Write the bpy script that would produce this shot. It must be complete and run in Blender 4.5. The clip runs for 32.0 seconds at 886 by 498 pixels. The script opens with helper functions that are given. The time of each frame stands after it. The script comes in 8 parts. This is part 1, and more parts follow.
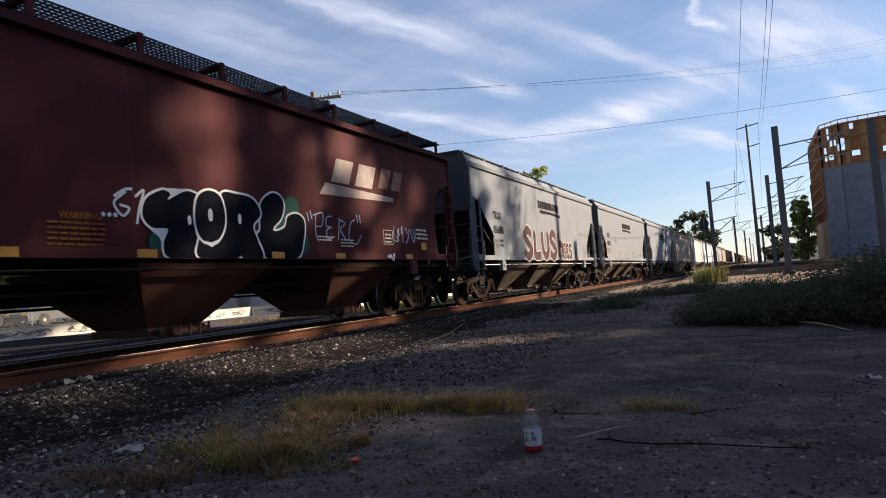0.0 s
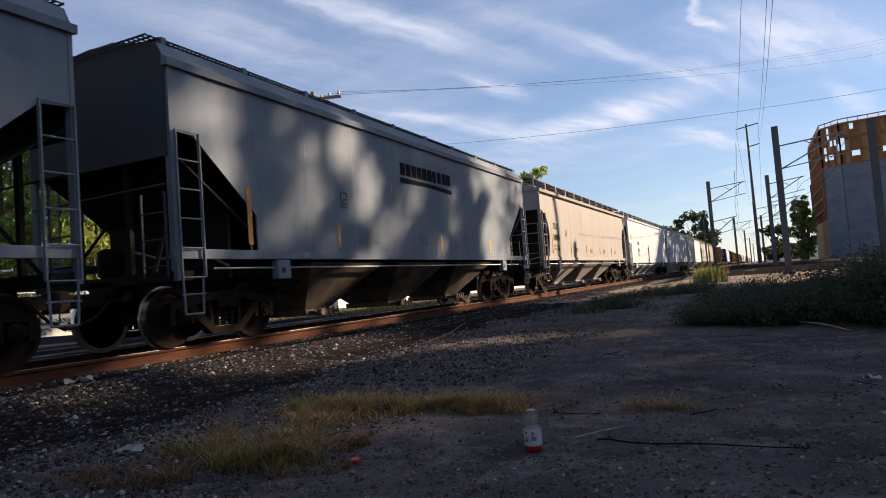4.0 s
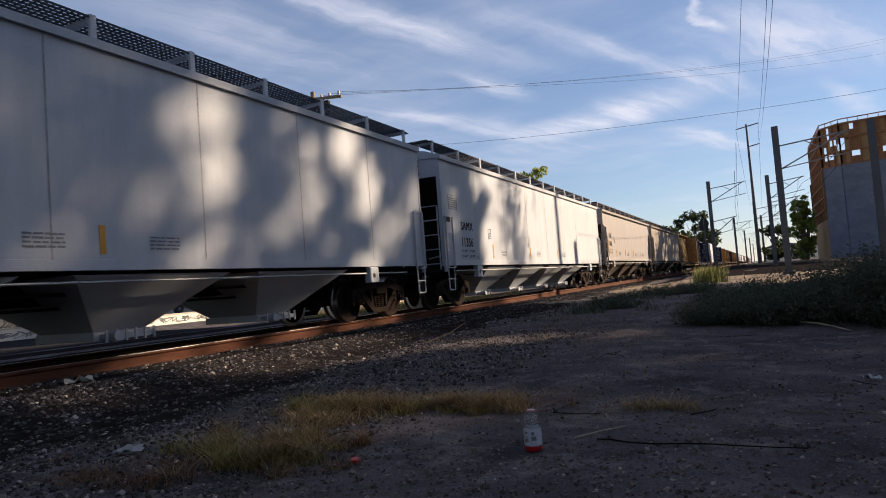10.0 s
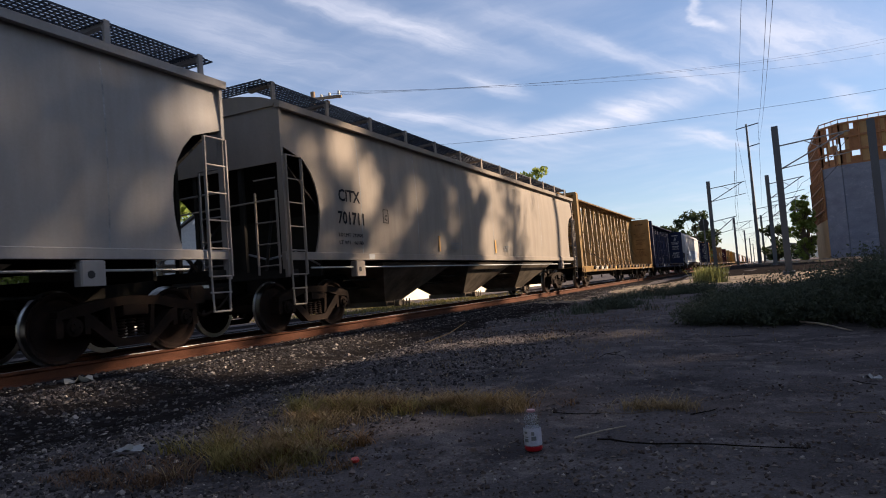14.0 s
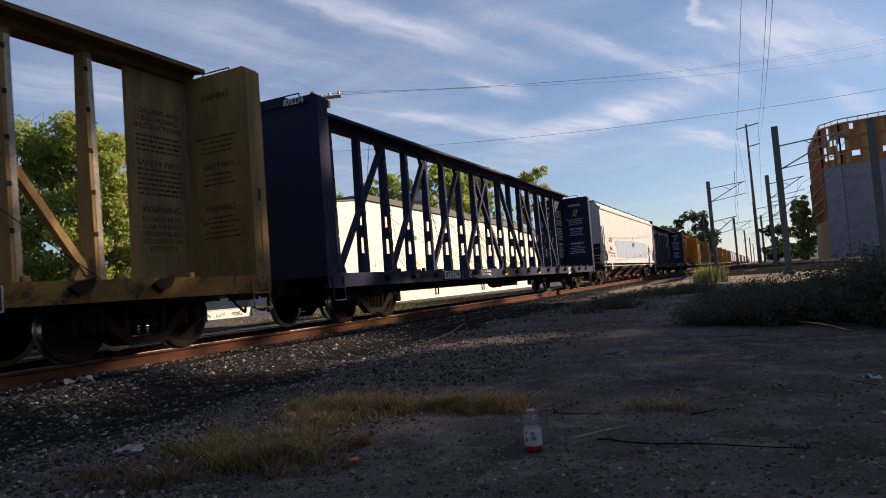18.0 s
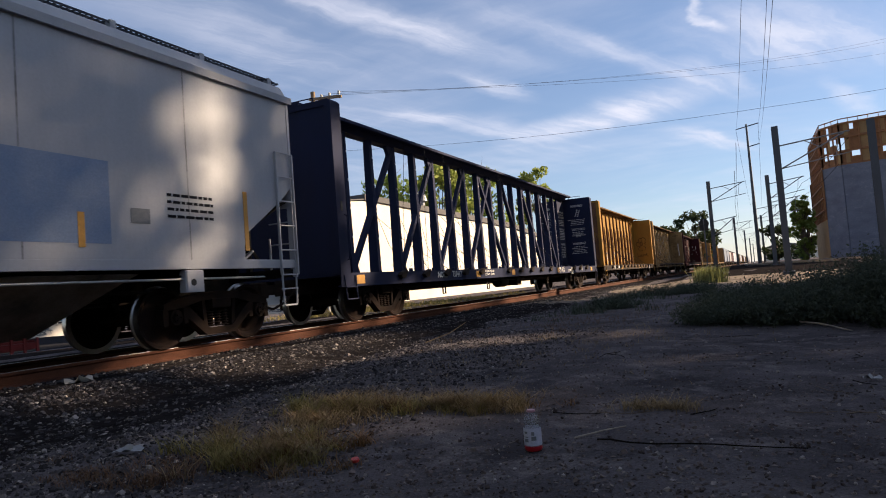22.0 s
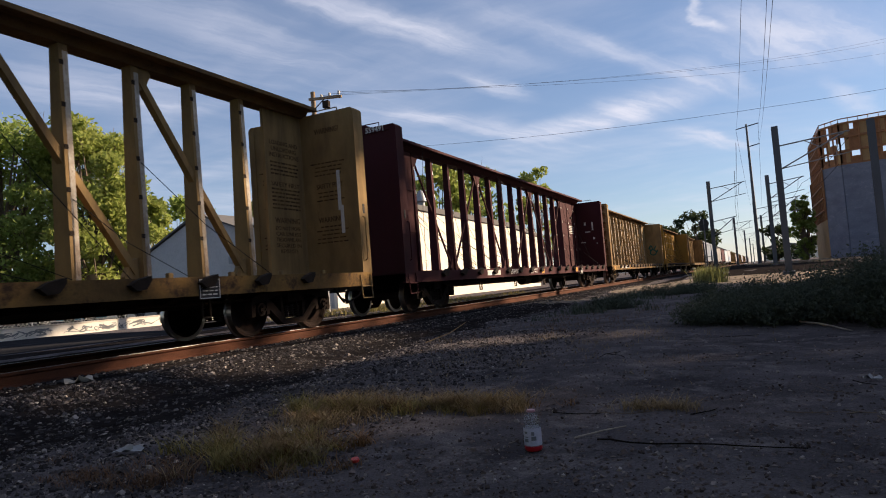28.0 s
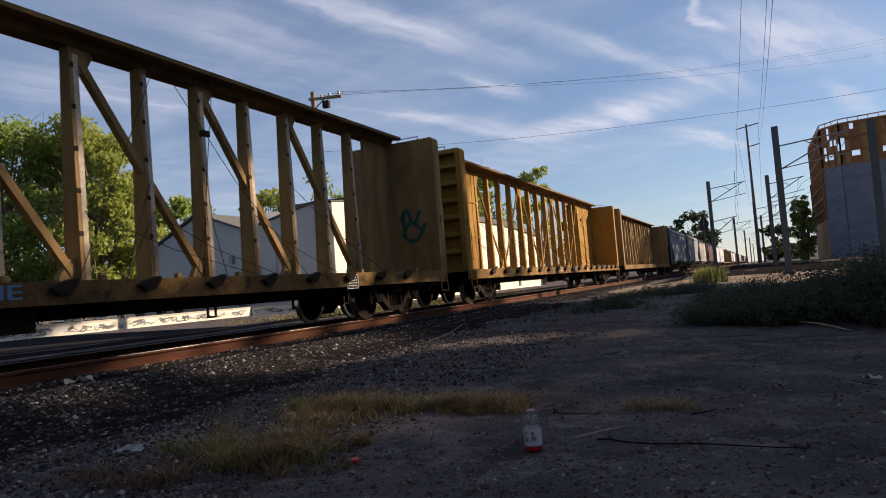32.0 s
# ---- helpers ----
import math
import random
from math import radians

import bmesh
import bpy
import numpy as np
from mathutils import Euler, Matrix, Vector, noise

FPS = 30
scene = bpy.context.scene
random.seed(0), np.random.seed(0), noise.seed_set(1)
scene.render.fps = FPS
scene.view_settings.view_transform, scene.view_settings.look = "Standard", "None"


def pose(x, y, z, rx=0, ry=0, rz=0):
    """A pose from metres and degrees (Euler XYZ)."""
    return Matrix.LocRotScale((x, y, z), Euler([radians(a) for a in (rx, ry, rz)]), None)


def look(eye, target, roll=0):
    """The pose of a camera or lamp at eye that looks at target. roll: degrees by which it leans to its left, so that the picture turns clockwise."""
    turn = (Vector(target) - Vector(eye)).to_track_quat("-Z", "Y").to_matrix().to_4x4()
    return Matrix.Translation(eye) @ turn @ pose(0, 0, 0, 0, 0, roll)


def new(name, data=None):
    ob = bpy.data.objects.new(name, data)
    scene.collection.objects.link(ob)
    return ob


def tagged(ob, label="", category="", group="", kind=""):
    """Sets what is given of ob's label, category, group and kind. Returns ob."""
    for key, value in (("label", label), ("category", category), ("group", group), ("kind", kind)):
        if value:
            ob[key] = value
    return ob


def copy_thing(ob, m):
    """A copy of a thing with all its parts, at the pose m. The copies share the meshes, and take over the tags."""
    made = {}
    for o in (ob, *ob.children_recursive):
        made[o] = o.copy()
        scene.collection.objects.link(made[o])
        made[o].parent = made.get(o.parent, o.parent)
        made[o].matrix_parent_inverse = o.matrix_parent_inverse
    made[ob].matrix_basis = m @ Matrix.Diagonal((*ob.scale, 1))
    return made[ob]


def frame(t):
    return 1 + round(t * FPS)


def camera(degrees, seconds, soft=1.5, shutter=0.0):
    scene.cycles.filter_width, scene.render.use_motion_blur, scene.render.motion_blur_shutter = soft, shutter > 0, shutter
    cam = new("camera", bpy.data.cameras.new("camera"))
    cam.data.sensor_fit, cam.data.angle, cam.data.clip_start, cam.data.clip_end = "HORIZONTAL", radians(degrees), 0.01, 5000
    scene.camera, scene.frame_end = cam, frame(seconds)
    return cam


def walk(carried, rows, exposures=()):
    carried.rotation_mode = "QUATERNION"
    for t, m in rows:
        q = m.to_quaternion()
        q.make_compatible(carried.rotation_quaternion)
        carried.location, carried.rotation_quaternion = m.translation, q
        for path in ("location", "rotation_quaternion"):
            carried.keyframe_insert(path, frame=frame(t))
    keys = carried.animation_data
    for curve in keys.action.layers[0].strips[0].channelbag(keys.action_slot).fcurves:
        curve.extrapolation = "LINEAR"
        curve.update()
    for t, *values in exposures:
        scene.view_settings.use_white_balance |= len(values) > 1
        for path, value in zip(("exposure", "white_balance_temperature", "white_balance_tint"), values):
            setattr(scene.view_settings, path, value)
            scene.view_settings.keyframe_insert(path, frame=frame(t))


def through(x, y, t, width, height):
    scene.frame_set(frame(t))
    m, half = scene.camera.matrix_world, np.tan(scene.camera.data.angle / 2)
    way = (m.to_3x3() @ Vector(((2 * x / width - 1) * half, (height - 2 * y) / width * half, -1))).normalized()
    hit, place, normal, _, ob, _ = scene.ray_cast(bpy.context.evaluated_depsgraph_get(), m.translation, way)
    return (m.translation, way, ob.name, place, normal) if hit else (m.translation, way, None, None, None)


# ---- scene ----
from itertools import groupby

TRAIN_SPEED = 11.2          # m/s towards -y
cam = camera(67.8, 32.0, soft=1.0, shutter=0.05)
EYE = Vector((8.829, 0.0, 0.639))
YAW, PITCH, ROLL = 25.34, 3.12, 4.36
AIM = EYE + Vector((-math.sin(radians(YAW)) * math.cos(radians(PITCH)), math.cos(radians(YAW)) * math.cos(radians(PITCH)), math.sin(radians(PITCH))))
walk(cam, [(0, look(EYE, AIM, -ROLL)), (32, look(EYE, AIM, -ROLL))], 
     exposures=[(t, 1.22 + d, 6380, 17) for t, d in ((0, .08), (3, .06), (6, 0), (9, -.08), (11, -.13), (12, -.12), (13, .08), (14, .05), (16.5, -.2), (18, -.2), (19, -.3), (20, -.2), (21, -.06), (22, 0), (24, -.14), (25, -.06), (28, -.14), (29, .03), (30, -.13), (31, -.08), (32, -.26))])

# ---- light ----
SUN_AZ, SUN_EL = 42.0, 24.0   # azimuth from +x towards +y
world = bpy.data.worlds.new("sky")
scene.world = world
world.use_nodes = True


def link(nt, a, b):
    nt.links.new(a, b)


def build_sky():
    nt = world.node_tree
    nt.nodes.clear()
    N = nt.nodes.new
    out, bg = N("ShaderNodeOutputWorld"), N("ShaderNodeBackground")
    sky = N("ShaderNodeTexSky")
    sky.sky_type, sky.sun_disc = "NISHITA", False
    sky.sun_elevation = radians(SUN_EL)
    sky.sun_rotation = radians(90 - SUN_AZ)
    sky.air_density, sky.dust_density, sky.ozone_density = 1.0, 0.15, 2.5
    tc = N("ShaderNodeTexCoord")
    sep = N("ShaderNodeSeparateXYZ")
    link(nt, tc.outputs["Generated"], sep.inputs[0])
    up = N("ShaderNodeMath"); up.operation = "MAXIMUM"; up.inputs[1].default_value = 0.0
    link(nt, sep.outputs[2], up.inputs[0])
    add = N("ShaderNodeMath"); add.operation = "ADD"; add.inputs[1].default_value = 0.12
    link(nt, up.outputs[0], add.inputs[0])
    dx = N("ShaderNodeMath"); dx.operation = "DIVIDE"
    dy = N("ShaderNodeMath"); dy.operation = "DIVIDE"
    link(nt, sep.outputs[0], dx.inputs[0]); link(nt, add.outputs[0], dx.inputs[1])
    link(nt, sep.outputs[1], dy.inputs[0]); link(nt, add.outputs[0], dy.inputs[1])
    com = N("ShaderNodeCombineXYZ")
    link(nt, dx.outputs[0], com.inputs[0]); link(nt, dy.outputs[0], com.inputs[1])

    def streaks(angle, scale, squeeze, seed, detail):
        mp = N("ShaderNodeMapping")
        mp.inputs["Rotation"].default_value = (0, 0, radians(angle))
        mp.inputs["Scale"].default_value = (scale, scale * squeeze, 1)
        mp.inputs["Location"].default_value = (seed, seed * 0.7, seed)
        link(nt, com.outputs[0], mp.inputs[0])
        no = N("ShaderNodeTexNoise")
        no.inputs["Scale"].default_value, no.inputs["Detail"].default_value = 1.0, detail
        no.inputs["Roughness"].default_value, no.inputs["Distortion"].default_value = 0.62, 0.6
        link(nt, mp.outputs[0], no.inputs["Vector"])
        return no.outputs["Fac"]

    def ramp(src, lo, hi):
        r = N("ShaderNodeMapRange")
        r.interpolation_type = "SMOOTHSTEP"
        r.inputs[1].default_value, r.inputs[2].default_value = lo, hi
        link(nt, src, r.inputs[0])
        return r.outputs[0]

    def mul(a, b):
        m = N("ShaderNodeMath"); m.operation = "MULTIPLY"
        link(nt, a, m.inputs[0])
        if isinstance(b, float):
            m.inputs[1].default_value = b
        else:
            link(nt, b, m.inputs[1])
        return m.outputs[0]

    def plus(a, b):
        m = N("ShaderNodeMath"); m.operation = "ADD"; m.use_clamp = True
        link(nt, a, m.inputs[0]); link(nt, b, m.inputs[1])
        return m.outputs[0]

    veil = ramp(streaks(-35, 0.45, 1.7, 3.1, 4), 0.40, 0.70)
    fine = ramp(streaks(-35, 0.7, 2.7, 7.7, 7), 0.46, 0.78)
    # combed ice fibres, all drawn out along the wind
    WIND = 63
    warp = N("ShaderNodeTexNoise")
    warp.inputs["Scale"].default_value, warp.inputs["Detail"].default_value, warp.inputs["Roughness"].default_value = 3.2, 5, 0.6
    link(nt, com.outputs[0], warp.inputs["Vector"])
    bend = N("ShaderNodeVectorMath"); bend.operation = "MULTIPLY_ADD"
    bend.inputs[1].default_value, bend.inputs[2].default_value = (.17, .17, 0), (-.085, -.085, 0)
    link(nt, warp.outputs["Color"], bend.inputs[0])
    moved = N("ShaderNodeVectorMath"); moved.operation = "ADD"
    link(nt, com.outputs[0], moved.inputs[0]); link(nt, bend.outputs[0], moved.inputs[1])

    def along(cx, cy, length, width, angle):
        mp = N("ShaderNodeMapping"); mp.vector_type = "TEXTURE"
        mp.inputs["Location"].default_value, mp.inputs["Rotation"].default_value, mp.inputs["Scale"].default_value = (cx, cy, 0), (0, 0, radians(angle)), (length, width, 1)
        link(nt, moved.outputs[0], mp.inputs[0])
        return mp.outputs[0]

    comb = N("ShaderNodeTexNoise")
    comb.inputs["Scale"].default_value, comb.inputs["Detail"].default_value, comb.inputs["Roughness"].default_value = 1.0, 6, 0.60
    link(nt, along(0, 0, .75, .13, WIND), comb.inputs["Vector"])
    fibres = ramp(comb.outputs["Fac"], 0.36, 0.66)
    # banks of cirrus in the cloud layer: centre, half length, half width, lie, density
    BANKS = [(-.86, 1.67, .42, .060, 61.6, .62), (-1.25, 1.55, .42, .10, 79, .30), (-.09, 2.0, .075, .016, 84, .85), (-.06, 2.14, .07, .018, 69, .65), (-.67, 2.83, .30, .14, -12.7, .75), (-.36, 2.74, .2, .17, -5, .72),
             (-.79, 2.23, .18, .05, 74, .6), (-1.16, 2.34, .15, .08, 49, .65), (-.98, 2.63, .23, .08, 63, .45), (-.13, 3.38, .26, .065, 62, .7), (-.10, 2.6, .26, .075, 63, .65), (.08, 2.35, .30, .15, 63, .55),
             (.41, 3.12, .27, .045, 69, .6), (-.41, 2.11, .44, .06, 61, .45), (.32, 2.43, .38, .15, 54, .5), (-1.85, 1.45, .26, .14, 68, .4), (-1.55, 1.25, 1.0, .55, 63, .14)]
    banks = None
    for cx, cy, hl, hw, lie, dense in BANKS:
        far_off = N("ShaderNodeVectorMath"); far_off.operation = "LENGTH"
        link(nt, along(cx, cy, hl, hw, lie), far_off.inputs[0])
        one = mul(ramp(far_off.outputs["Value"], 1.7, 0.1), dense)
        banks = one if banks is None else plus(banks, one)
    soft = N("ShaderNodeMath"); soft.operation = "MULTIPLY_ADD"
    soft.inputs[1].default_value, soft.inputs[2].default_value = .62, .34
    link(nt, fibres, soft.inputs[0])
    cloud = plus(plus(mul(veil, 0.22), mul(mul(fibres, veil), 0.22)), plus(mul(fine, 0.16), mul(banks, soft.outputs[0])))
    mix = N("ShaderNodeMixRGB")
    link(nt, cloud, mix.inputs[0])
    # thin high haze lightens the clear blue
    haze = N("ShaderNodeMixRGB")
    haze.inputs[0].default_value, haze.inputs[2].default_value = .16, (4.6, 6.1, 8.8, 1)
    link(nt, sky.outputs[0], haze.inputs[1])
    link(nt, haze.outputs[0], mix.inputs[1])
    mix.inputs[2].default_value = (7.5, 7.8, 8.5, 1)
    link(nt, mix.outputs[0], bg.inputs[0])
    bg.inputs[1].default_value = 0.05
    link(nt, bg.outputs[0], out.inputs[0])


build_sky()
sun = new("sun", bpy.data.lights.new("sun", "SUN"))
sun.data.energy, sun.data.angle, sun.data.color = 5.0, radians(0.8), (1.0, 0.80, 0.54)
SUN_DIR = Vector((math.cos(radians(SUN_AZ)) * math.cos(radians(SUN_EL)), math.sin(radians(SUN_AZ)) * math.cos(radians(SUN_EL)), math.sin(radians(SUN_EL))))
sun.matrix_world = look(SUN_DIR * 50, (0, 0, 0))

# ---- materials ----
def material(name, color, rough=0.6, metal=0.0, color2=None, scale=3.0, stretch=(1, 1, 1), amount=0.5, grain=40.0, bump=0.15, third=None, third_cut=(0.55, 0.75), vary=0.0, flecks=None, mottle=0.35, spec=0.5, transmission=0.0, space="Object"):
    """Two-scale procedural surface: broad stains (color2), streaky wear (third), grain in the relief."""
    m = bpy.data.materials.new(name)
    m.use_nodes = True
    nt = m.node_tree
    N = nt.nodes.new
    b = nt.nodes["Principled BSDF"]
    b.inputs["Roughness"].default_value, b.inputs["Metallic"].default_value = rough, metal
    b.inputs["Specular IOR Level"].default_value = spec
    if transmission:
        b.inputs["Transmission Weight"].default_value = transmission
    tc = N("ShaderNodeTexCoord")
    mp = N("ShaderNodeMapping")
    mp.inputs["Scale"].default_value = stretch
    link(nt, tc.outputs[space], mp.inputs[0])
    n1 = N("ShaderNodeTexNoise")
    n1.inputs["Scale"].default_value, n1.inputs["Detail"].default_value, n1.inputs["Roughness"].default_value = scale, 5, 0.65
    link(nt, mp.outputs[0], n1.inputs["Vector"])
    r1 = N("ShaderNodeMapRange")
    r1.inputs[1].default_value, r1.inputs[2].default_value = 0.35, 0.68
    link(nt, n1.outputs["Fac"], r1.inputs[0])
    s1 = N("ShaderNodeMath"); s1.operation = "MULTIPLY"; s1.inputs[1].default_value = amount
    link(nt, r1.outputs[0], s1.inputs[0])
    mix = N("ShaderNodeMixRGB")
    mix.inputs[1].default_value = (*color, 1)
    mix.inputs[2].default_value = (*(color2 or [c * 0.6 for c in color]), 1)
    link(nt, s1.outputs[0], mix.inputs[0])
    last = mix.outputs[0]
    n2 = N("ShaderNodeTexNoise")
    n2.inputs["Scale"].default_value, n2.inputs["Detail"].default_value, n2.inputs["Roughness"].default_value = grain, 4, 0.7
    link(nt, tc.outputs[space], n2.inputs["Vector"])
    if third:
        n3 = N("ShaderNodeTexNoise")
        n3.inputs["Scale"].default_value, n3.inputs["Detail"].default_value, n3.inputs["Roughness"].default_value = scale * 2.7, 7, 0.75
        link(nt, mp.outputs[0], n3.inputs["Vector"])
        r3 = N("ShaderNodeMapRange")
        r3.inputs[1].default_value, r3.inputs[2].default_value = third_cut
        link(nt, n3.outputs["Fac"], r3.inputs[0])
        mix3 = N("ShaderNodeMixRGB")
        mix3.inputs[2].default_value = (*third, 1)
        link(nt, r3.outputs[0], mix3.inputs[0]); link(nt, last, mix3.inputs[1])
        last = mix3.outputs[0]
    g = N("ShaderNodeMixRGB"); g.blend_type = "OVERLAY"; g.inputs[0].default_value = mottle
    link(nt, last, g.inputs[1]); link(nt, n2.outputs["Fac"], g.inputs[2])
    last = g.outputs[0]
    if vary:
        oi = N("ShaderNodeNewGeometry")
        hs = N("ShaderNodeHueSaturation")
        rv = N("ShaderNodeMapRange")
        rv.inputs[3].default_value, rv.inputs[4].default_value = 1 - vary, 1 + vary
        link(nt, oi.outputs["Random Per Island"], rv.inputs[0])
        link(nt, rv.outputs[0], hs.inputs["Value"]); link(nt, last, hs.inputs["Color"])
        last = hs.outputs[0]
    if flecks:
        # a few pieces are of a pale stone
        gi, fr, fm = N("ShaderNodeNewGeometry"), N("ShaderNodeMapRange"), N("ShaderNodeMixRGB")
        wn = N("ShaderNodeTexWhiteNoise"); wn.noise_dimensions = "1D"
        fr.inputs[1].default_value, fr.inputs[2].default_value = 1 - flecks[3], 1.0
        fm.inputs[2].default_value = (*flecks[:3], 1)
        link(nt, gi.outputs["Random Per Island"], wn.inputs["W"]); link(nt, wn.outputs["Value"], fr.inputs[0])
        link(nt, fr.outputs[0], fm.inputs[0]); link(nt, last, fm.inputs[1])
        last = fm.outputs[0]
    link(nt, last, b.inputs["Base Color"])
    if bump:
        bp = N("ShaderNodeBump")
        bp.inputs["Strength"].default_value, bp.inputs["Distance"].default_value = bump, 0.02
        link(nt, n2.outputs["Fac"], bp.inputs["Height"])
        link(nt, bp.outputs[0], b.inputs["Normal"])
    return m


def paint(name, color, dirt=(0.10, 0.07, 0.05), wear=0.35, rust=None):
    """Weathered rolling-stock paint: grime runs down the sides in streaks."""
    return material(name, color, 0.75, color2=[c * (1 - wear) + d * wear for c, d in zip(color, dirt)], scale=1.3, stretch=(1, 2.2, 0.35), amount=0.9, grain=24, bump=0.04,
                    third=rust, third_cut=(0.60, 0.78), spec=0.12, mottle=0.10)


def glow(name, color, strength):
    m = bpy.data.materials.new(name)
    m.use_nodes = True
    b = m.node_tree.nodes["Principled BSDF"]
    b.inputs["Base Color"].default_value = (*color, 1)
    b.inputs["Emission Color"].default_value = (*color, 1)
    b.inputs["Emission Strength"].default_value = strength
    return m


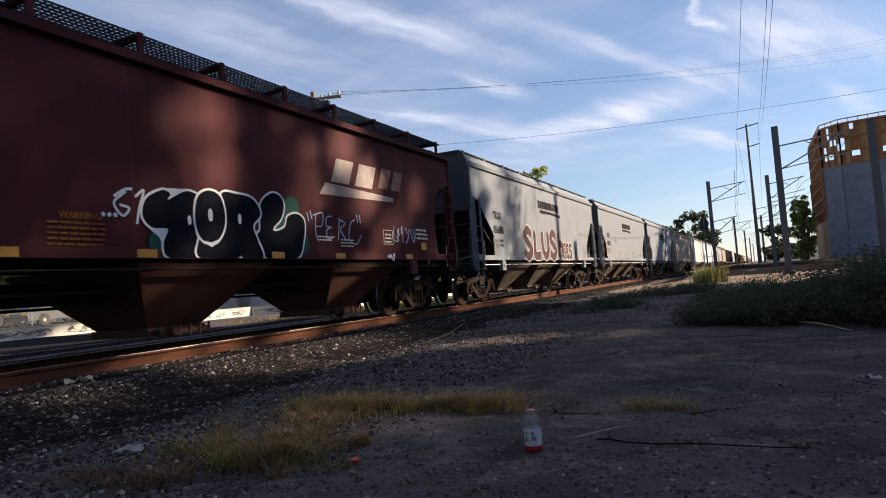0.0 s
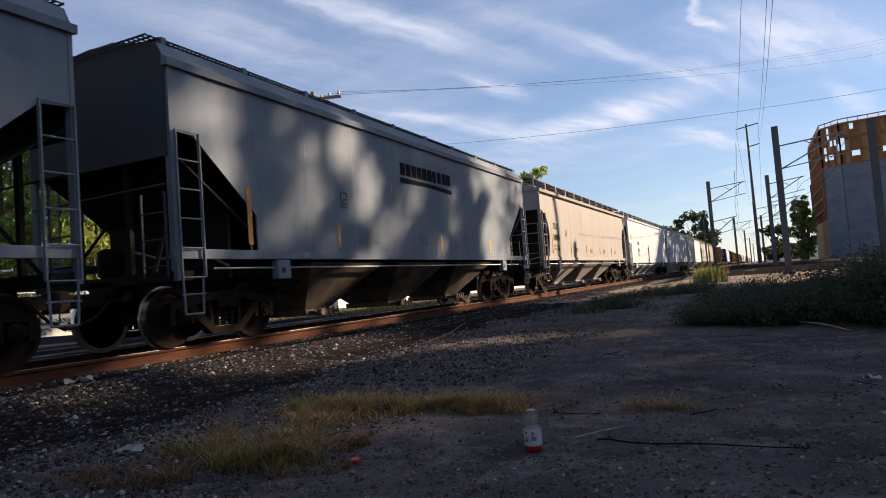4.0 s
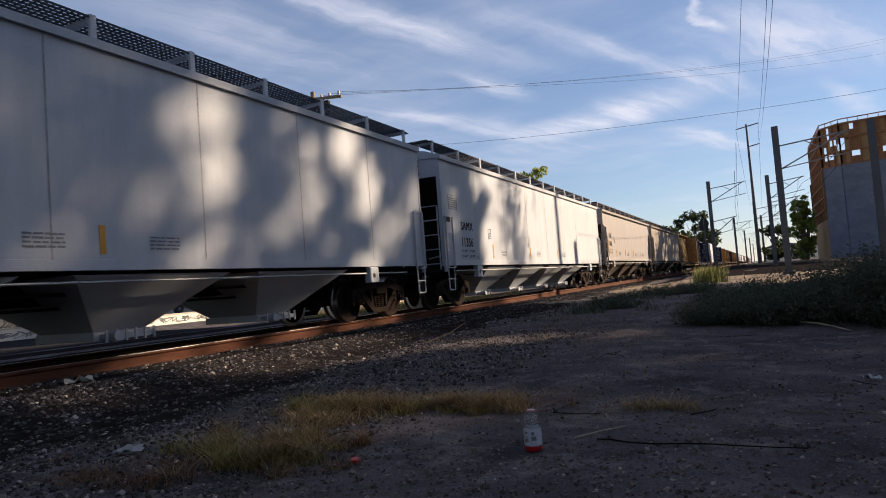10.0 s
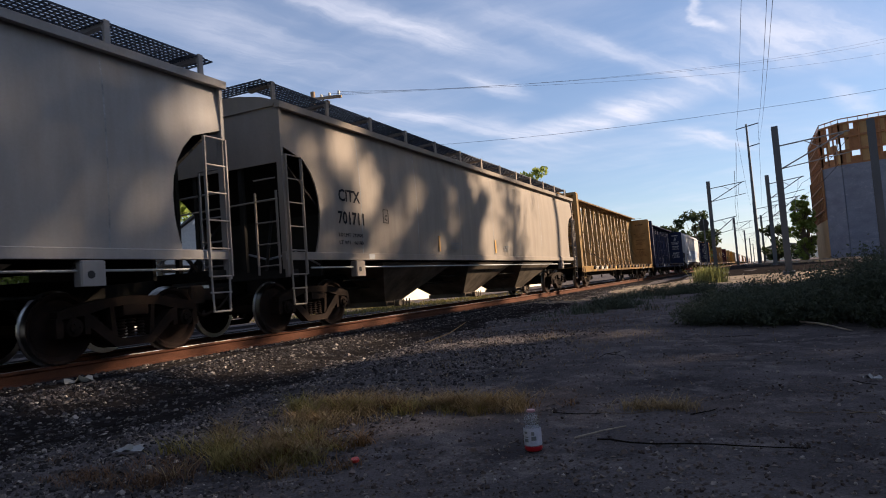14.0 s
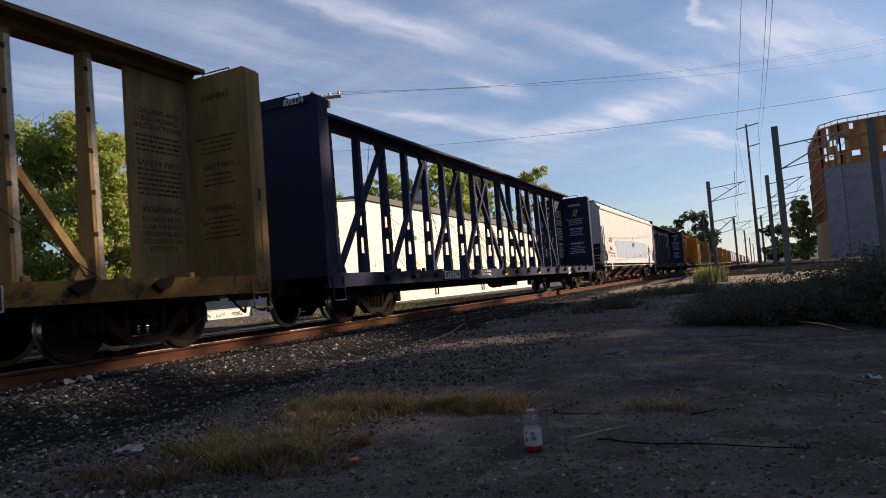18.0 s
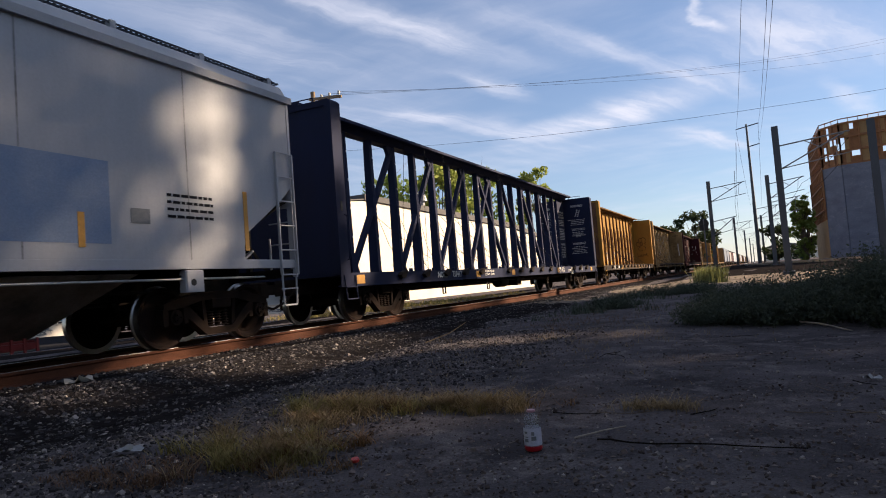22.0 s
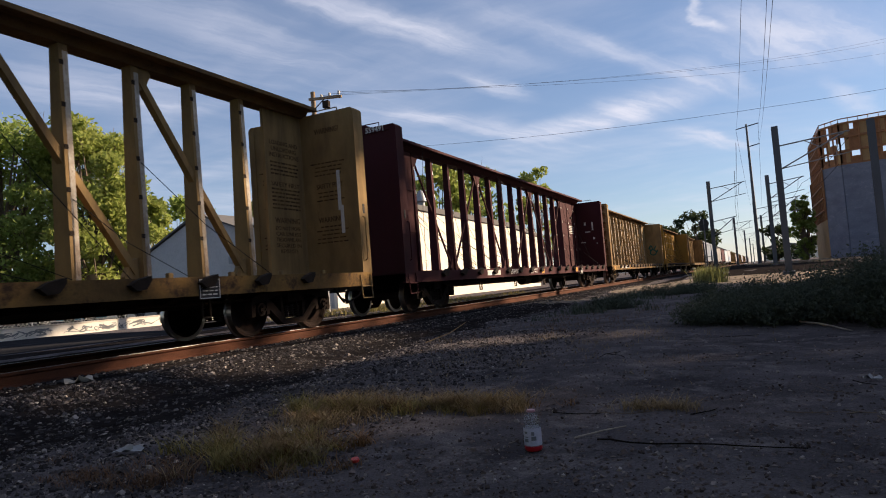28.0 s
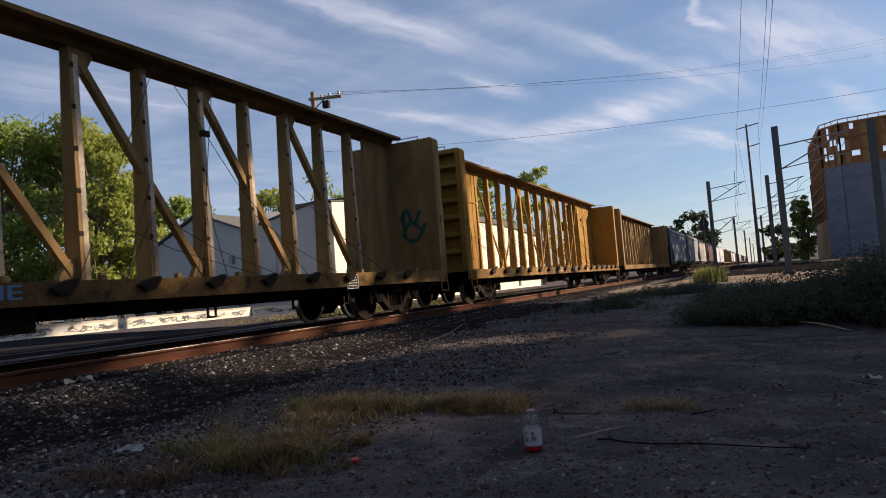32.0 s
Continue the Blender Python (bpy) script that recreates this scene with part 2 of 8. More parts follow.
RUST = (0.13, 0.05, 0.022)
M = dict(
    dirt=material("dirt", (0.118, 0.106, 0.110), 1.0, color2=(0.058, 0.053, 0.057), scale=1.1, amount=1.0, grain=70, bump=1.0, third=(0.21, 0.185, 0.18), third_cut=(0.50, 0.72), spec=0.0, mottle=0.75),
    # dark cinder, taken further down to hold the train's shadow
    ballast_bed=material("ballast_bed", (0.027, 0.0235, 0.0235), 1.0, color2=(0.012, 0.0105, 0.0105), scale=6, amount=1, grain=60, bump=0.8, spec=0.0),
    stone=material("stone", (0.070, 0.064, 0.066), 1.0, color2=(0.022, 0.020, 0.022), scale=5, amount=0.7, grain=50, bump=0.3, vary=0.6, spec=0.0, flecks=(0.34, 0.30, 0.27, 0.19)),
    # darker copy of stone, with shade under the train in its colour
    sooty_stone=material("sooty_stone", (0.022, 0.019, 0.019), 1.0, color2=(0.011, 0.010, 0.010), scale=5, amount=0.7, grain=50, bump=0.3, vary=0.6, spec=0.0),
    pebble=material("pebble", (0.12, 0.097, 0.091), 1.0, color2=(0.07, 0.057, 0.055), scale=5, amount=0.7, grain=50, bump=0.3, vary=0.5, spec=0.0, flecks=(0.30, 0.27, 0.25, 0.18)),
    rail_web=material("rail_web", (0.105, 0.043, 0.025), 0.9, color2=(0.05, 0.023, 0.016), scale=4, stretch=(1, 0.3, 1), amount=0.8, grain=60, bump=0.3, spec=0.1),
    rail_head=material("rail_head", (0.30, 0.285, 0.28), 0.34, 1.0, color2=(0.13, 0.115, 0.11), scale=6, stretch=(1, 0.1, 1), amount=0.5, grain=80, bump=0.02),
    tie=material("tie", (0.020, 0.016, 0.014), 1.0, color2=(0.010, 0.009, 0.008), scale=4, stretch=(0.4, 4, 4), amount=1, grain=40, bump=0.5, spec=0.0),
    asphalt=material("asphalt", (0.028, 0.028, 0.031), 0.9, color2=(0.019, 0.019, 0.021), scale=0.7, amount=0.8, grain=80, bump=0.3, third=(0.05, 0.05, 0.054), spec=0.0),
    concrete=material("concrete", (0.46, 0.42, 0.36), 0.85, color2=(0.32, 0.29, 0.25), scale=1.2, amount=0.8, grain=30, bump=0.2, third=(0.2, 0.18, 0.16), third_cut=(0.62, 0.85)),
    white_wall=material("white_wall", (0.70, 0.66, 0.58), 0.9, color2=(0.52, 0.48, 0.42), scale=1.2, amount=0.7, grain=30, bump=0.15, third=(0.25, 0.22, 0.19), third_cut=(0.64, 0.85), spec=0.1),
    board_steel=material("board_steel", (0.055, 0.060, 0.075), 0.8, color2=(0.035, 0.038, 0.048), scale=3, amount=0.7, grain=20, bump=0.05, spec=0.15),
    # rust of the ribs; on the bulkhead face it also stands for shade
    rust_shade_brown=material("rust_shade_brown", (0.17, 0.085, 0.045), 0.85, color2=(0.07, 0.035, 0.03), scale=3, stretch=(1, 1, .5), amount=1.0, grain=30, bump=0.1, third=(0.26, 0.14, 0.03), third_cut=(0.5, 0.7), spec=0.1),
    grease=material("grease", (0.020, 0.015, 0.012), 0.85, spec=0.12, color2=(0.036, 0.024, 0.017), scale=4, amount=0.9, grain=40, bump=0.2),
    truck_iron=material("truck_iron", (0.024, 0.015, 0.011), 0.85, color2=(0.012, 0.009, 0.008), scale=5, amount=0.9, grain=40, bump=0.25, spec=0.08),
    wheel=material("wheel", (0.030, 0.018, 0.014), 0.85, color2=(0.016, 0.012, 0.011), scale=5, amount=0.9, grain=40, bump=0.15, spec=0.08),
    tread=material("tread", (0.45, 0.44, 0.43), 0.3, 1.0, scale=8, amount=0.4, bump=0.03),
    rubber=material("rubber", (0.02, 0.02, 0.021), 0.8, scale=6, amount=0.4, bump=0.1),
    galvanised=material("galvanised", (0.30, 0.31, 0.32), 0.55, 0.5, color2=(0.20, 0.21, 0.22), scale=2, stretch=(1, 1, 0.3), amount=0.7, grain=20, bump=0.05),
    mast=material("mast", (0.085, 0.090, 0.100), 0.6, 0.3, color2=(0.060, 0.064, 0.072), scale=2, stretch=(1, 1, 0.3), amount=0.7, grain=20, bump=0.05),
    wire=material("wire", (0.02, 0.02, 0.022), 0.9, bump=0, spec=0.05),
    wood_pole=material("wood_pole", (0.30, 0.21, 0.13), 0.9, color2=(0.17, 0.12, 0.08), scale=4, stretch=(4, 4, 0.15), amount=0.9, grain=40, bump=0.4),
    bark=material("bark", (0.16, 0.12, 0.085), 0.95, color2=(0.08, 0.06, 0.045), scale=5, stretch=(3, 3, 0.5), amount=0.9, grain=30, bump=0.6),
    pale_bark=material("pale_bark", (0.40, 0.34, 0.26), 0.9, color2=(0.20, 0.16, 0.12), scale=4, stretch=(2, 2, 0.5), amount=0.9, grain=30, bump=0.5),
    worn_white=material("worn_white", (0.36, 0.31, 0.29), 0.8, color2=(0.25, 0.19, 0.18), scale=7, amount=0.8, grain=30, bump=0, third=(0.10, 0.03, 0.03), third_cut=(0.62, 0.8)),
    white_letter=material("white_letter", (0.62, 0.60, 0.56), 0.7, color2=(0.42, 0.40, 0.37), scale=8, amount=0.6, bump=0),
    black_letter=material("black_letter", (0.018, 0.018, 0.022), 0.9, scale=8, amount=0.5, bump=0, spec=0.05),
    faded_letter=material("faded_letter", (0.22, 0.13, 0.11), 0.7, color2=(0.12, 0.03, 0.03), scale=5, amount=1.0, bump=0),
    grey_letter=material("grey_letter", (0.16, 0.17, 0.18), 0.7, scale=8, amount=0.5, bump=0),
    seam=material("seam_grime", (0.16, 0.16, 0.165), 0.8, color2=(0.32, 0.32, 0.325), scale=5, amount=1.0, bump=0),
    seam_dark=material("seam_shadow", (0.05, 0.010, 0.010), 0.8, color2=(0.08, 0.014, 0.013), scale=5, amount=1.0, bump=0),
    bare_paint=material("bare_paint", (0.46, 0.42, 0.36), 0.75, color2=(0.16, 0.09, 0.045), scale=3, stretch=(1, 1, .6), amount=1.0, grain=30, bump=0.05, third=(0.06, 0.035, 0.02), third_cut=(0.58, 0.7), spec=0.2),
    brown_letter=material("brown_letter", (0.05, 0.03, 0.018), 0.85, color2=(0.14, 0.08, 0.03), scale=5, amount=1.0, bump=0, spec=0.1),
    sandy=material("sandy_gravel", (0.26, 0.215, 0.17), 1.0, color2=(0.16, 0.13, 0.105), scale=.8, amount=1, grain=55, bump=1.0, third=(0.27, 0.225, 0.18), third_cut=(.5, .7), spec=0.0, mottle=.7),
    chord_rust=material("chord_rust", (0.175, 0.105, 0.042), 0.8, color2=(0.070, 0.043, 0.026), scale=1.6, stretch=(1, .5, 1), amount=1.0, grain=30, bump=0.1, third=(0.045, 0.03, 0.022), third_cut=(0.55, 0.75), spec=0.1),
    sill_grime=material("sill_grime", (0.235, 0.135, 0.042), 0.8, color2=(0.075, 0.044, 0.022), scale=1.1, stretch=(1, .8, 1), amount=1.0, grain=30, bump=0.1, third=(0.045, 0.026, 0.018), third_cut=(0.50, 0.64), spec=0.12),
    faded_ochre=material("faded_ochre", (0.22, 0.095, 0.02), 0.8, color2=(0.14, 0.05, 0.02), scale=9, amount=0.8, bump=0, spec=0.1),
    ochre_mark=material("ochre_mark", (0.55, 0.26, 0.03), 0.5, scale=9, amount=0.4, bump=0),
)

# ---- mesh tools ----
class Shape:
    """Collects vertices and faces of one mesh."""

    def __init__(self):
        self.v, self.f = [], []

    def add(self, verts, faces):
        o = len(self.v)
        self.v.extend(tuple(p) for p in verts)
        self.f.extend(tuple(i + o for i in f) for f in faces)
        return self

    def box(self, x0, x1, y0, y1, z0, z1):
        return self.add([(x0, y0, z0), (x1, y0, z0), (x1, y1, z0), (x0, y1, z0), (x0, y0, z1), (x1, y0, z1), (x1, y1, z1), (x0, y1, z1)],
                        [(0, 3, 2, 1), (4, 5, 6, 7), (0, 1, 5, 4), (1, 2, 6, 5), (2, 3, 7, 6), (3, 0, 4, 7)])

    def soft_box(self, x0, x1, y0, y1, z0, z1, c=0.02):
        """A box with its upright and upper edges chamfered."""
        ring = lambda d: [(x0 + d, y0 + d + c), (x0 + d + c, y0 + d), (x1 - d - c, y0 + d), (x1 - d, y0 + d + c), (x1 - d, y1 - d - c), (x1 - d - c, y1 - d), (x0 + d + c, y1 - d), (x0 + d, y1 - d - c)]
        vs = [(x, y, z0) for x, y in ring(0)] + [(x, y, z1 - c) for x, y in ring(0)] + [(x, y, z1) for x, y in ring(c)]
        fs = [tuple(range(7, -1, -1)), tuple(range(16, 24))]
        for k in (0, 8):
            fs += [(k + i, k + (i + 1) % 8, k + 8 + (i + 1) % 8, k + 8 + i) for i in range(8)]
        return self.add(vs, fs)

    def prism(self, poly, axis, a, b):
        """A flat outline pushed from a to b along an axis. axis x: (y, z); y: (x, z); z: (x, y)."""
        put = {"x": lambda u, w, k: (k, u, w), "y": lambda u, w, k: (u, k, w), "z": lambda u, w, k: (u, w, k)}[axis]
        n = len(poly)
        vs = [put(u, w, a) for u, w in poly] + [put(u, w, b) for u, w in poly]
        area = sum(poly[i][0] * poly[(i + 1) % n][1] - poly[(i + 1) % n][0] * poly[i][1] for i in range(n))
        flip = (area > 0) == (b > a)
        if axis == "y":
            flip = not flip
        fs = [tuple(range(n - 1, -1, -1)), tuple(range(n, 2 * n))] + [(i, (i + 1) % n, n + (i + 1) % n, n + i) for i in range(n)]
        return self.add(vs, fs if flip else [f[::-1] for f in fs])

    def rod(self, p, q, r, r2=None, n=8, caps=True):
        p, q = Vector(p), Vector(q)
        r2 = r if r2 is None else r2
        d = (q - p).normalized()
        u = d.orthogonal().normalized()
        w = d.cross(u)
        cs = [(math.cos(2 * math.pi * i / n), math.sin(2 * math.pi * i / n)) for i in range(n)]
        vs = [p + (u * c + w * s) * r for c, s in cs] + [q + (u * c + w * s) * r2 for c, s in cs]
        fs = [(i, (i + 1) % n, n + (i + 1) % n, n + i) for i in range(n)]
        if caps:
            fs += [tuple(range(n - 1, -1, -1)), tuple(range(n, 2 * n))]
        return self.add(vs, fs)

    def path(self, pts, r, n=6):
        for p, q in zip(pts, pts[1:]):
            self.rod(p, q, r, n=n)
        return self

    def bar(self, p, q, w, h, up=(0, 0, 1)):
        """A square bar from p to q; w across, h along up."""
        p, q, up = Vector(p), Vector(q), Vector(up)
        d = (q - p).normalized()
        s = d.cross(up).normalized() * (w / 2)
        t = s.cross(d).normalized() * (h / 2)
        vs = [p - s - t, p + s - t, p + s + t, p - s + t, q - s - t, q + s - t, q + s + t, q - s + t]
        return self.add(vs, [(0, 3, 2, 1), (4, 5, 6, 7), (0, 1, 5, 4), (1, 2, 6, 5), (2, 3, 7, 6), (3, 0, 4, 7)])

    def lathe(self, prof, centre, axis="z", n=16):
        """Turns (radius, height) rows about an axis through centre."""
        c = Vector(centre)
        vs = []
        for r, h in prof:
            for i in range(n):
                a = 2 * math.pi * i / n
                p, q = r * math.cos(a), r * math.sin(a)
                vs.append(c + Vector({"x": (h, p, q), "y": (q, h, p), "z": (p, q, h)}[axis]))
        fs = [(k * n + i, k * n + (i + 1) % n, (k + 1) * n + (i + 1) % n, (k + 1) * n + i) for k in range(len(prof) - 1) for i in range(n)]
        return self.add(vs, fs)

    def grid(self, rows):
        """Quads between rows of equal length."""
        n = len(rows[0])
        vs = [p for r in rows for p in r]
        fs = [(k * n + i, k * n + i + 1, (k + 1) * n + i + 1, (k + 1) * n + i) for k in range(len(rows) - 1) for i in range(n - 1)]
        return self.add(vs, fs)

    def sheet(self, rows, thick):
        """A curved sheet, given its outer face and the inward offset."""
        t = Vector(thick)
        n, m = len(rows[0]), len(rows)
        o = len(self.v)
        self.grid(rows)
        back = [[Vector(p) + t for p in r] for r in rows]
        self.grid([r[::-1] for r in back])
        A = lambda k, i: o + k * n + i
        Bk = lambda k, i: o + m * n + k * n + (n - 1 - i)
        for i in range(n - 1):
            self.f.append((A(0, i + 1), A(0, i), Bk(0, i), Bk(0, i + 1)))
            self.f.append((A(m - 1, i), A(m - 1, i + 1), Bk(m - 1, i + 1), Bk(m - 1, i)))
        for k in range(m - 1):
            self.f.append((A(k, 0), A(k + 1, 0), Bk(k + 1, 0), Bk(k, 0)))
            self.f.append((A(k + 1, n - 1), A(k, n - 1), Bk(k, n - 1), Bk(k + 1, n - 1)))
        return self

    def welded(self):
        """Joins corners that share a place."""
        place, index, old = {}, [], self.v
        for p in old:
            index.append(place.setdefault(tuple(round(c, 4) for c in p), len(place)))
        self.v, self.f = list(place), [tuple(index[i] for i in f) for f in self.f]
        return self

    def mesh(self, name, mat, smooth=False):
        me = bpy.data.meshes.new(name)
        me.from_pydata(self.v, [], self.f)
        me.materials.append(mat)
        if smooth:
            me.polygons.foreach_set("use_smooth", [True] * len(me.polygons))
            me.set_sharp_from_angle(angle=radians(40))
        me.update()
        return me


def part(name, shape, mat, parent, label="", smooth=False, at=None):
    """One mesh object under a thing or a part."""
    ob = new(name, shape.mesh(name, mat, smooth) if isinstance(shape, Shape) else shape)
    ob.parent = parent
    if at is not None:
        ob.matrix_basis = at
    if label:
        ob["label"] = label
    return ob


def thing(name, shape, mat, label, category, group="", kind="", smooth=False, at=None):
    ob = new(name, shape.mesh(name, mat, smooth) if isinstance(shape, Shape) else shape)
    if at is not None:
        ob.matrix_basis = at
    return tagged(ob, label, category, group, kind)


def base(name, at, label, category, group=""):
    """The Empty at a thing's foot, which carries its parts."""
    ob = new(name)
    ob.empty_display_size = 0.3
    ob.matrix_basis = at
    return tagged(ob, label, category, group)


def lettering(text, height, mat, at, parent, name="lettering", label="", width=None, align="CENTER"):
    """Flat letters in the built-in font, turned into a mesh. at: pose of the text plane (x along the line, y up)."""
    cu = bpy.data.curves.new(name, "FONT")
    cu.body, cu.size, cu.align_x, cu.align_y = text, height * 1.38, align, "CENTER"
    cu.resolution_u, cu.offset = 2, 0.0 if set(text) & set("MWNVAKZ") else height * 0.035
    tmp = bpy.data.objects.new(name, cu)
    scene.collection.objects.link(tmp)
    me = bpy.data.meshes.new_from_object(tmp)
    bpy.data.objects.remove(tmp)
    xs = [v.co.x for v in me.vertices]
    if width and xs:
        k = width / (max(xs) - min(xs))
        for v in me.vertices:
            v.co.x *= k
    if not cu.offset:
        # heavier strokes: the same letters again, a little to either side
        bold = Shape()
        vs, fs = [tuple(v.co) for v in me.vertices], [tuple(f.vertices) for f in me.polygons]
        for k in (-1, 0, 1):
            bold.add([(x + k * height * .045, y, z + k * .0004) for x, y, z in vs], fs)
        me = bold.mesh(name, mat)
    me.materials.clear()
    me.materials.append(mat)
    return part(name, me, mat, parent, label, at=at)


def facing_x(y, z, x):
    """A text plane on a wall that faces +x; the line runs towards +y."""
    return Matrix.Translation((x, y, z)) @ Matrix(((0, 0, 1, 0), (1, 0, 0, 0), (0, 1, 0, 0), (0, 0, 0, 1)))


def facing_back(x, z, y):
    """A text plane on a wall that faces -y; the line runs towards +x."""
    return Matrix.Translation((x, y, z)) @ Matrix(((1, 0, 0, 0), (0, 0, -1, 0), (0, 1, 0, 0), (0, 0, 0, 1)))


def ribbon(shape, pts, width, x, lift=0.0):
    """A painted stroke on a plane x: pts are (y, z)."""
    n = len(pts)
    L, R = [], []
    for i, (y, z) in enumerate(pts):
        y0, z0 = pts[max(i - 1, 0)]
        y1, z1 = pts[min(i + 1, n - 1)]
        d = Vector((y1 - y0, z1 - z0))
        d = d.normalized() if d.length > 1e-6 else Vector((1, 0))
        nx, nz = -d.y * width / 2, d.x * width / 2
        L.append((x + lift, y + nx, z + nz)); R.append((x + lift, y - nx, z - nz))
    return shape.grid([R, L])


def curve_points(ctrl, steps=6):
    """Catmull-Rom through control points."""
    P = [Vector(p) for p in ctrl]
    P = [P[0] * 2 - P[1]] + P + [P[-1] * 2 - P[-2]]
    out = []
    for i in range(1, len(P) - 2):
        for s in range(steps):
            t = s / steps
            a, b, c, d = P[i - 1], P[i], P[i + 1], P[i + 2]
            out.append(tuple(0.5 * ((2 * b) + (c - a) * t + (2 * a - 5 * b + 4 * c - d) * t * t + (3 * b - a - 3 * c + d) * t ** 3)))
    out.append(tuple(P[-2]))
    return out

# ---- ground ----
def smooth(a, b, v):
    t = min(max((v - a) / (b - a), 0.0), 1.0)
    return t * t * (3 - 2 * t)


def ground_z(x, y):
    """Height of the ground: the track bed, the dirt beside it and the rise under the tram line."""
    a = abs(x)
    z = -0.20 - 0.10 * smooth(2.0, 3.0, a) * (1 - smooth(3.4, 5.2, a)) - 0.08 * smooth(4, 8, -x)
    if a < 2.6:
        z = -0.19 + 0.03 * math.sin(x * 3 + 1) * (a > 1.3) - 0.10 * smooth(1.9, 2.6, a)
    if x > 2.5:
        z += 0.42 * smooth(30, 62, y) * smooth(2.5, 5.5, x)
        z += 0.030 * noise.noise((x * 1.6, y * 1.3, 9.0)) * (1 - smooth(3.6, 5.0, x))
        z += 0.05 * (noise.noise((x * 0.5, y * 0.35, 1.7))) + 0.022 * noise.noise((x * 2.3, y * 2.3, 4.0)) + 0.012 * noise.noise((x * 4.1, y * 3.7, 8.0)) * (1 - smooth(14, 18, y))
    return z


def spaced(edges):
    out = []
    for (a, b, step) in edges:
        n = max(1, round((b - a) / step))
        out += [a + (b - a) * i / n for i in range(n)]
    return out + [edges[-1][1]]


def build_ground():
    xs = spaced([(-2400, -400, 400), (-400, -60, 40), (-60, -6, 3), (-6, 1, 0.35), (1, 12, 0.16), (12, 40, 2), (40, 400, 40), (400, 2400, 400)])
    ys = spaced([(-2400, -400, 400), (-400, -40, 40), (-40, -2, 3), (-2, 16, 0.2), (16, 40, 0.6), (40, 120, 4), (120, 600, 40), (600, 2400, 300)])
    g = Shape().grid([[(x, y, ground_z(x, y)) for x in xs] for y in ys])
    thing("ground", g, M["dirt"], "bare brown dirt with fine gravel beside a railway", "ground", kind="structure", smooth=True)


def stones(name, n, place, sizes, mat, label):
    """Angular stones, each a skewed block with its corners cut at random, strewn over the ground."""
    rng = np.random.default_rng(len(name) * 7 + n)
    cube = np.array([(-1, -1, -1), (1, -1, -1), (1, 1, -1), (-1, 1, -1), (-.7, -.7, 1), (.7, -.7, 1), (.7, .7, 1), (-.7, .7, 1)], float)
    faces = [(0, 3, 2, 1), (4, 5, 6, 7), (0, 1, 5, 4), (1, 2, 6, 5), (2, 3, 7, 6), (3, 0, 4, 7)]
    V, F = [], []
    for k in range(n):
        x, y = place(rng)
        r = rng.uniform(*sizes) * (0.6 + 0.9 * rng.random() ** 3)
        q = Euler((rng.normal(0, .5), rng.normal(0, .5), rng.uniform(0, 6.3))).to_matrix()
        vs = cube * rng.uniform(0.65, 1.15, (8, 3)) * np.array([1.0, rng.uniform(.6, 1), rng.uniform(.45, .8)]) * r
        vs = vs @ np.array(q).T + np.array([x, y, ground_z(x, y) + r * rng.uniform(0.0, 0.45)])
        o = len(V)
        V += vs.tolist()
        F += [tuple(i + o for i in f) for f in faces]
    s = Shape()
    s.v, s.f = V, F
    return thing(name, s, mat, label, "stones", kind="stuff")


def ballast_place(rng):
    while True:
        y = 2.2 + 40 * rng.random() ** 1.9
        x = rng.uniform(0.84, 2.6) if rng.random() < 0.5 else 0.9 + abs(rng.normal(0, 1.8))
        if x < 4.4 + .5 * math.sin(y * .9):
            return x, y


def spill_place(rng):
    y = 1.4 + 9 * rng.random() ** 1.4
    return 2.2 + 4.4 * rng.random() ** 1.3 + rng.normal(0, .2), y


def dirt_place(rng):
    y = 1.6 + 16 * rng.random() ** 1.8
    return 8.8 - y * 1.05 + rng.random() * (y * 1.55) + rng.normal(0, .2), y


def far_ballast_place(rng):
    return -rng.uniform(-0.6, 2.6), rng.uniform(2, 30)


# ---- track ----
def rail_shapes(x, y0, y1, pts=None):
    body = [(-.012, .0), (.012, .0), (.030, -.003), (.036, -.012), (.036, -.036), (.009, -.055), (.009, -.150), (.070, -.172), (.070, -.186), (-.070, -.186), (-.070, -.172), (-.009, -.150), (-.009, -.055), (-.036, -.036), (-.036, -.012), (-.030, -.003)]
    h = Shape().prism([(x - .022, -.004), (x + .022, -.004), (x + .020, .001), (x, .003), (x - .020, .001)], "y", y0, y1)
    b = Shape().prism([(x + u, w) for u, w in body], "y", y0, y1)
    return h, b


def build_track():
    for x in (-0.752, 0.752):
        h, b = rail_shapes(x, -60, 900)
        r = thing("rail", b, M["rail_web"], "rusty brown steel rail with a polished running surface", "rail", group="rails of the main track")
        part("running_surface", h, M["rail_head"], r, "polished steel rail head")
        plate = Shape().prism([(-.15, -.196), (.15, -.196), (.15, -.190), (.09, -.184), (-.09, -.184), (-.15, -.190)], "y", -.09, .09).mesh("tie_plate", M["rail_web"])
        for i in range(110):
            part("tie_plate", plate, None, r, at=pose(x, 0.3 + i * 0.5, 0))
    me = Shape().soft_box(-1.3, 1.3, -0.11, 0.11, -.33, -.190, .01).mesh("sleeper", M["tie"])
    for i in range(110):
        tie = new("sleeper", me)
        tie.matrix_basis = pose(random.uniform(-.03, .03), 0.3 + i * 0.5, 0, 0, 0, random.uniform(-.8, .8))
        tagged(tie, "weathered dark timber sleeper bedded in ballast", "sleeper", group="sleepers of the main track")


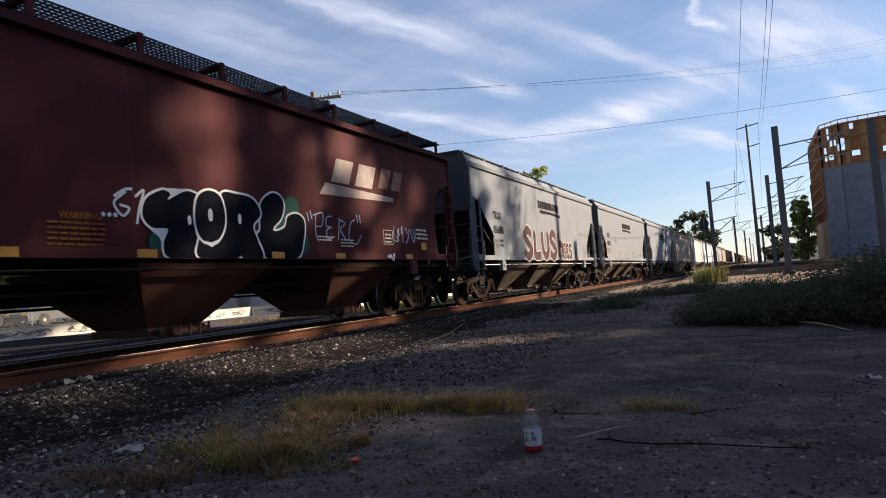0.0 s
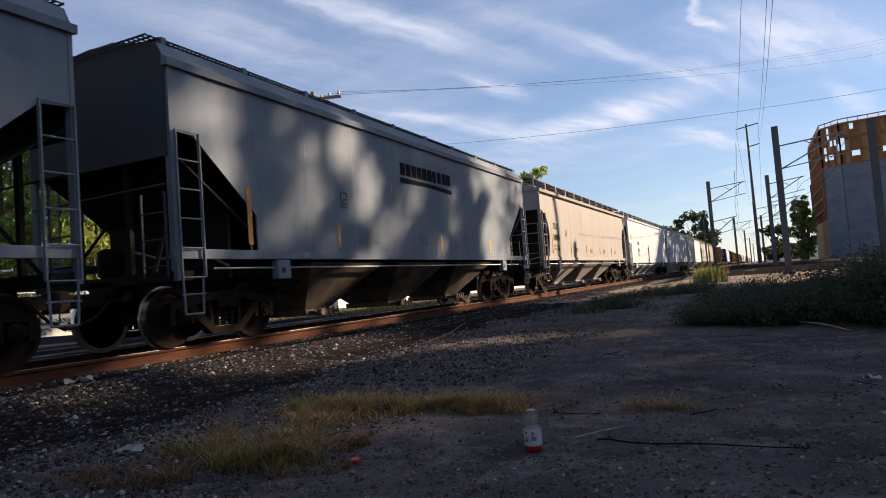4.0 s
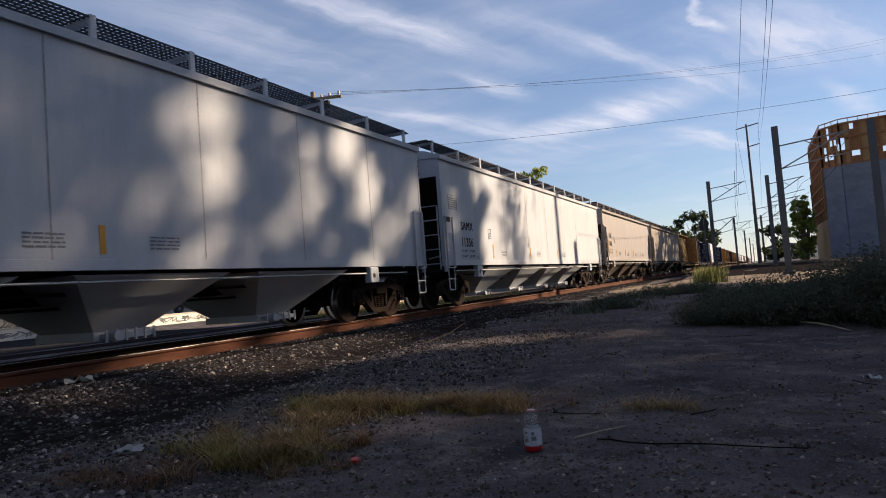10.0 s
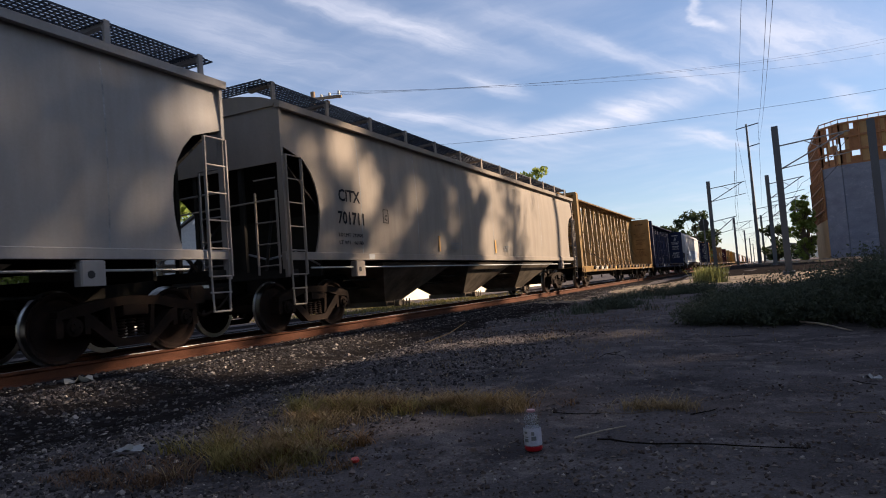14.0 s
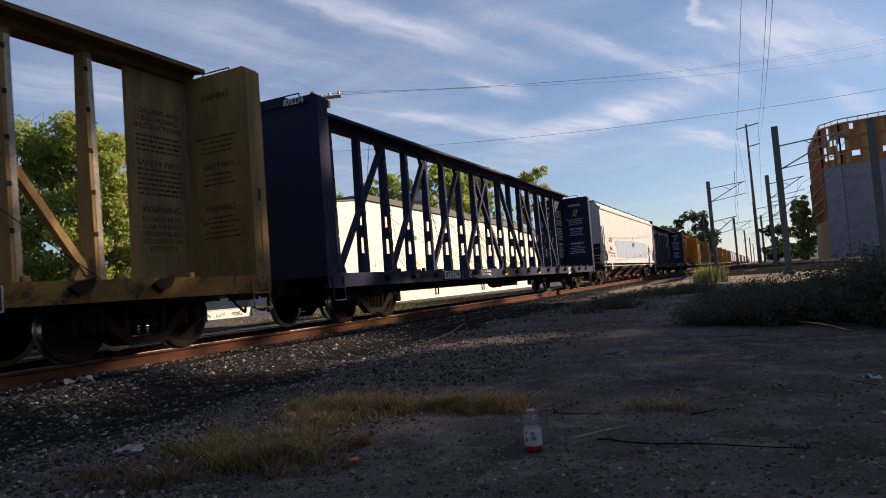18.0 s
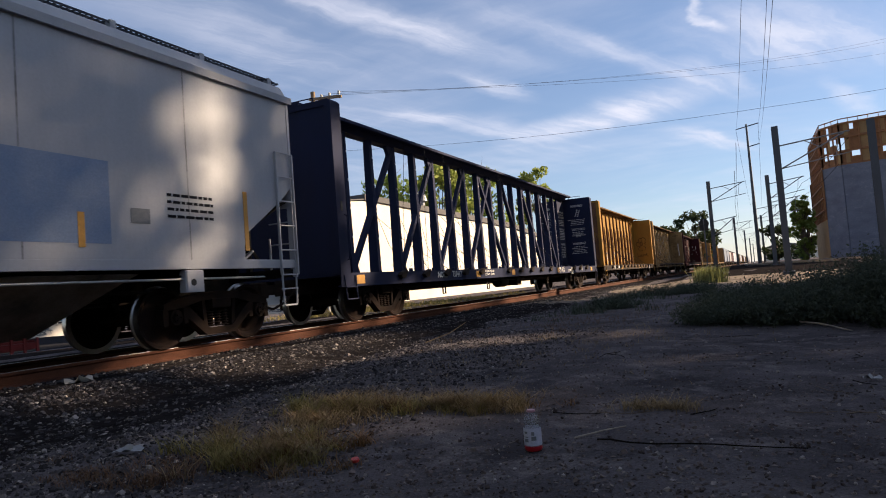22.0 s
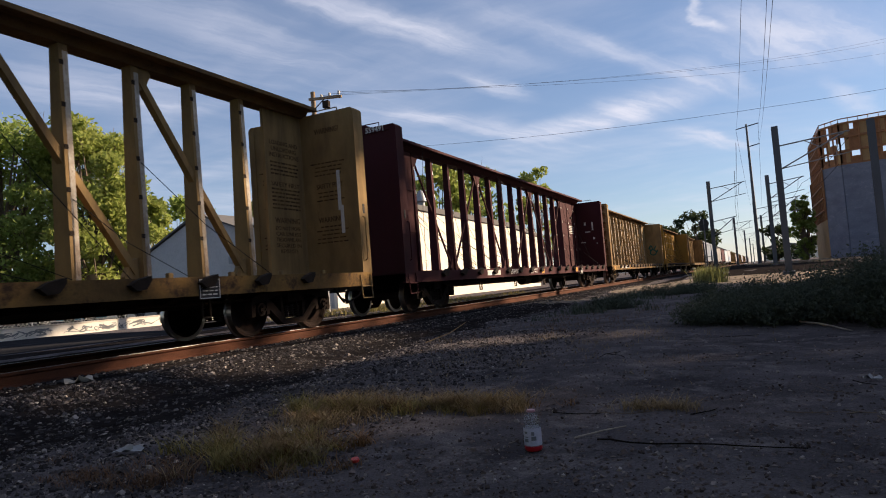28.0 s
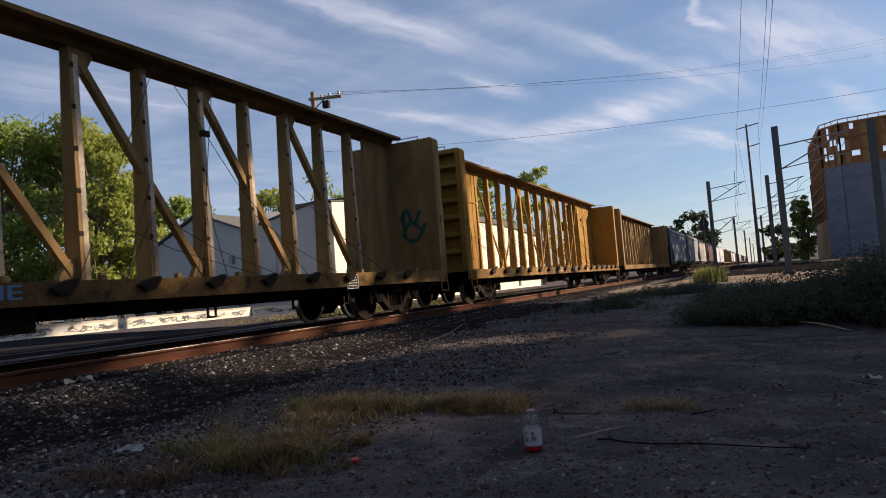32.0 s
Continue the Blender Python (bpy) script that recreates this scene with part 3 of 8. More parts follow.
def build_bed():
    """The dark cinder bed under and beside the track; its black includes the train's painted shade."""
    rows = []
    for y in spaced([(-60, -2, 4), (-2, 30, .3), (30, 120, 3), (120, 700, 40)]):
        e0 = -8.4 + .35 * noise.noise((y * .3, 0, 2))
        e1 = max(2.1, 3.1 + .5 * smooth(24, 9, y) - .8 * smooth(20, 30, y) + 1.2 * smooth(8.5, 4.0, y) + .55 * noise.noise((y * .6, 3, 2)) + .25 * noise.noise((y * 2.3, 7, 2)))
        row = [(e0, -.02), (e0 + .12, .008)] + [(x, .012) for x in (-6, -4.5, -3, -2.6, -2.2, -1.9, -1.3, -.6, 0, .6, 1.3, 1.6, 1.9)]
        row += [(1.9 + (e1 - 1.9) * k / 16, .010 if k < 15 else (.006 if k < 16 else -.02)) for k in range(1, 17)]
        rows.append([(x, y, ground_z(x, y) + d) for x, d in row])
    thing("track_bed", Shape().grid(rows), M["ballast_bed"], "cinder and ballast bed, blackened for the train's shade", "ballast", kind="structure", smooth=True)


def build_shoulder():
    """Pale sandy gravel beside the far track, under the tram line."""
    rows = []
    for y in spaced([(19, 40, .7)]):
        n0, n1 = noise.noise((y * .5, 1, 5)), noise.noise((y * .5, 8, 5))
        a, b = 1.9 + .4 * n0 + 2.2 * smooth(34, 24, y) * smooth(21, 26, y), 13.5 + .8 * n1
        b = a + (b - a) * smooth(20.5, 31, y + .8 * n0) + .2
        rows.append([(a + (b - a) * i / 14, y, ground_z(a + (b - a) * i / 14, y) + (.014 if 0 < i < 14 else -.02)) for i in range(15)])
    rows2 = []
    for y in spaced([(40.4, 130, 3)]):
        a, b = 2.9 + .4 * noise.noise((y * .4, 3, 5)), 15.4 + .5 * noise.noise((y * .4, 6, 5))
        rows2.append([(a + (b - a) * i / 14, y, ground_z(a + (b - a) * i / 14, y) + (.016 if 0 < i < 14 else -.02)) for i in range(15)])
    thing("tram_bed", Shape().grid(rows2), M["ballast_bed"], "dark ballast bed under the tram rails", "ballast", kind="structure", smooth=True)
    thing("gravel_shoulder", Shape().grid(rows), M["sandy"], "pale sandy gravel beside the far tracks", "gravel", kind="structure", smooth=True)


build_ground()
build_bed()
build_shoulder()
build_track()
stones("ballast", 46000, ballast_place, (0.012, 0.024), M["stone"], "dark crushed-stone ballast with pale flecks along the track")
stones("scattered_ballast", 27000, spill_place, (0.005, 0.016), M["stone"], "dark ballast stones spilt over the dirt")
stones("gravel", 24000, dirt_place, (0.003, 0.010), M["pebble"], "small pebbles and gravel strewn on the dirt")
stones("dirt_clods", 3800, dirt_place, (0.004, 0.014), M["pebble"], "dark clods and broken stones pressed into the dirt")
stones("ballast_beyond", 3500, far_ballast_place, (0.018, 0.034), M["sooty_stone"], "crushed-stone ballast between the rails, darkened for the train's shade")

# ---- train ----
SILLS = {}
CARS, WHEELS = [], []     # (car, y of its leading corner at 0 s); wheelsets by (object, end)


def wheelset_mesh():
    s = Shape()
    for k in (-1, 1):
        prof = [(0.08, k * 0.86), (0.16, k * 0.855), (0.22, k * 0.80), (0.36, k * 0.775), (0.41, k * 0.825), (0.455, k * 0.825), (0.459, k * 0.80), (0.462, k * 0.725), (0.487, k * 0.715), (0.487, k * 0.695), (0.41, k * 0.69), (0.35, k * 0.735), (0.2, k * 0.72), (0.1, k * 0.70)]
        s.lathe(prof if k < 0 else prof[::-1], (0, 0, 0), "x", 28)
    s.rod((-0.9, 0, 0), (0.9, 0, 0), 0.085, n=10)
    me = s.mesh("wheelset", M["wheel"], True)
    me.materials.append(M["tread"])
    for f in me.polygons:
        if math.hypot(f.center.y, f.center.z) > .44:
            f.material_index = 1
    return me


def bearing_mesh():
    s = Shape()
    for k in (1,):
        s.rod((k * 0.88, 0, 0), (k * 1.10, 0, 0), 0.115, n=14)
        s.rod((k * 1.10, 0, 0), (k * 1.135, 0, 0), 0.075, n=12)
        for a in range(3):
            c, d = 0.045 * math.cos(a * 2.09), 0.045 * math.sin(a * 2.09)
            s.rod((k * 1.13, c, d), (k * 1.155, c, d), 0.016, n=6)
    return s.mesh("bearing_cap", M["truck_iron"], True)


def sideframe_mesh(side):
    """Cast three-piece sideframe: arched top chord, V-shaped bottom chord, pedestals and a spring window."""
    s = Shape()
    x0, x1 = side * 0.92, side * 1.08
    a, b = min(x0, x1), max(x0, x1)
    for k in (-1, 1):
        s.prism([(k * 1.10, .56), (k * 1.10, .66), (k * .95, .71), (k * .45, .80), (k * .0, .82), (k * .0, .70), (k * .40, .68), (k * .72, .60)], "x", a, b)
        s.prism([(k * 1.06, .60), (k * 1.12, .58), (k * 1.12, .34), (k * 1.03, .34), (k * 1.02, .52)], "x", a, b)
        s.prism([(k * .74, .62), (k * .66, .60), (k * .66, .36), (k * .74, .36)], "x", a, b)
        s.prism([(k * .72, .62), (k * .60, .58), (k * .24, .26), (k * .0, .25), (k * .0, .15), (k * .30, .15), (k * .74, .50)], "x", a, b)
        s.prism([(k * .36, .70), (k * .30, .70), (k * .25, .26), (k * .33, .30)], "x", a + .02, b - .02)
    return s.mesh("sideframe", M["truck_iron"])


def spring_mesh():
    s = Shape()
    prof = []
    for i in range(6):
        z = .27 + i * .042
        prof += [(.045, z), (.066, z + .008), (.066, z + .020), (.045, z + .028)]
    return s.lathe(prof, (0, 0, 0), "z", 10).mesh("spring", M["truck_iron"], True)


def bolster_mesh():
    s = Shape()
    s.prism([(-1.12, .70), (-1.12, .56), (-.9, .52), (-.5, .46), (.5, .46), (.9, .52), (1.12, .56), (1.12, .70), (.5, .74), (-.5, .74)], "y", -.20, .20)
    s.lathe([(.22, .74), (.22, .80), (.001, .80)], (0, 0, 0), "z", 16)
    for k in (-1, 1):
        s.box(-.75, .75, k * .50 - .05, k * .50 + .05, .38, .50)
        for e in (-1, 1):
            s.soft_box(e * .76 - .05, e * .76 + .05, k * .38 - .05, k * .38 + .06, .32, .62, .015)
    return s.mesh("truck", M["truck_iron"])


TRUCK_MESH = dict(truck=bolster_mesh(), left=sideframe_mesh(-1), right=sideframe_mesh(1), springs=spring_mesh(), wheels=wheelset_mesh(), bearing=bearing_mesh())


def truck(car, y):
    t = part("truck", TRUCK_MESH["truck"], None, car, "rust-brown four-wheel freight truck", at=pose(0, y, 0))
    part("sideframe", TRUCK_MESH["left"], None, t)
    part("sideframe", TRUCK_MESH["right"], None, t)
    for sx in (-1.0, 1.0):
        for sy in (-.15, 0.0, .15):
            part("spring", TRUCK_MESH["springs"], None, t, at=pose(sx, sy, 0))
    for k in (-0.889, 0.889):
        w = part("wheelset", TRUCK_MESH["wheels"], None, t, at=pose(0, k, .459))
        WHEELS.append((w, k))
        for turn in (0, 180):
            part("bearing_cap", TRUCK_MESH["bearing"], None, t, at=pose(0, k, .459, 0, 0, turn))
    return t


def couplers(car, L, gap):
    for y, k in ((0, -1), (L, 1)):
        s = Shape()
        s.box(-.09, .09, *sorted((y - k * .3, y + k * (gap / 2 - .12))), .70, .90)
        s.soft_box(-.17, .13, *sorted((y + k * (gap / 2 - .18), y + k * (gap / 2 + .02))), .64, .96, .03)
        s.path([(.35, y + k * .1, .78), (.32, y + k * .35, .55), (.22, y + k * (gap / 2 - .15), .42), (.1, y + k * gap / 2, .50)], .025)
        part("coupler", s, M["grease"], car, "greasy cast knuckle coupler and air hose")


def ladder(car, x, y0, y1, zs, mat, name="ladder", hang=True):
    """Two stiles, each rung a piece of its own, and a hanging step below."""
    top = part(name, Shape().bar((x, y0, zs[0]), (x, y0, zs[-1]), .05, .02, (0, 1, 0)), mat, car)
    part("stile", Shape().bar((x, y1, zs[0]), (x, y1, zs[-1]), .05, .02, (0, 1, 0)), mat, top)
    rung = Shape().rod((0, y0, 0), (0, y1, 0), .013, n=6).mesh("rung", mat)
    for z in zs:
        part("rung", rung, None, top, at=pose(x, 0, z))
    if hang:
        part("hanging_step", Shape().path([(x - .02, y0 + .03, zs[0]), (x - .02, y0 + .05, .50), (x - .02, y1 - .05, .50), (x - .02, y1 - .03, zs[0])], .016), mat, top)
        part("rung", rung, None, top, at=pose(x - .02, 0, .78))
    return top


def end_cut(kind, z, zs, ze):
    """How far the side sheet is cut back at the car's end, at height z."""
    h = z - zs
    if kind == "hex":
        if h < .12:
            return .5
        if h < .70:
            return 1.72
        if h < 1.78:
            return 1.72 - (h - .70) / 1.08 * 1.25
        return .47 if h < 1.82 else .06
    if kind == "low":
        if h < .12:
            return .4
        if h < .50:
            return 1.3
        return 1.3 - (h - .50) / .65 * .95 if h < 1.15 else (.35 if h < 1.2 else .06)
    if kind == "round":
        top = 1.95
        if h > top:
            return .05
        if h < .08:
            return .5
        u = (h - .9) / (top - .9)
        return .22 + .85 * math.sqrt(max(0.0, 1 - u * u)) if h > .9 else 1.07 - .2 * (1 - h / .9) ** 2
    return .05


def hopper(name, Y, L, gap, body, dark, sill=1.15, eave=4.05, crown=4.35, cut="full", bays=4, boards=True, label="", group="covered hopper cars", bulge=0.0, seams=7, bright=None, trucks=1.42, shoulder=None, low_boards=False, gates=None, seam="seam", ends=None, zc=3.25, bay_at=None, bay_h=.42, bay_z=.35):
    car = base(name, pose(0, Y, 0), label, "hopper car", group)
    CARS.append((car, Y))
    SILLS[car.name] = sill
    w = 1.55
    zs = [sill + h for h in (0, .05, .12, .13, .35, .55, .70, .9, 1.15, 1.40, 1.60, 1.78, 1.82, 2.0, 2.2, 2.35)]
    zs = [z for z in zs if z < eave - .2] + [eave - .12, eave]
    cols = 26
    for side in (1, -1):
        rows = []
        for z in zs:
            u = (z - sill) / (eave - sill)
            x = side * (w - bulge * (2 * u - 1) ** 2 * (1.0 if u > .5 else .5) - (0.03 if z == eave else 0))
            c = end_cut(cut, z, sill, eave)
            rows.append([(x, c + (L - 2 * c) * i / cols, z) for i in range(cols + 1)])
        if side < 0:
            rows = [r[::-1] for r in rows]
        part("side_sheet", Shape().sheet(rows, (-side * .03, 0, 0)), body, car, smooth=True)
        for i in range(1, seams + 1):
            y = L * i / (seams + 1)
            bx = lambda z: side * (w - bulge * (2 * ((z - sill) / (eave - sill)) - 1) ** 2 * (1.0 if (z - sill) / (eave - sill) > .5 else .5) + .004)
            rib = Shape().grid([[(bx(z), y + e * .011, z) for e in ((-1, 1) if side > 0 else (1, -1))] for z in zs[2:-1]])
            part("weld_seam", rib, M[seam], car)
        # side sill, eave angle and corner posts
        part("side_sill", Shape().soft_box(side * 1.50 - .05, side * 1.50 + .053, 0.0, L, sill - .01, sill + .13, .012), body, car)
        part("eave_rail", Shape().prism([(side * 1.50, eave - .10), (side * 1.61, eave - .11), (side * 1.62, eave), (side * 1.50, eave + .05)], "y", -.02, L + .02), body, car)
        for y in (0.02, L - .08):
            part("corner_post", Shape().box(side * 1.50 - .05, side * 1.50 + .06, y, y + .06, .98, eave), body, car)
    # roof and ends
    sh_x, sh_z = (1.2, eave + .14) if not shoulder else (1.40, shoulder)
    roof = [(-1.52, eave + .02), (-sh_x, sh_z), (-.7, crown - .06), (0, crown), (.7, crown - .06), (sh_x, sh_z), (1.52, eave + .02), (1.45, eave - .06), (-1.45, eave - .06)]
    part("roof", Shape().prism(roof, "y", 0, L), body, car, smooth=True)
    for y0, k in ((0.03, 1), (L - .03, -1)):
        cap = [(x, z) for x, z in roof[:7]] + [(1.5, zc), (-1.5, zc)]
        e0 = y0 - k * .036 if ends else y0
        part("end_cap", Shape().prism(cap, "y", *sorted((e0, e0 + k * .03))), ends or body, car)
        # near-black parts: the shade inside the open end is put into their colour
        part("slope_sheet", Shape().prism([(y0 + k * .10, zc + .1), (y0 + k * .06, zc + .1), (y0 + k * 2.45, sill - .12), (y0 + k * 2.55, sill - .12)], "x", -1.46, 1.46), dark, car, "end slope sheet coloured near black for its shade")
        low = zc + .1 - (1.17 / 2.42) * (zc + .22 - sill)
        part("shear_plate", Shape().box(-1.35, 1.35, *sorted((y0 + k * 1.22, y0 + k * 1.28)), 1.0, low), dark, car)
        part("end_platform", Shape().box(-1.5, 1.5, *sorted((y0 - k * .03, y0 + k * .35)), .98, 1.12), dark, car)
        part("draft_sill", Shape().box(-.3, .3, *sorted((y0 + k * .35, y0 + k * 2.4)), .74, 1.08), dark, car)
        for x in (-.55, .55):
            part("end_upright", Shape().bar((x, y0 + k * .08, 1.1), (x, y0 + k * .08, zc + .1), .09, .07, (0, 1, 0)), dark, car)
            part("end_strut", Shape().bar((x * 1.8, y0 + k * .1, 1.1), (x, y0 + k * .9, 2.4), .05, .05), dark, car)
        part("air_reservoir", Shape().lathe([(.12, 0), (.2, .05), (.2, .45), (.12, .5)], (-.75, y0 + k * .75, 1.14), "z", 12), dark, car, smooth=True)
        part("brake_pipe", Shape().path([(.3, y0 + k * .3, 1.5), (.7, y0 + k * .5, 1.35), (1.2, y0 + k * .7, 1.45), (1.35, y0 + k * 1.2, 1.2)], .02), M["galvanised"], car)
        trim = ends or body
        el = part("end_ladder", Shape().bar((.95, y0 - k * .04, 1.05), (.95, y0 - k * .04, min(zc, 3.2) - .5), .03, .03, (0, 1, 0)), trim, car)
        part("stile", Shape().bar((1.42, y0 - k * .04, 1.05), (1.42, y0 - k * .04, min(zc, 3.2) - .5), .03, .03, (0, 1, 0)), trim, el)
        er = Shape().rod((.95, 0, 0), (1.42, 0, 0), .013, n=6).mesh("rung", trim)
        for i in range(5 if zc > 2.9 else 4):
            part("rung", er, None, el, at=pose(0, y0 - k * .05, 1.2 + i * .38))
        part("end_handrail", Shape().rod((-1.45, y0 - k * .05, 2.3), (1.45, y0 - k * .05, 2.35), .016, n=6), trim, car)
    for side in (1, -1):
        rz = [1.02 + i * .42 for i in range(6)] if cut != "full" else [1.08 + i * .45 for i in range(4)]
        ladder(car, side * 1.60, .07, .50, rz, body)
        ladder(car, side * 1.60, L - .50, L - .07, rz, body)
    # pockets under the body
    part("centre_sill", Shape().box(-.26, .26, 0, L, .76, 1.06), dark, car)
    inner = L - 2 * 2.9
    for i in range(bays):
        y0, y1 = 2.9 + inner * i / bays, 2.9 + inner * (i + 1) / bays
        m, h = bay_at[i] if bay_at else (y0 + y1) / 2, bay_h
        q = (y1 - y0) * .40
        top = [(-1.46, m - q, sill - .06), (1.46, m - q, sill - .06), (1.46, m + q, sill - .06), (-1.46, m + q, sill - .06)]
        bot = [(-.56, m - h, bay_z), (.56, m - h, bay_z), (.56, m + h, bay_z), (-.56, m + h, bay_z)]
        s = Shape().add(top + bot, [(0, 1, 5, 4), (1, 2, 6, 5), (2, 3, 7, 6), (3, 0, 4, 7), (4, 5, 6, 7), (0, 3, 2, 1)])
        p = part("hopper_bay", s, bright or body, car)
        g0 = bay_z - .12
        gate = Shape().box(-.62, .62, m - h - .04, m + h + .04, g0, bay_z).box(.62, .80, m - h + .05, m + h - .05, g0 + .02, bay_z - .03).rod((.76, m - .3, g0 + .06), (.92, m - .3, g0 + .06), .07, n=10).rod((.70, m - .2, g0 + .03), (.86, m - .2, g0 + .03), .04, n=8)
        for e in range(6):
            gate.box(.80, .82, m - h + e * h * .37, m - h + e * h * .37 + .03, g0 - .02, bay_z + .03)
        part("outlet_gate", gate, gates or bright or dark, p)
    part("brake_pipe", Shape().rod((.9, 2.6, .9), (.9, L - 2.6, .86), .025, n=6), dark, car)
    part("train_line", Shape().rod((1.47, .8, sill - .15), (1.47, L - .8, sill - .15), .018, n=6), M["grease"] if seam == "seam_dark" else M["galvanised"], car, "pipe along the side sill")
    part("brake_rod", Shape().rod((.5, 3.0, .72), (.5, L - 3.0, .70), .02, n=6), dark, car)
    for y in (2.35, L - 2.35):
        part("jacking_pad", Shape().soft_box(1.40, 1.555, y - .17, y + .17, sill - .34, sill - .02, .02), body, car)
        part("pad_hole", Shape().lathe([(.001, 0), (.05, 0), (.05, .012), (.001, .012)], (1.548, y - .04, sill - .20), "x", 12), M["rubber"], car)
    if boards:
        g = Shape()
        zt = (shoulder + .12) if low_boards else eave + .42
        for side in (1, -1):
            x0, x1 = side * .80, side * 1.32
            for i in range(7):
                x = x0 + (x1 - x0) * i / 6
                g.box(x - .006, x + .006, .1, L - .1, zt - .03, zt)
            n = int((L - .2) / .085)
            for i in range(n + 1):
                y = .1 + (L - .2) * i / n
                g.box(min(x0, x1), max(x0, x1), y - .007, y + .007, zt - .022, zt - .004)
            m = round(L / 1.65)
            for i in range(m + 1):
                y = .2 + (L - .4) * i / m
                b = Shape().prism([(x1 + side * .02, zt + .02), (x1 - side * .02, zt + .02), (x0, zt - .03), (x0, zt - .09), (x1 - side * .06, zt - .06), (x1 - side * .02, zt - .12), (x1 - side * .02, zt - .40), (x1 + side * .02, zt - .40)], "y", y - .045, y + .045)
                part("board_bracket", b, body, car)
        for y in (.12, L - .12):
            for i in range(5):
                g.box(-1.32, 1.32, y - .22 + i * .1, y - .21 + i * .1, zt - .03, zt)
            for i in range(28):
                x = -1.32 + i * .097
                g.box(x - .006, x + .006, y - .22, y + .19, zt - .022, zt - .004)
        part("running_board", g, M["board_steel"], car, "galvanised open-mesh roof running board")
    hm = Shape().soft_box(-.32, .32, -.6, .6, crown - .04, crown + .12, .03).mesh("roof_hatch", body)
    for i in range(10):
        part("roof_hatch", hm, None, car, at=pose(0, L * (i + .5) / 10, 0))
    for y in (trucks, L - trucks):
        truck(car, y)
    couplers(car, L, gap)
    return car


def centerbeam(name, Y, L, gap, body, label="", style="open", first=2.15, pitch=1.22, panels=0, slots=False, last=None, lead=None, ribbed=True):
    """Centre-partition flat car: deck, two bulkheads, posts, diagonals and a wide top chord."""
    car = base(name, pose(0, Y, 0), label, "lumber car", "centre-beam flat cars")
    CARS.append((car, Y))
    w, deck, top = 1.42, 1.03, 4.72
    last = first if last is None else last
    lead = panels if lead is None else lead
    span = L - first - last
    posts = round(span / pitch)
    ys = [first + span * i / posts for i in range(posts + 1)]
    winch = Shape().prism([(-.20, -.09), (-.08, -.02), (.14, .03), (.14, -.03), (.05, -.15), (-.10, -.17)], "x", -.03, .09).mesh("tie_down_winch", M["grease"])
    hook = Shape().soft_box(-.03, .04, -.05, .05, -.01, .07, .012).mesh("stake_pocket", body)
    for side in (1, -1):
        sl = Shape().prism([(side * w, deck), (side * (w - .10), deck), (side * (w - .10), deck - .03), (side * (w - .02), deck - .04), (side * (w - .02), deck - .24), (side * (w - .10), deck - .25), (side * (w - .10), deck - .28), (side * w, deck - .28)], "y", 0, L)
        part("side_sill", sl, M["grease"] if style == "window" else (M["sill_grime"] if body in (yellow, yellow2) else body), car)
        for y in ys:
            part("tie_down_winch", winch, None, car, at=pose(side * w, y, deck, 0, 0, 0 if side > 0 else 180))
            part("stake_pocket", hook, None, car, at=pose(side * (w - .05), y + .55, deck))
    fl = Shape().box(-w + .05, w - .05, .05, L - .05, deck - .05, deck - .005)
    part("deck", fl, body, car)
    bear = Shape().prism([(-w + .02, deck - .05), (w - .02, deck - .05), (.45, deck - .42), (-.45, deck - .42)], "y", -.06, .06).mesh("cross_bearer", M["grease"])
    for y in ys[1:-1]:
        part("cross_bearer", bear, None, car, at=pose(0, y, 0))
    part("centre_sill", Shape().prism([(-.38, deck - .05), (.38, deck - .05), (.30, .56), (-.30, .56)], "y", 2.8, L - 2.8), M["grease"], car)
    part("draft_sill", Shape().box(-.26, .26, 0, 2.8, .66, deck - .05), M["grease"], car)
    part("draft_sill", Shape().box(-.26, .26, L - 2.8, L, .66, deck - .05), M["grease"], car)
    ch = Shape().prism([(-.42, top - .10), (-.45, top - .09), (-.45, top - .02), (-.30, top), (.30, top), (.45, top - .02), (.45, top - .09), (.42, top - .10), (.20, top - .07), (.12, top - .20), (-.12, top - .20), (-.20, top - .07)], "y", .25, L - .25)
    part("top_chord", ch, M["chord_rust"] if body in (yellow, yellow2) else body, car)
    if style == "window":
        z0, z1 = deck, top - .15
        n, rz, cz = 24, .85, 2.78
        b = span / posts / 2
        web = Shape()
        inner = [(.33 * math.cos(2 * math.pi * k / n), cz + rz * math.sin(2 * math.pi * k / n)) for k in range(n)]
        outer = []
        for k in range(n):
            c, s_ = math.cos(2 * math.pi * k / n), math.sin(2 * math.pi * k / n)
            k1 = b / abs(c) if abs(c) > 1e-6 else 1e9
            k2 = ((z1 - cz) if s_ > 0 else (cz - z0)) / abs(s_) if abs(s_) > 1e-6 else 1e9
            outer.append((c * min(k1, k2), cz + s_ * min(k1, k2)))
        on = lambda p, q: abs(p[0] - q[0]) < 1e-6 or abs(p[1] - q[1]) < 1e-6
        for x in (-.02, .02):
            for k in range(n):
                j = (k + 1) % n
                p, q = outer[k], outer[j]
                vs = [(x, *inner[k]), (x, *p)]
                vs += [(x, *cn) for cn in ((b, z1), (-b, z1), (-b, z0), (b, z0)) if on(p, cn) and on(q, cn) and not on(p, q)]
                vs += [(x, *q), (x, *inner[j])]
                web.add(vs, [tuple(range(len(vs)))])
        for k in range(n):
            j = (k + 1) % n
            web.add([(-.02, *inner[k]), (.02, *inner[k]), (.02, *inner[j]), (-.02, *inner[j])], [(0, 1, 2, 3)])
        wm = web.welded().mesh("web_panel", body)
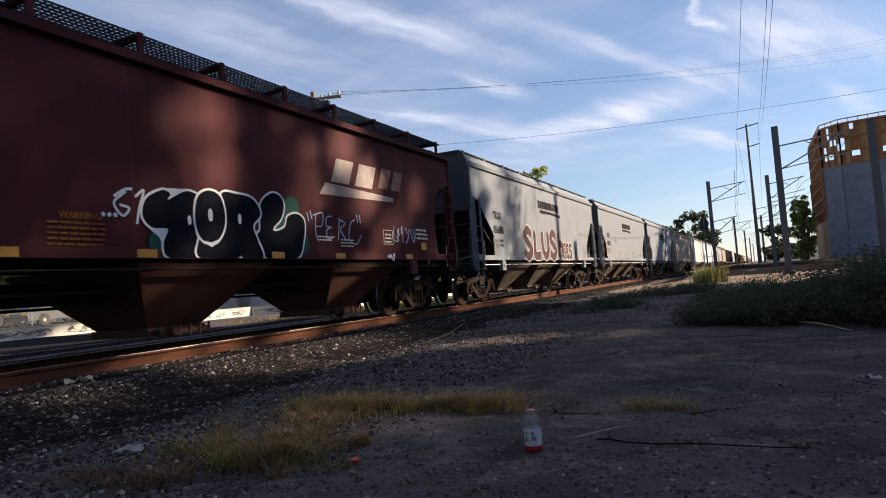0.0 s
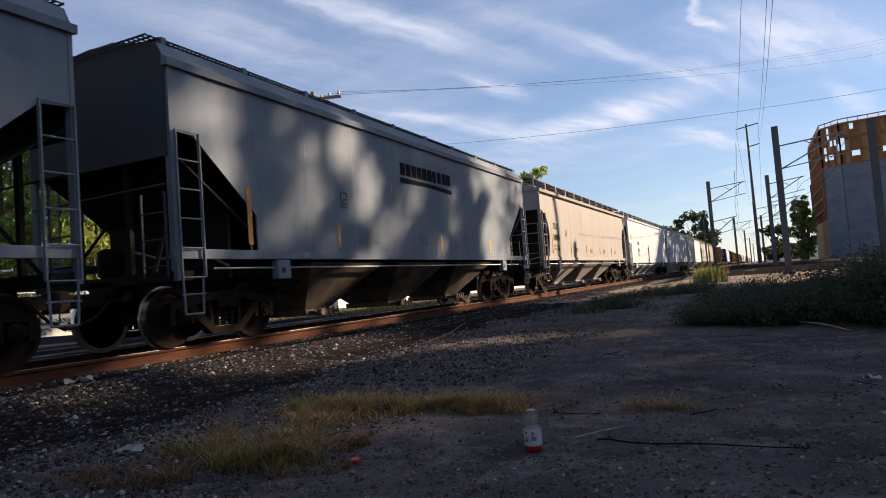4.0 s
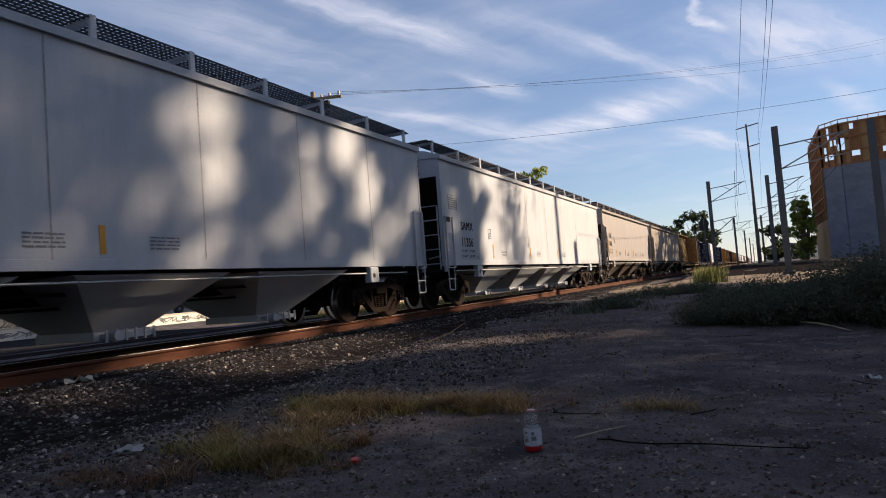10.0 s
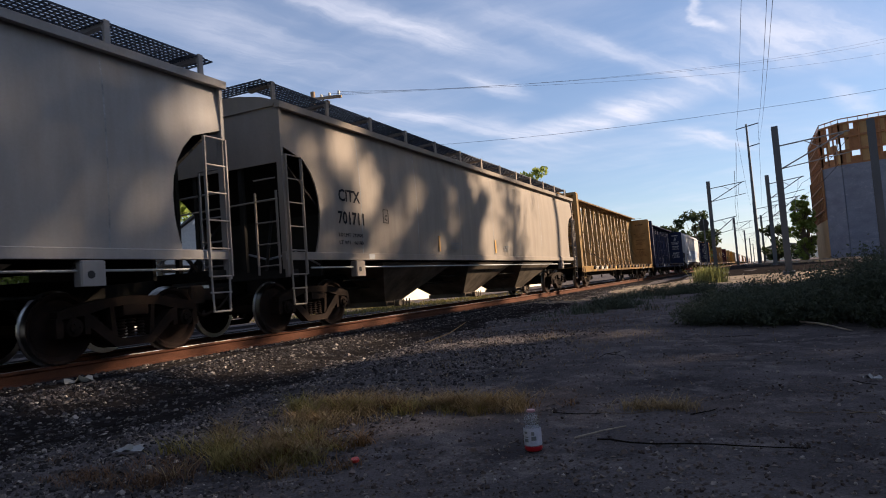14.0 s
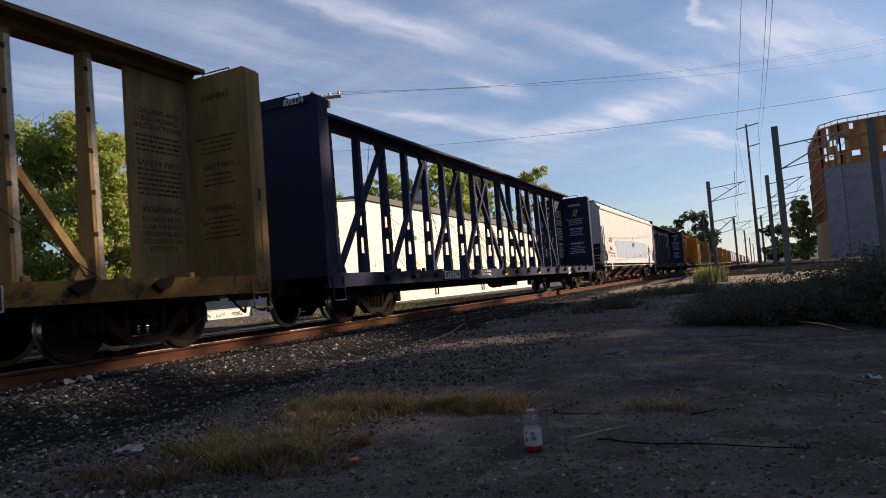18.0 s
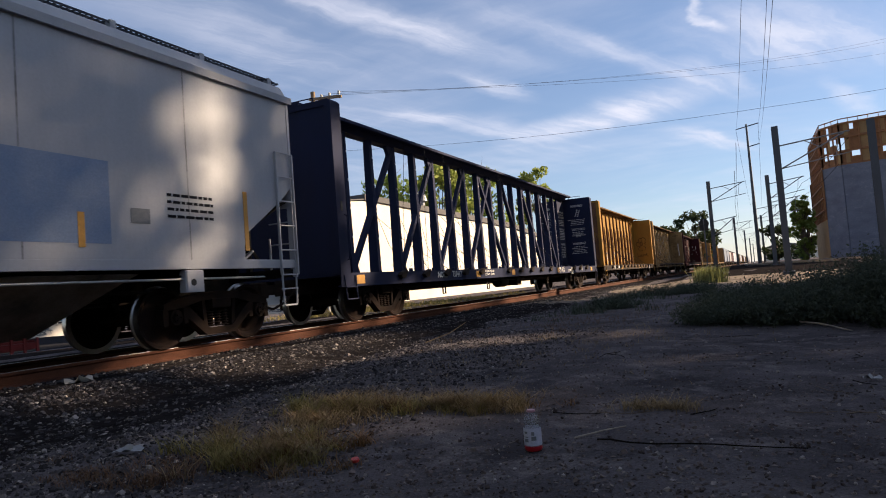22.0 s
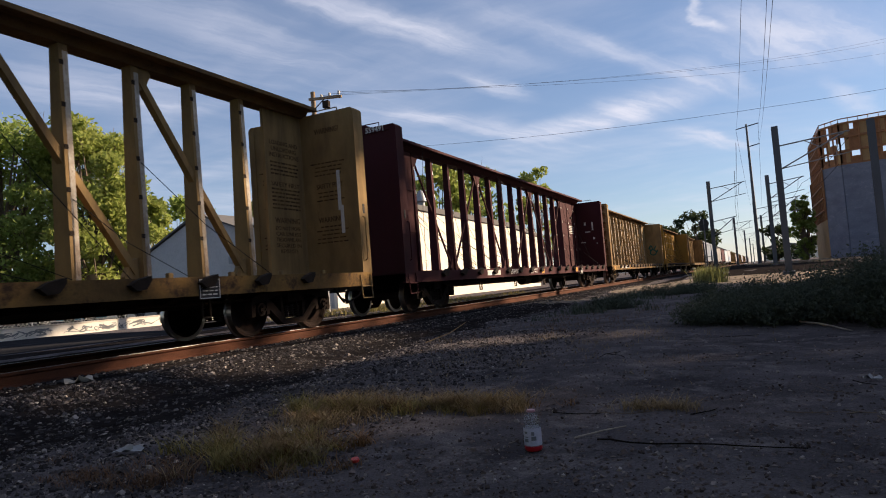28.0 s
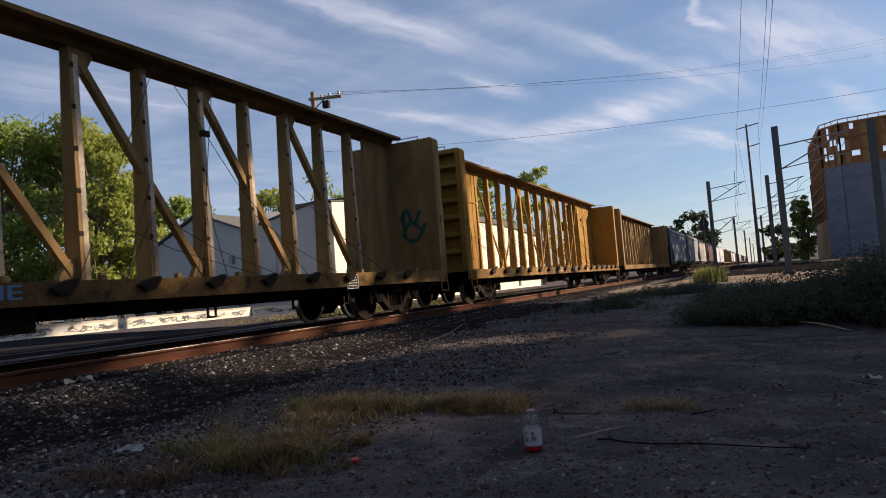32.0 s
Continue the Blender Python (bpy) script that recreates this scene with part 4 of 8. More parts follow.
        for i in range(posts):
            part("web_panel", wm, None, car, "steel web panel with a tall oval window", at=pose(0, (ys[i] + ys[i + 1]) / 2, 0))
        for a, e in ((.33, first), (L - last, L - .33)):
            part("end_panel", Shape().box(-.02, .02, a, e, z0, z1), body, car)
            for y in (a + .5, a + 1.0):
                part("stiffener", Shape().box(-.12, .12, y - .03, y + .03, z0, z1), body, car)
    x0, x1, t = (.10, .185, .085) if style != "window" else (.10, .16, .04)
    t = .07 if style != "window" else t
    if style != "window" and body is not yellow_paints[0]:
        x0, x1 = .085, .135
    p = Shape()
    if slots:
        # solid and slotted lengths by turns: one connected plate, its slots open right through
        zz = [deck, deck + .55, deck + .62, deck + .95, deck + 1.25, deck + 1.55, deck + 1.85, top - .18]
        half = lambda z: x1 + (x0 - x1) * (z - deck) / (top - .18 - deck)
        across = lambda z: (-half(z), -half(z) + .05, half(z) - .05, half(z))
        filled = [(c, k) for k in range(7) for c in range(3) if c != 1 or k in (0, 3, 5, 6)]
        index = {}

        def at(c, k, side):
            if (c, k, side) not in index:
                index[(c, k, side)] = len(p.v)
                p.v.append((across(zz[k])[c], side * t, zz[k]))
            return index[(c, k, side)]

        for c, k in filled:
            for side in (-1, 1):
                ring = [at(c, k, side), at(c + 1, k, side), at(c + 1, k + 1, side), at(c, k + 1, side)]
                p.f.append(tuple(ring if side < 0 else ring[::-1]))
            for (dc, dk, a, b) in ((-1, 0, (c, k + 1), (c, k)), (1, 0, (c + 1, k), (c + 1, k + 1)), (0, -1, (c, k), (c + 1, k)), (0, 1, (c + 1, k + 1), (c, k + 1))):
                if (c + dc, k + dk) not in filled:
                    p.f.append((at(*a, 1), at(*b, 1), at(*b, -1), at(*a, -1)))
    else:
        p.prism([(-x1, deck), (x1, deck), (x0, top - .18), (-x0, top - .18)], "y", -t, t)
    pm = p.mesh("post", M["rust_shade_brown"] if style == "window" else body)
    fm = Shape().box(-x1 - .07, x1 + .07, -.14, .14, deck, deck + .03).mesh("post_foot", body)
    # white marks: key dots on the rod cars, painted glints on dark blue posts
    slot_and_glint = Shape().box(-.010, .005, *((-.02, .02, 0, .10) if style == "rods" else (-.011, .011, 0, .05))).mesh("key_slot", M["white_letter"])
    lm = Shape().box(-.012, .006, -.03, .03, 0, .07).mesh("key_slot", M["grease"])
    # bare worn edge on the outer face of each post, with its key slots
    worn = Shape().prism([(x1, deck + .05), (x1 + .006, deck + .05), (x0 + .006, top - .3), (x0, top - .3)], "y", -t * .2, t).mesh("worn_edge", M["bare_paint"])
    for y in ys:
        if style == "open" and body is yellow_paints[0]:
            part("worn_edge", worn, None, car, at=pose(0, y, 0))
            for k in range(5):
                part("key_slot", lm, None, car, at=pose(x1 - (.7 + k * .62) / 3.5 * (x1 - x0) + .003, y - t * .55, deck + .7 + k * .62))
        if style != "window" and body is not yellow_paints[0]:
            for k in range(4):
                part("key_slot", slot_and_glint, None, car, at=pose(x1 - (.9 + k * .7) / 3.5 * (x1 - x0) + .002, y + t * .6, deck + .9 + k * .7))
        part("post", pm, None, car, at=pose(0, y, 0))
        part("post_foot", fm, None, car, at=pose(0, y, 0))
    zb, zt_ = deck, top - .18

    def brace(i, j, r=None):
        sg = 1 if j > i else -1
        a, e = (.03, ys[i] + sg * .12, zb + .16), (.03, ys[j] - sg * .12, zt_ - .20)
        d = Shape().rod(a, e, r, n=8) if r else Shape().bar(a, e, .11, .13, (1, 0, 0))
        g = part("diagonal_brace", d, body, car)
        for (y, z, k, q) in ((ys[i], zb, 1, sg), (ys[j], zt_, -1, -sg)):
            pl = [(y, z), (y + q * .30, z), (y + q * .34, z + k * .10), (y + q * .20, z + k * .36), (y, z + k * .42)] if not r else [(y, z), (y + q * .55, z), (y + q * .30, z + k * .16), (y + q * .18, z + k * .34), (y, z + k * .66)]
            part("gusset_plate", Shape().prism(pl, "x", -.03, .075), body, g)

    if style == "open":
        i = 0
        while i + 2 <= posts // 2 + 1:
            brace(i, i + 2)
            brace(posts - i, posts - i - 2)
            i += 2
    if style == "rods":
        for a, e in ((lead + 2, lead), (lead + 2, lead + 4), (lead + 6, lead + 4), (posts - panels - 2, posts - panels), (posts - panels - 2, posts - panels - 4), (posts - panels - 6, posts - panels - 4)):
            brace(a, e, .035)
    if panels:
        for rng_ in (range(0, lead), range(posts - panels, posts)):
            for i in rng_:
                part("infill_panel", Shape().box(-.07, .07, ys[i] + .09, ys[i + 1] - .09, deck + .02, top - .2), body, car)
                for z in (2.2, 3.4):
                    part("panel_rib", Shape().box(-.10, .10, ys[i] + .09, ys[i + 1] - .09, z, z + .05), body, car)
    if style != "window":
        part("end_panel", Shape().box(-.035, .035, L - min(last - .1, 1.55), L - .33, deck, top - .18), body, car)
        if style == "open":
            part("end_brace", Shape().bar((.03, .40, top - .3), (.03, ys[0] - .06, deck + .1), .10, .12, (1, 0, 0)), body, car)
        else:
            part("end_panel", Shape().box(-.035, .035, .33, min(first - .1, 1.55), deck, top - .18), body, car)
    # bulkheads: a face sheet, two edge posts, caps and ribs
    zt = 4.55
    for y, k in ((0, 1), (L, -1)):
        b = part("bulkhead", Shape().box(-w + .16, w - .16, *sorted((y + k * .30, y + k * .33)), deck, zt - .12), body, car)
        for side in (1, -1):
            part("edge_post", Shape().prism([(side * (w - .16), deck), (side * w, deck), (side * w, zt - .06), (side * (w - .06), zt), (side * (w - .16), zt)], "y", *sorted((y, y + k * .34))), body, b)
        part("cap", Shape().box(-w + .16, w - .16, *sorted((y + k * .02, y + k * .33)), zt - .12, zt), body, b)
        if not ribbed:
            # on bright yellow, the brown sheet paints in the face's shade and dirt
            part("face_sheet", Shape().box(-w + .16, w - .16, *sorted((y + k * .05, y + k * .08)), deck, zt - .12), M["rust_shade_brown"] if body is yellow2 else body, b)
        for j in range(6 if ribbed else 0):
            z = deck + .42 + j * .5
            part("rib", Shape().prism([(y + k * .30, z), (y + k * .06, z + .07), (y + k * .06, z + .17), (y + k * .30, z + .24)], "x", -w + .16, w - .16), body, b)
        h = Shape().path([(w + .01, y + k * .24, deck + .25), (w + .07, y + k * .24, deck + .28), (w + .07, y + k * .24, deck + 1.15), (w + .01, y + k * .24, deck + 1.18)], .012)
        part("grab_iron", h, body, car)
        h = Shape().path([(w + .01, y + k * .10, .98), (w + .05, y + k * .10, .5), (w + .05, y + k * .48, .5), (w + .01, y + k * .48, .98)], .014).rod((w + .05, y + k * .1, .74), (w + .05, y + k * .48, .74), .012)
        part("step", h, body, car)
        h = Shape().path([(.3, y + k * .15, zt), (.3, y + k * .15, zt + .12), (.9, y + k * .15, zt + .12), (.9, y + k * .15, zt)], .012)
        part("grab_iron", h, body, car)
        part("hand_hole", Shape().prism([(y + k * .13, 2.28), (y + k * .20, 2.28), (y + k * .20, 2.48), (y + k * .13, 2.48)], "x", w, w + .006), M["rubber"], car)
    rnd = random.Random(int(Y * 10))
    for i in range(26):
        y = ys[rnd.randrange(1, posts - 1)]
        dy, z = rnd.choice((-1.5, -.9, .9, 1.5, 2.2)), rnd.uniform(1.9, 3.0)
        part("tie_down_cable", Shape().path([(.15, y, z), (.7, y + dy * .5, (z + deck) / 2 - .06), (1.38, y + dy, deck + .01)], .006, n=4), M["wire"], car)
    for i in range(0 if style == "window" else 9):
        y = ys[rnd.randrange(1, posts - 1)]
        dy = rnd.choice((-2.2, -1.4, 1.3, 2.3))
        a, b = Vector((.44, y, top - .1)), Vector((1.4, y + dy, deck))
        m = (a + b) / 2 - Vector((0.05, 0, .12))
        part("tie_down_cable", Shape().path([a, m, b], .006, n=4), M["wire"], car)
        if rnd.random() < .12:
            c = a.lerp(m, .6)
            part("corner_protector", Shape().soft_box(c.x - .03, c.x + .03, c.y - .10, c.y + .10, c.z - .05, c.z + .05, .01), M["grease"], car)
    part("air_reservoir", Shape().lathe([(.01, 0), (.18, .03), (.18, .75), (.01, .78)], (.75, L * .5 - 1.2, .60), "y", 12), M["grease"], car)
    part("brake_valve", Shape().soft_box(.5, 1.0, L * .5 + .2, L * .5 + .7, .44, .75, .04), M["grease"], car)
    part("brake_pipe", Shape().rod((.95, 3.2, .66), (.95, L - 3.2, .64), .022, n=6), M["grease"], car)
    for y in (L * .22, L * .36, L * .64, L * .8):
        st = Shape().bar((1.2, y, .78), (1.2, y, .42), .03, .03, (0, 1, 0)).bar((1.2, y + .16, .78), (1.2, y + .16, .42), .03, .03, (0, 1, 0)).bar((1.2, y - .015, .42), (1.2, y + .175, .42), .03, .03)
        part("hanger", st, M["grease"], car)
    for y in (2.25, L - 2.25):
        truck(car, y)
    couplers(car, L, gap)
    return car


grey_r = paint("blue_grey_paint", (0.188, 0.216, 0.258), dirt=(0.07, 0.07, 0.08), wear=0.25)
grey_s = paint("light_grey_paint", (0.43, 0.45, 0.49), dirt=(0.14, 0.14, 0.15), wear=0.2)
beige = paint("beige_grey_paint", (0.305, 0.285, 0.275), wear=0.25)
tan = paint("tan_grey_paint", (0.255, 0.22, 0.19), wear=0.3)
white_p = paint("white_paint", (0.42, 0.425, 0.445), dirt=(.16, .16, .17), wear=0.15)
oxide = paint("oxide_red_paint", (0.070, 0.0165, 0.0215), dirt=(0.02, 0.012, 0.012), wear=0.4)
yellow = paint("yellow_paint", (0.29, 0.186, 0.078), dirt=(0.05, 0.034, 0.024), wear=0.68, rust=(0.10, 0.055, 0.032))
yellow2 = paint("bright_yellow_paint", (0.315, 0.172, 0.034), dirt=(0.09, 0.05, 0.02), wear=0.35, rust=(0.18, 0.09, 0.03))
yellow_paints = [yellow]
navy = paint("dark_blue_paint", (0.018, 0.023, 0.056), dirt=(0.02, 0.018, 0.02), wear=0.4)
maroon = paint("maroon_paint", (0.054, 0.013, 0.016), dirt=(0.03, 0.015, 0.012), wear=0.4)
# shade under the cars and in their ends, painted as near-black
under_dark = material("shade_black", (0.014, 0.013, 0.012), 0.85, spec=.1, color2=(0.024, 0.021, 0.018), scale=2, amount=0.8, bump=0.1)
under_tan = material("dusty_tan", (0.15, 0.12, 0.095), 0.9, spec=0.1, color2=(0.04, 0.033, 0.027), scale=1.5, amount=0.9, bump=0.1)

gate_red = material("faded_red_gate", (0.22, 0.02, 0.02), 0.7, scale=5, amount=.6, bump=.05)
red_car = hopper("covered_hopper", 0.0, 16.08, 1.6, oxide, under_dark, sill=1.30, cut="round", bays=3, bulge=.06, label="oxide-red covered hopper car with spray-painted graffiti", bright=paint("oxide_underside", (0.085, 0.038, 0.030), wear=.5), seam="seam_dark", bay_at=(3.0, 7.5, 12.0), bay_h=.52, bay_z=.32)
# the darker end colour holds grime plus shade from the car ahead
rich = hopper("covered_hopper", 17.51, 15.58, 1.6, grey_r, under_dark, sill=1.30, eave=4.14, shoulder=4.40, crown=4.60, cut="hex", bays=3, low_boards=True, seams=9, zc=2.75, label="blue-grey covered hopper car with graffiti along its side", bright=under_tan, ends=paint("shaded_grimy_end_paint", (0.055, 0.062, 0.075), wear=0.4))
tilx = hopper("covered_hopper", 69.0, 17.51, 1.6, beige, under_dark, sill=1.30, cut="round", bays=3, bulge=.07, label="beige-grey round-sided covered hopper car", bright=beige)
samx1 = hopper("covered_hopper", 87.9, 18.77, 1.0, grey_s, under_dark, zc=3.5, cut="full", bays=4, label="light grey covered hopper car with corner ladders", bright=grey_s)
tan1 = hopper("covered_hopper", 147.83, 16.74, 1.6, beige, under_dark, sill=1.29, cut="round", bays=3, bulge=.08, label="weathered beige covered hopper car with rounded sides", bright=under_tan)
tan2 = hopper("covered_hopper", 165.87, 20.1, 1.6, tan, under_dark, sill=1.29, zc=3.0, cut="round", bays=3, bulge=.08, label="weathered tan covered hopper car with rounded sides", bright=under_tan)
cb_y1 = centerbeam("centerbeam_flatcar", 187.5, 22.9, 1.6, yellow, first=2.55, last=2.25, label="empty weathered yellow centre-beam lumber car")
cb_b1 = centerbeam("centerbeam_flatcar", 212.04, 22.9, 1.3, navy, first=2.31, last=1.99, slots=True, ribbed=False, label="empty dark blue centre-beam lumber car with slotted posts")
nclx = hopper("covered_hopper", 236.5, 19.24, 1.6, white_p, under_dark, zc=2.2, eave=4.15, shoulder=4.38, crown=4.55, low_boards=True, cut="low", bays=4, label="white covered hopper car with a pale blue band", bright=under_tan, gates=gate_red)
cb_b2 = centerbeam("centerbeam_flatcar", 257.25, 22.9, 1.6, navy, first=2.45, last=2.35, ribbed=False, label="empty dark blue centre-beam lumber car")
cb_op = centerbeam("centerbeam_flatcar", 281.93, 18.9, 1.4, yellow2, style="window", ribbed=False, pitch=1.22, first=2.26, last=2.0, label="yellow centre-beam car with oval windows in its web")
cb_br = centerbeam("centerbeam_flatcar", 326.46, 22.75, 1.5, maroon, style="rods", ribbed=False, first=2.11, last=1.12, panels=2, lead=1, label="empty maroon centre-beam lumber car with infilled ends")
cb_y4 = centerbeam("centerbeam_flatcar", 375.0, 22.5, 2.1, yellow2, style="rods", first=1.85, last=1.15, panels=2, label="empty yellow centre-beam lumber car with infilled ends")


def another(car, Y, label=""):
    c = copy_thing(car, pose(0, Y, 0))
    if label:
        c["label"] = label
    CARS.append((c, Y))
    for o in c.children_recursive:
        if o.name.startswith("wheelset"):
            WHEELS.append((o, o.matrix_basis.translation.y))
    return c


rich2 = another(rich, 34.5, "blue-grey covered hopper car, its dark end bays open")
rich3 = another(rich, 51.46, "blue-grey covered hopper car, its dark end bays open")
samx2 = another(samx1, 107.84)
samx3 = another(samx1, 127.78)
cb_y2 = another(cb_y1, 302.08)
cb_y3 = another(cb_y1, 350.68)

# ---- vegetation ----
def leaf_material(name, color, color2, through=0.35):
    m = bpy.data.materials.new(name)
    m.use_nodes = True
    nt = m.node_tree
    nt.nodes.clear()
    N = nt.nodes.new
    out = N("ShaderNodeOutputMaterial")
    geo, ramp = N("ShaderNodeNewGeometry"), N("ShaderNodeMixRGB")
    ramp.inputs[1].default_value, ramp.inputs[2].default_value = (*color, 1), (*color2, 1)
    link(nt, geo.outputs["Random Per Island"], ramp.inputs[0])
    tc, no = N("ShaderNodeTexCoord"), N("ShaderNodeTexNoise")
    no.inputs["Scale"].default_value = 0.6
    link(nt, tc.outputs["Object"], no.inputs["Vector"])
    hs = N("ShaderNodeHueSaturation")
    mr = N("ShaderNodeMapRange"); mr.inputs[3].default_value, mr.inputs[4].default_value = 0.65, 1.35
    link(nt, no.outputs["Fac"], mr.inputs[0]); link(nt, mr.outputs[0], hs.inputs["Value"])
    link(nt, ramp.outputs[0], hs.inputs["Color"])
    d, t, mx = N("ShaderNodeBsdfDiffuse"), N("ShaderNodeBsdfTranslucent"), N("ShaderNodeMixShader")
    link(nt, hs.outputs[0], d.inputs[0]); link(nt, hs.outputs[0], t.inputs[0])
    mx.inputs[0].default_value = through
    link(nt, d.outputs[0], mx.inputs[1]); link(nt, t.outputs[0], mx.inputs[2])
    link(nt, mx.outputs[0], out.inputs[0])
    return m


LEAF = dict(
    green=leaf_material("green_leaves", (0.165, 0.235, 0.055), (0.32, 0.38, 0.11), .5),
    yellow_green=leaf_material("yellow_green_leaves", (0.20, 0.25, 0.055), (0.37, 0.40, 0.12), .5),
    dark=leaf_material("dark_leaves", (0.03, 0.045, 0.022), (0.06, 0.075, 0.035)),
    straw=leaf_material("dry_straw", (0.31, 0.235, 0.135), (0.14, 0.10, 0.055), 0.25),
    rust_straw=leaf_material("rust_dry_grass", (0.20, 0.12, 0.06), (0.10, 0.06, 0.034), 0.2),
    red_straw=leaf_material("reddish_dry_grass", (0.16, 0.095, 0.06), (0.09, 0.06, 0.042), 0.2),
    green_straw=leaf_material("half_green_grass", (0.15, 0.135, 0.05), (0.27, 0.215, 0.085), 0.25),
    weed=leaf_material("grey_green_weed", (0.075, 0.095, 0.05), (0.11, 0.125, 0.065), 0.2),
    bush=leaf_material("grey_green_bush", (0.060, 0.072, 0.054), (0.088, 0.102, 0.075), 0.30),
    pale_weed=leaf_material("pale_green_weed", (0.20, 0.22, 0.08), (0.28, 0.27, 0.11), 0.3),
)


def leaves_at(centres, size, rng, droop=0.3):
    """Small four-sided leaves turned at random, one at each centre."""
    n = len(centres)
    d = rng.normal(0, 1, (n, 3)); d[:, 2] -= droop; d /= np.linalg.norm(d, axis=1)[:, None]
    e = rng.normal(0, 1, (n, 3)); e -= (e * d).sum(1)[:, None] * d; e /= np.linalg.norm(e, axis=1)[:, None]
    s = size * rng.uniform(.6, 1.4, (n, 1))
    c = np.asarray(centres)
    V = np.stack([c - d * s, c + e * s * .42, c + d * s, c - e * s * .42], 1).reshape(-1, 3)
    F = np.arange(n * 4).reshape(-1, 4)
    sh = Shape()
    sh.v, sh.f = V.tolist(), [tuple(f) for f in F.tolist()]
    return sh


def tree(at, height, radius, n, leaf, bark, label, seed=0, low=0.25, clumps=26, size=0.30, trunk_r=0.22, sparse=1.0, name="tree", lean=0.0, wide=(1, 1)):
    """Tapered trunk, forked limbs, and a crown of leaf clumps with an uneven outline."""
    rng = np.random.default_rng(seed + 11)
    root = base(name, pose(*at), label, "tree")
    wood = Shape()
    top = Vector((lean, 0, height * .55))
    p = Vector((0, 0, -.1))
    pts = [p + (top - p) * t + Vector((rng.normal(0, .12), rng.normal(0, .12), 0)) * (t > 0) for t in (0, .25, .5, .75, 1)]
    for i in range(4):
        wood.rod(pts[i], pts[i + 1], trunk_r * (1 - .19 * i), trunk_r * (1 - .19 * (i + 1)), n=9, caps=False)
    centres = []
    for k in range(clumps):
        a = rng.uniform(0, 6.283)
        h = low + (1 - low) * rng.random() ** .85
        out = radius * math.sqrt(max(.03, 1 - ((h - .55) / .52) ** 2)) * rng.uniform(.35, 1.0)
        c = Vector((math.cos(a) * out * wide[0] + lean * h, math.sin(a) * out * wide[1], height * h * rng.uniform(.93, 1.0)))
        start = pts[min(4, max(1, int(h * 5) - 1))]
        mid = start.lerp(c, .5) + Vector((0, 0, -.06 * height * rng.random()))
        wood.rod(start, mid, trunk_r * .38, trunk_r * .24, n=6, caps=False)
        wood.rod(mid, c, trunk_r * .24, trunk_r * .06, n=5, caps=False)
        for _ in range(3):
            wood.rod(c, c + Vector(rng.normal(0, radius * .18, 3)), trunk_r * .07, .012, n=4, caps=False)
        rc = radius * rng.uniform(.20, .38)
        m = int(n / clumps * rng.uniform(.6, 1.4) * sparse)
        q = rng.normal(0, 1, (m, 3)); q /= np.linalg.norm(q, axis=1)[:, None]
        q *= rc * rng.uniform(.25, 1.05, (m, 1)) ** .6
        q[:, 2] *= .75
        centres.append(q + np.array(c))
    part("trunk", wood, bark, root, smooth=True)
    part("crown", leaves_at(np.concatenate(centres), size, rng), leaf, root)
    return root


def blades(name, spots, height, mat, label, seed, width=0.006, per=26, spread=0.10, curl=0.5, category="grass"):
    """Tufts of bent grass blades, three segments each."""
    rng = np.random.default_rng(seed)
    V, F = [], []
    for (x, y, k) in spots:
        z = ground_z(x, y)
        for _ in range(int(per * k)):
            a, h = rng.uniform(0, 6.283), height * rng.uniform(.35, 1.15) * (.6 + .4 * k)
            bx, by = x + rng.normal(0, spread), y + rng.normal(0, spread)
            dx, dy = math.cos(a) * curl * h * rng.uniform(.2, 1.2), math.sin(a) * curl * h * rng.uniform(.2, 1.2)
            wx, wy = -math.sin(a) * width, math.cos(a) * width
            o = len(V)
            for t, w in ((0, 1), (.4, .85), (.75, .55), (1, .08)):
                cx, cy, cz = bx + dx * t * t, by + dy * t * t, z - .01 + h * (t - .18 * t * t)
                V += [(cx - wx * w, cy - wy * w, cz), (cx + wx * w, cy + wy * w, cz)]
            F += [(o + 2 * i, o + 2 * i + 1, o + 2 * i + 3, o + 2 * i + 2) for i in range(3)]
    s = Shape()
    s.v, s.f = V, F
    return thing(name, s, mat, label, category, kind="stuff")


def weed_bush(at, radius, height, mat, label, seed, stems=60, size=0.03, n=2200):
    rng = np.random.default_rng(seed)
    x, y = at
    root = base("weed_bush", pose(x, y, ground_z(x, y)), label, "bush")
    wood, cs = Shape(), []
    for k in range(stems):
        a, r = rng.uniform(0, 6.283), radius * math.sqrt(rng.random())
        h = height * rng.uniform(.45, 1.0) * (1 - .45 * (r / radius) ** 2)
        foot = Vector((math.cos(a) * r * .45, math.sin(a) * r * .45, -.02))
        tip = Vector((math.cos(a) * r, math.sin(a) * r, h))
        wood.rod(foot, tip, .007, .002, n=4, caps=False)
        m = n // stems
        t = rng.uniform(.15, 1.05, (m, 1))
        cs.append(np.array(foot) + (np.array(tip) - np.array(foot)) * t + rng.normal(0, .055, (m, 3)))
    tagged(part("stem", wood, LEAF["bush"], root), kind="stuff")
    part("foliage", leaves_at(np.concatenate(cs), size, rng), mat, root)
    return root


# dry grass beside the camera: thin tangled tufts from the foot of the picture to the bottle
rg = random.Random(5)


def tufts(spots, n, wide):
    out = []
    for k in range(n):
        cx, cy, r = spots[rg.randrange(len(spots))]
        out.append((cx + rg.gauss(0, r * wide), cy + rg.gauss(0, r * .7), .25 + 1.15 * rg.random() ** 2))
    return out


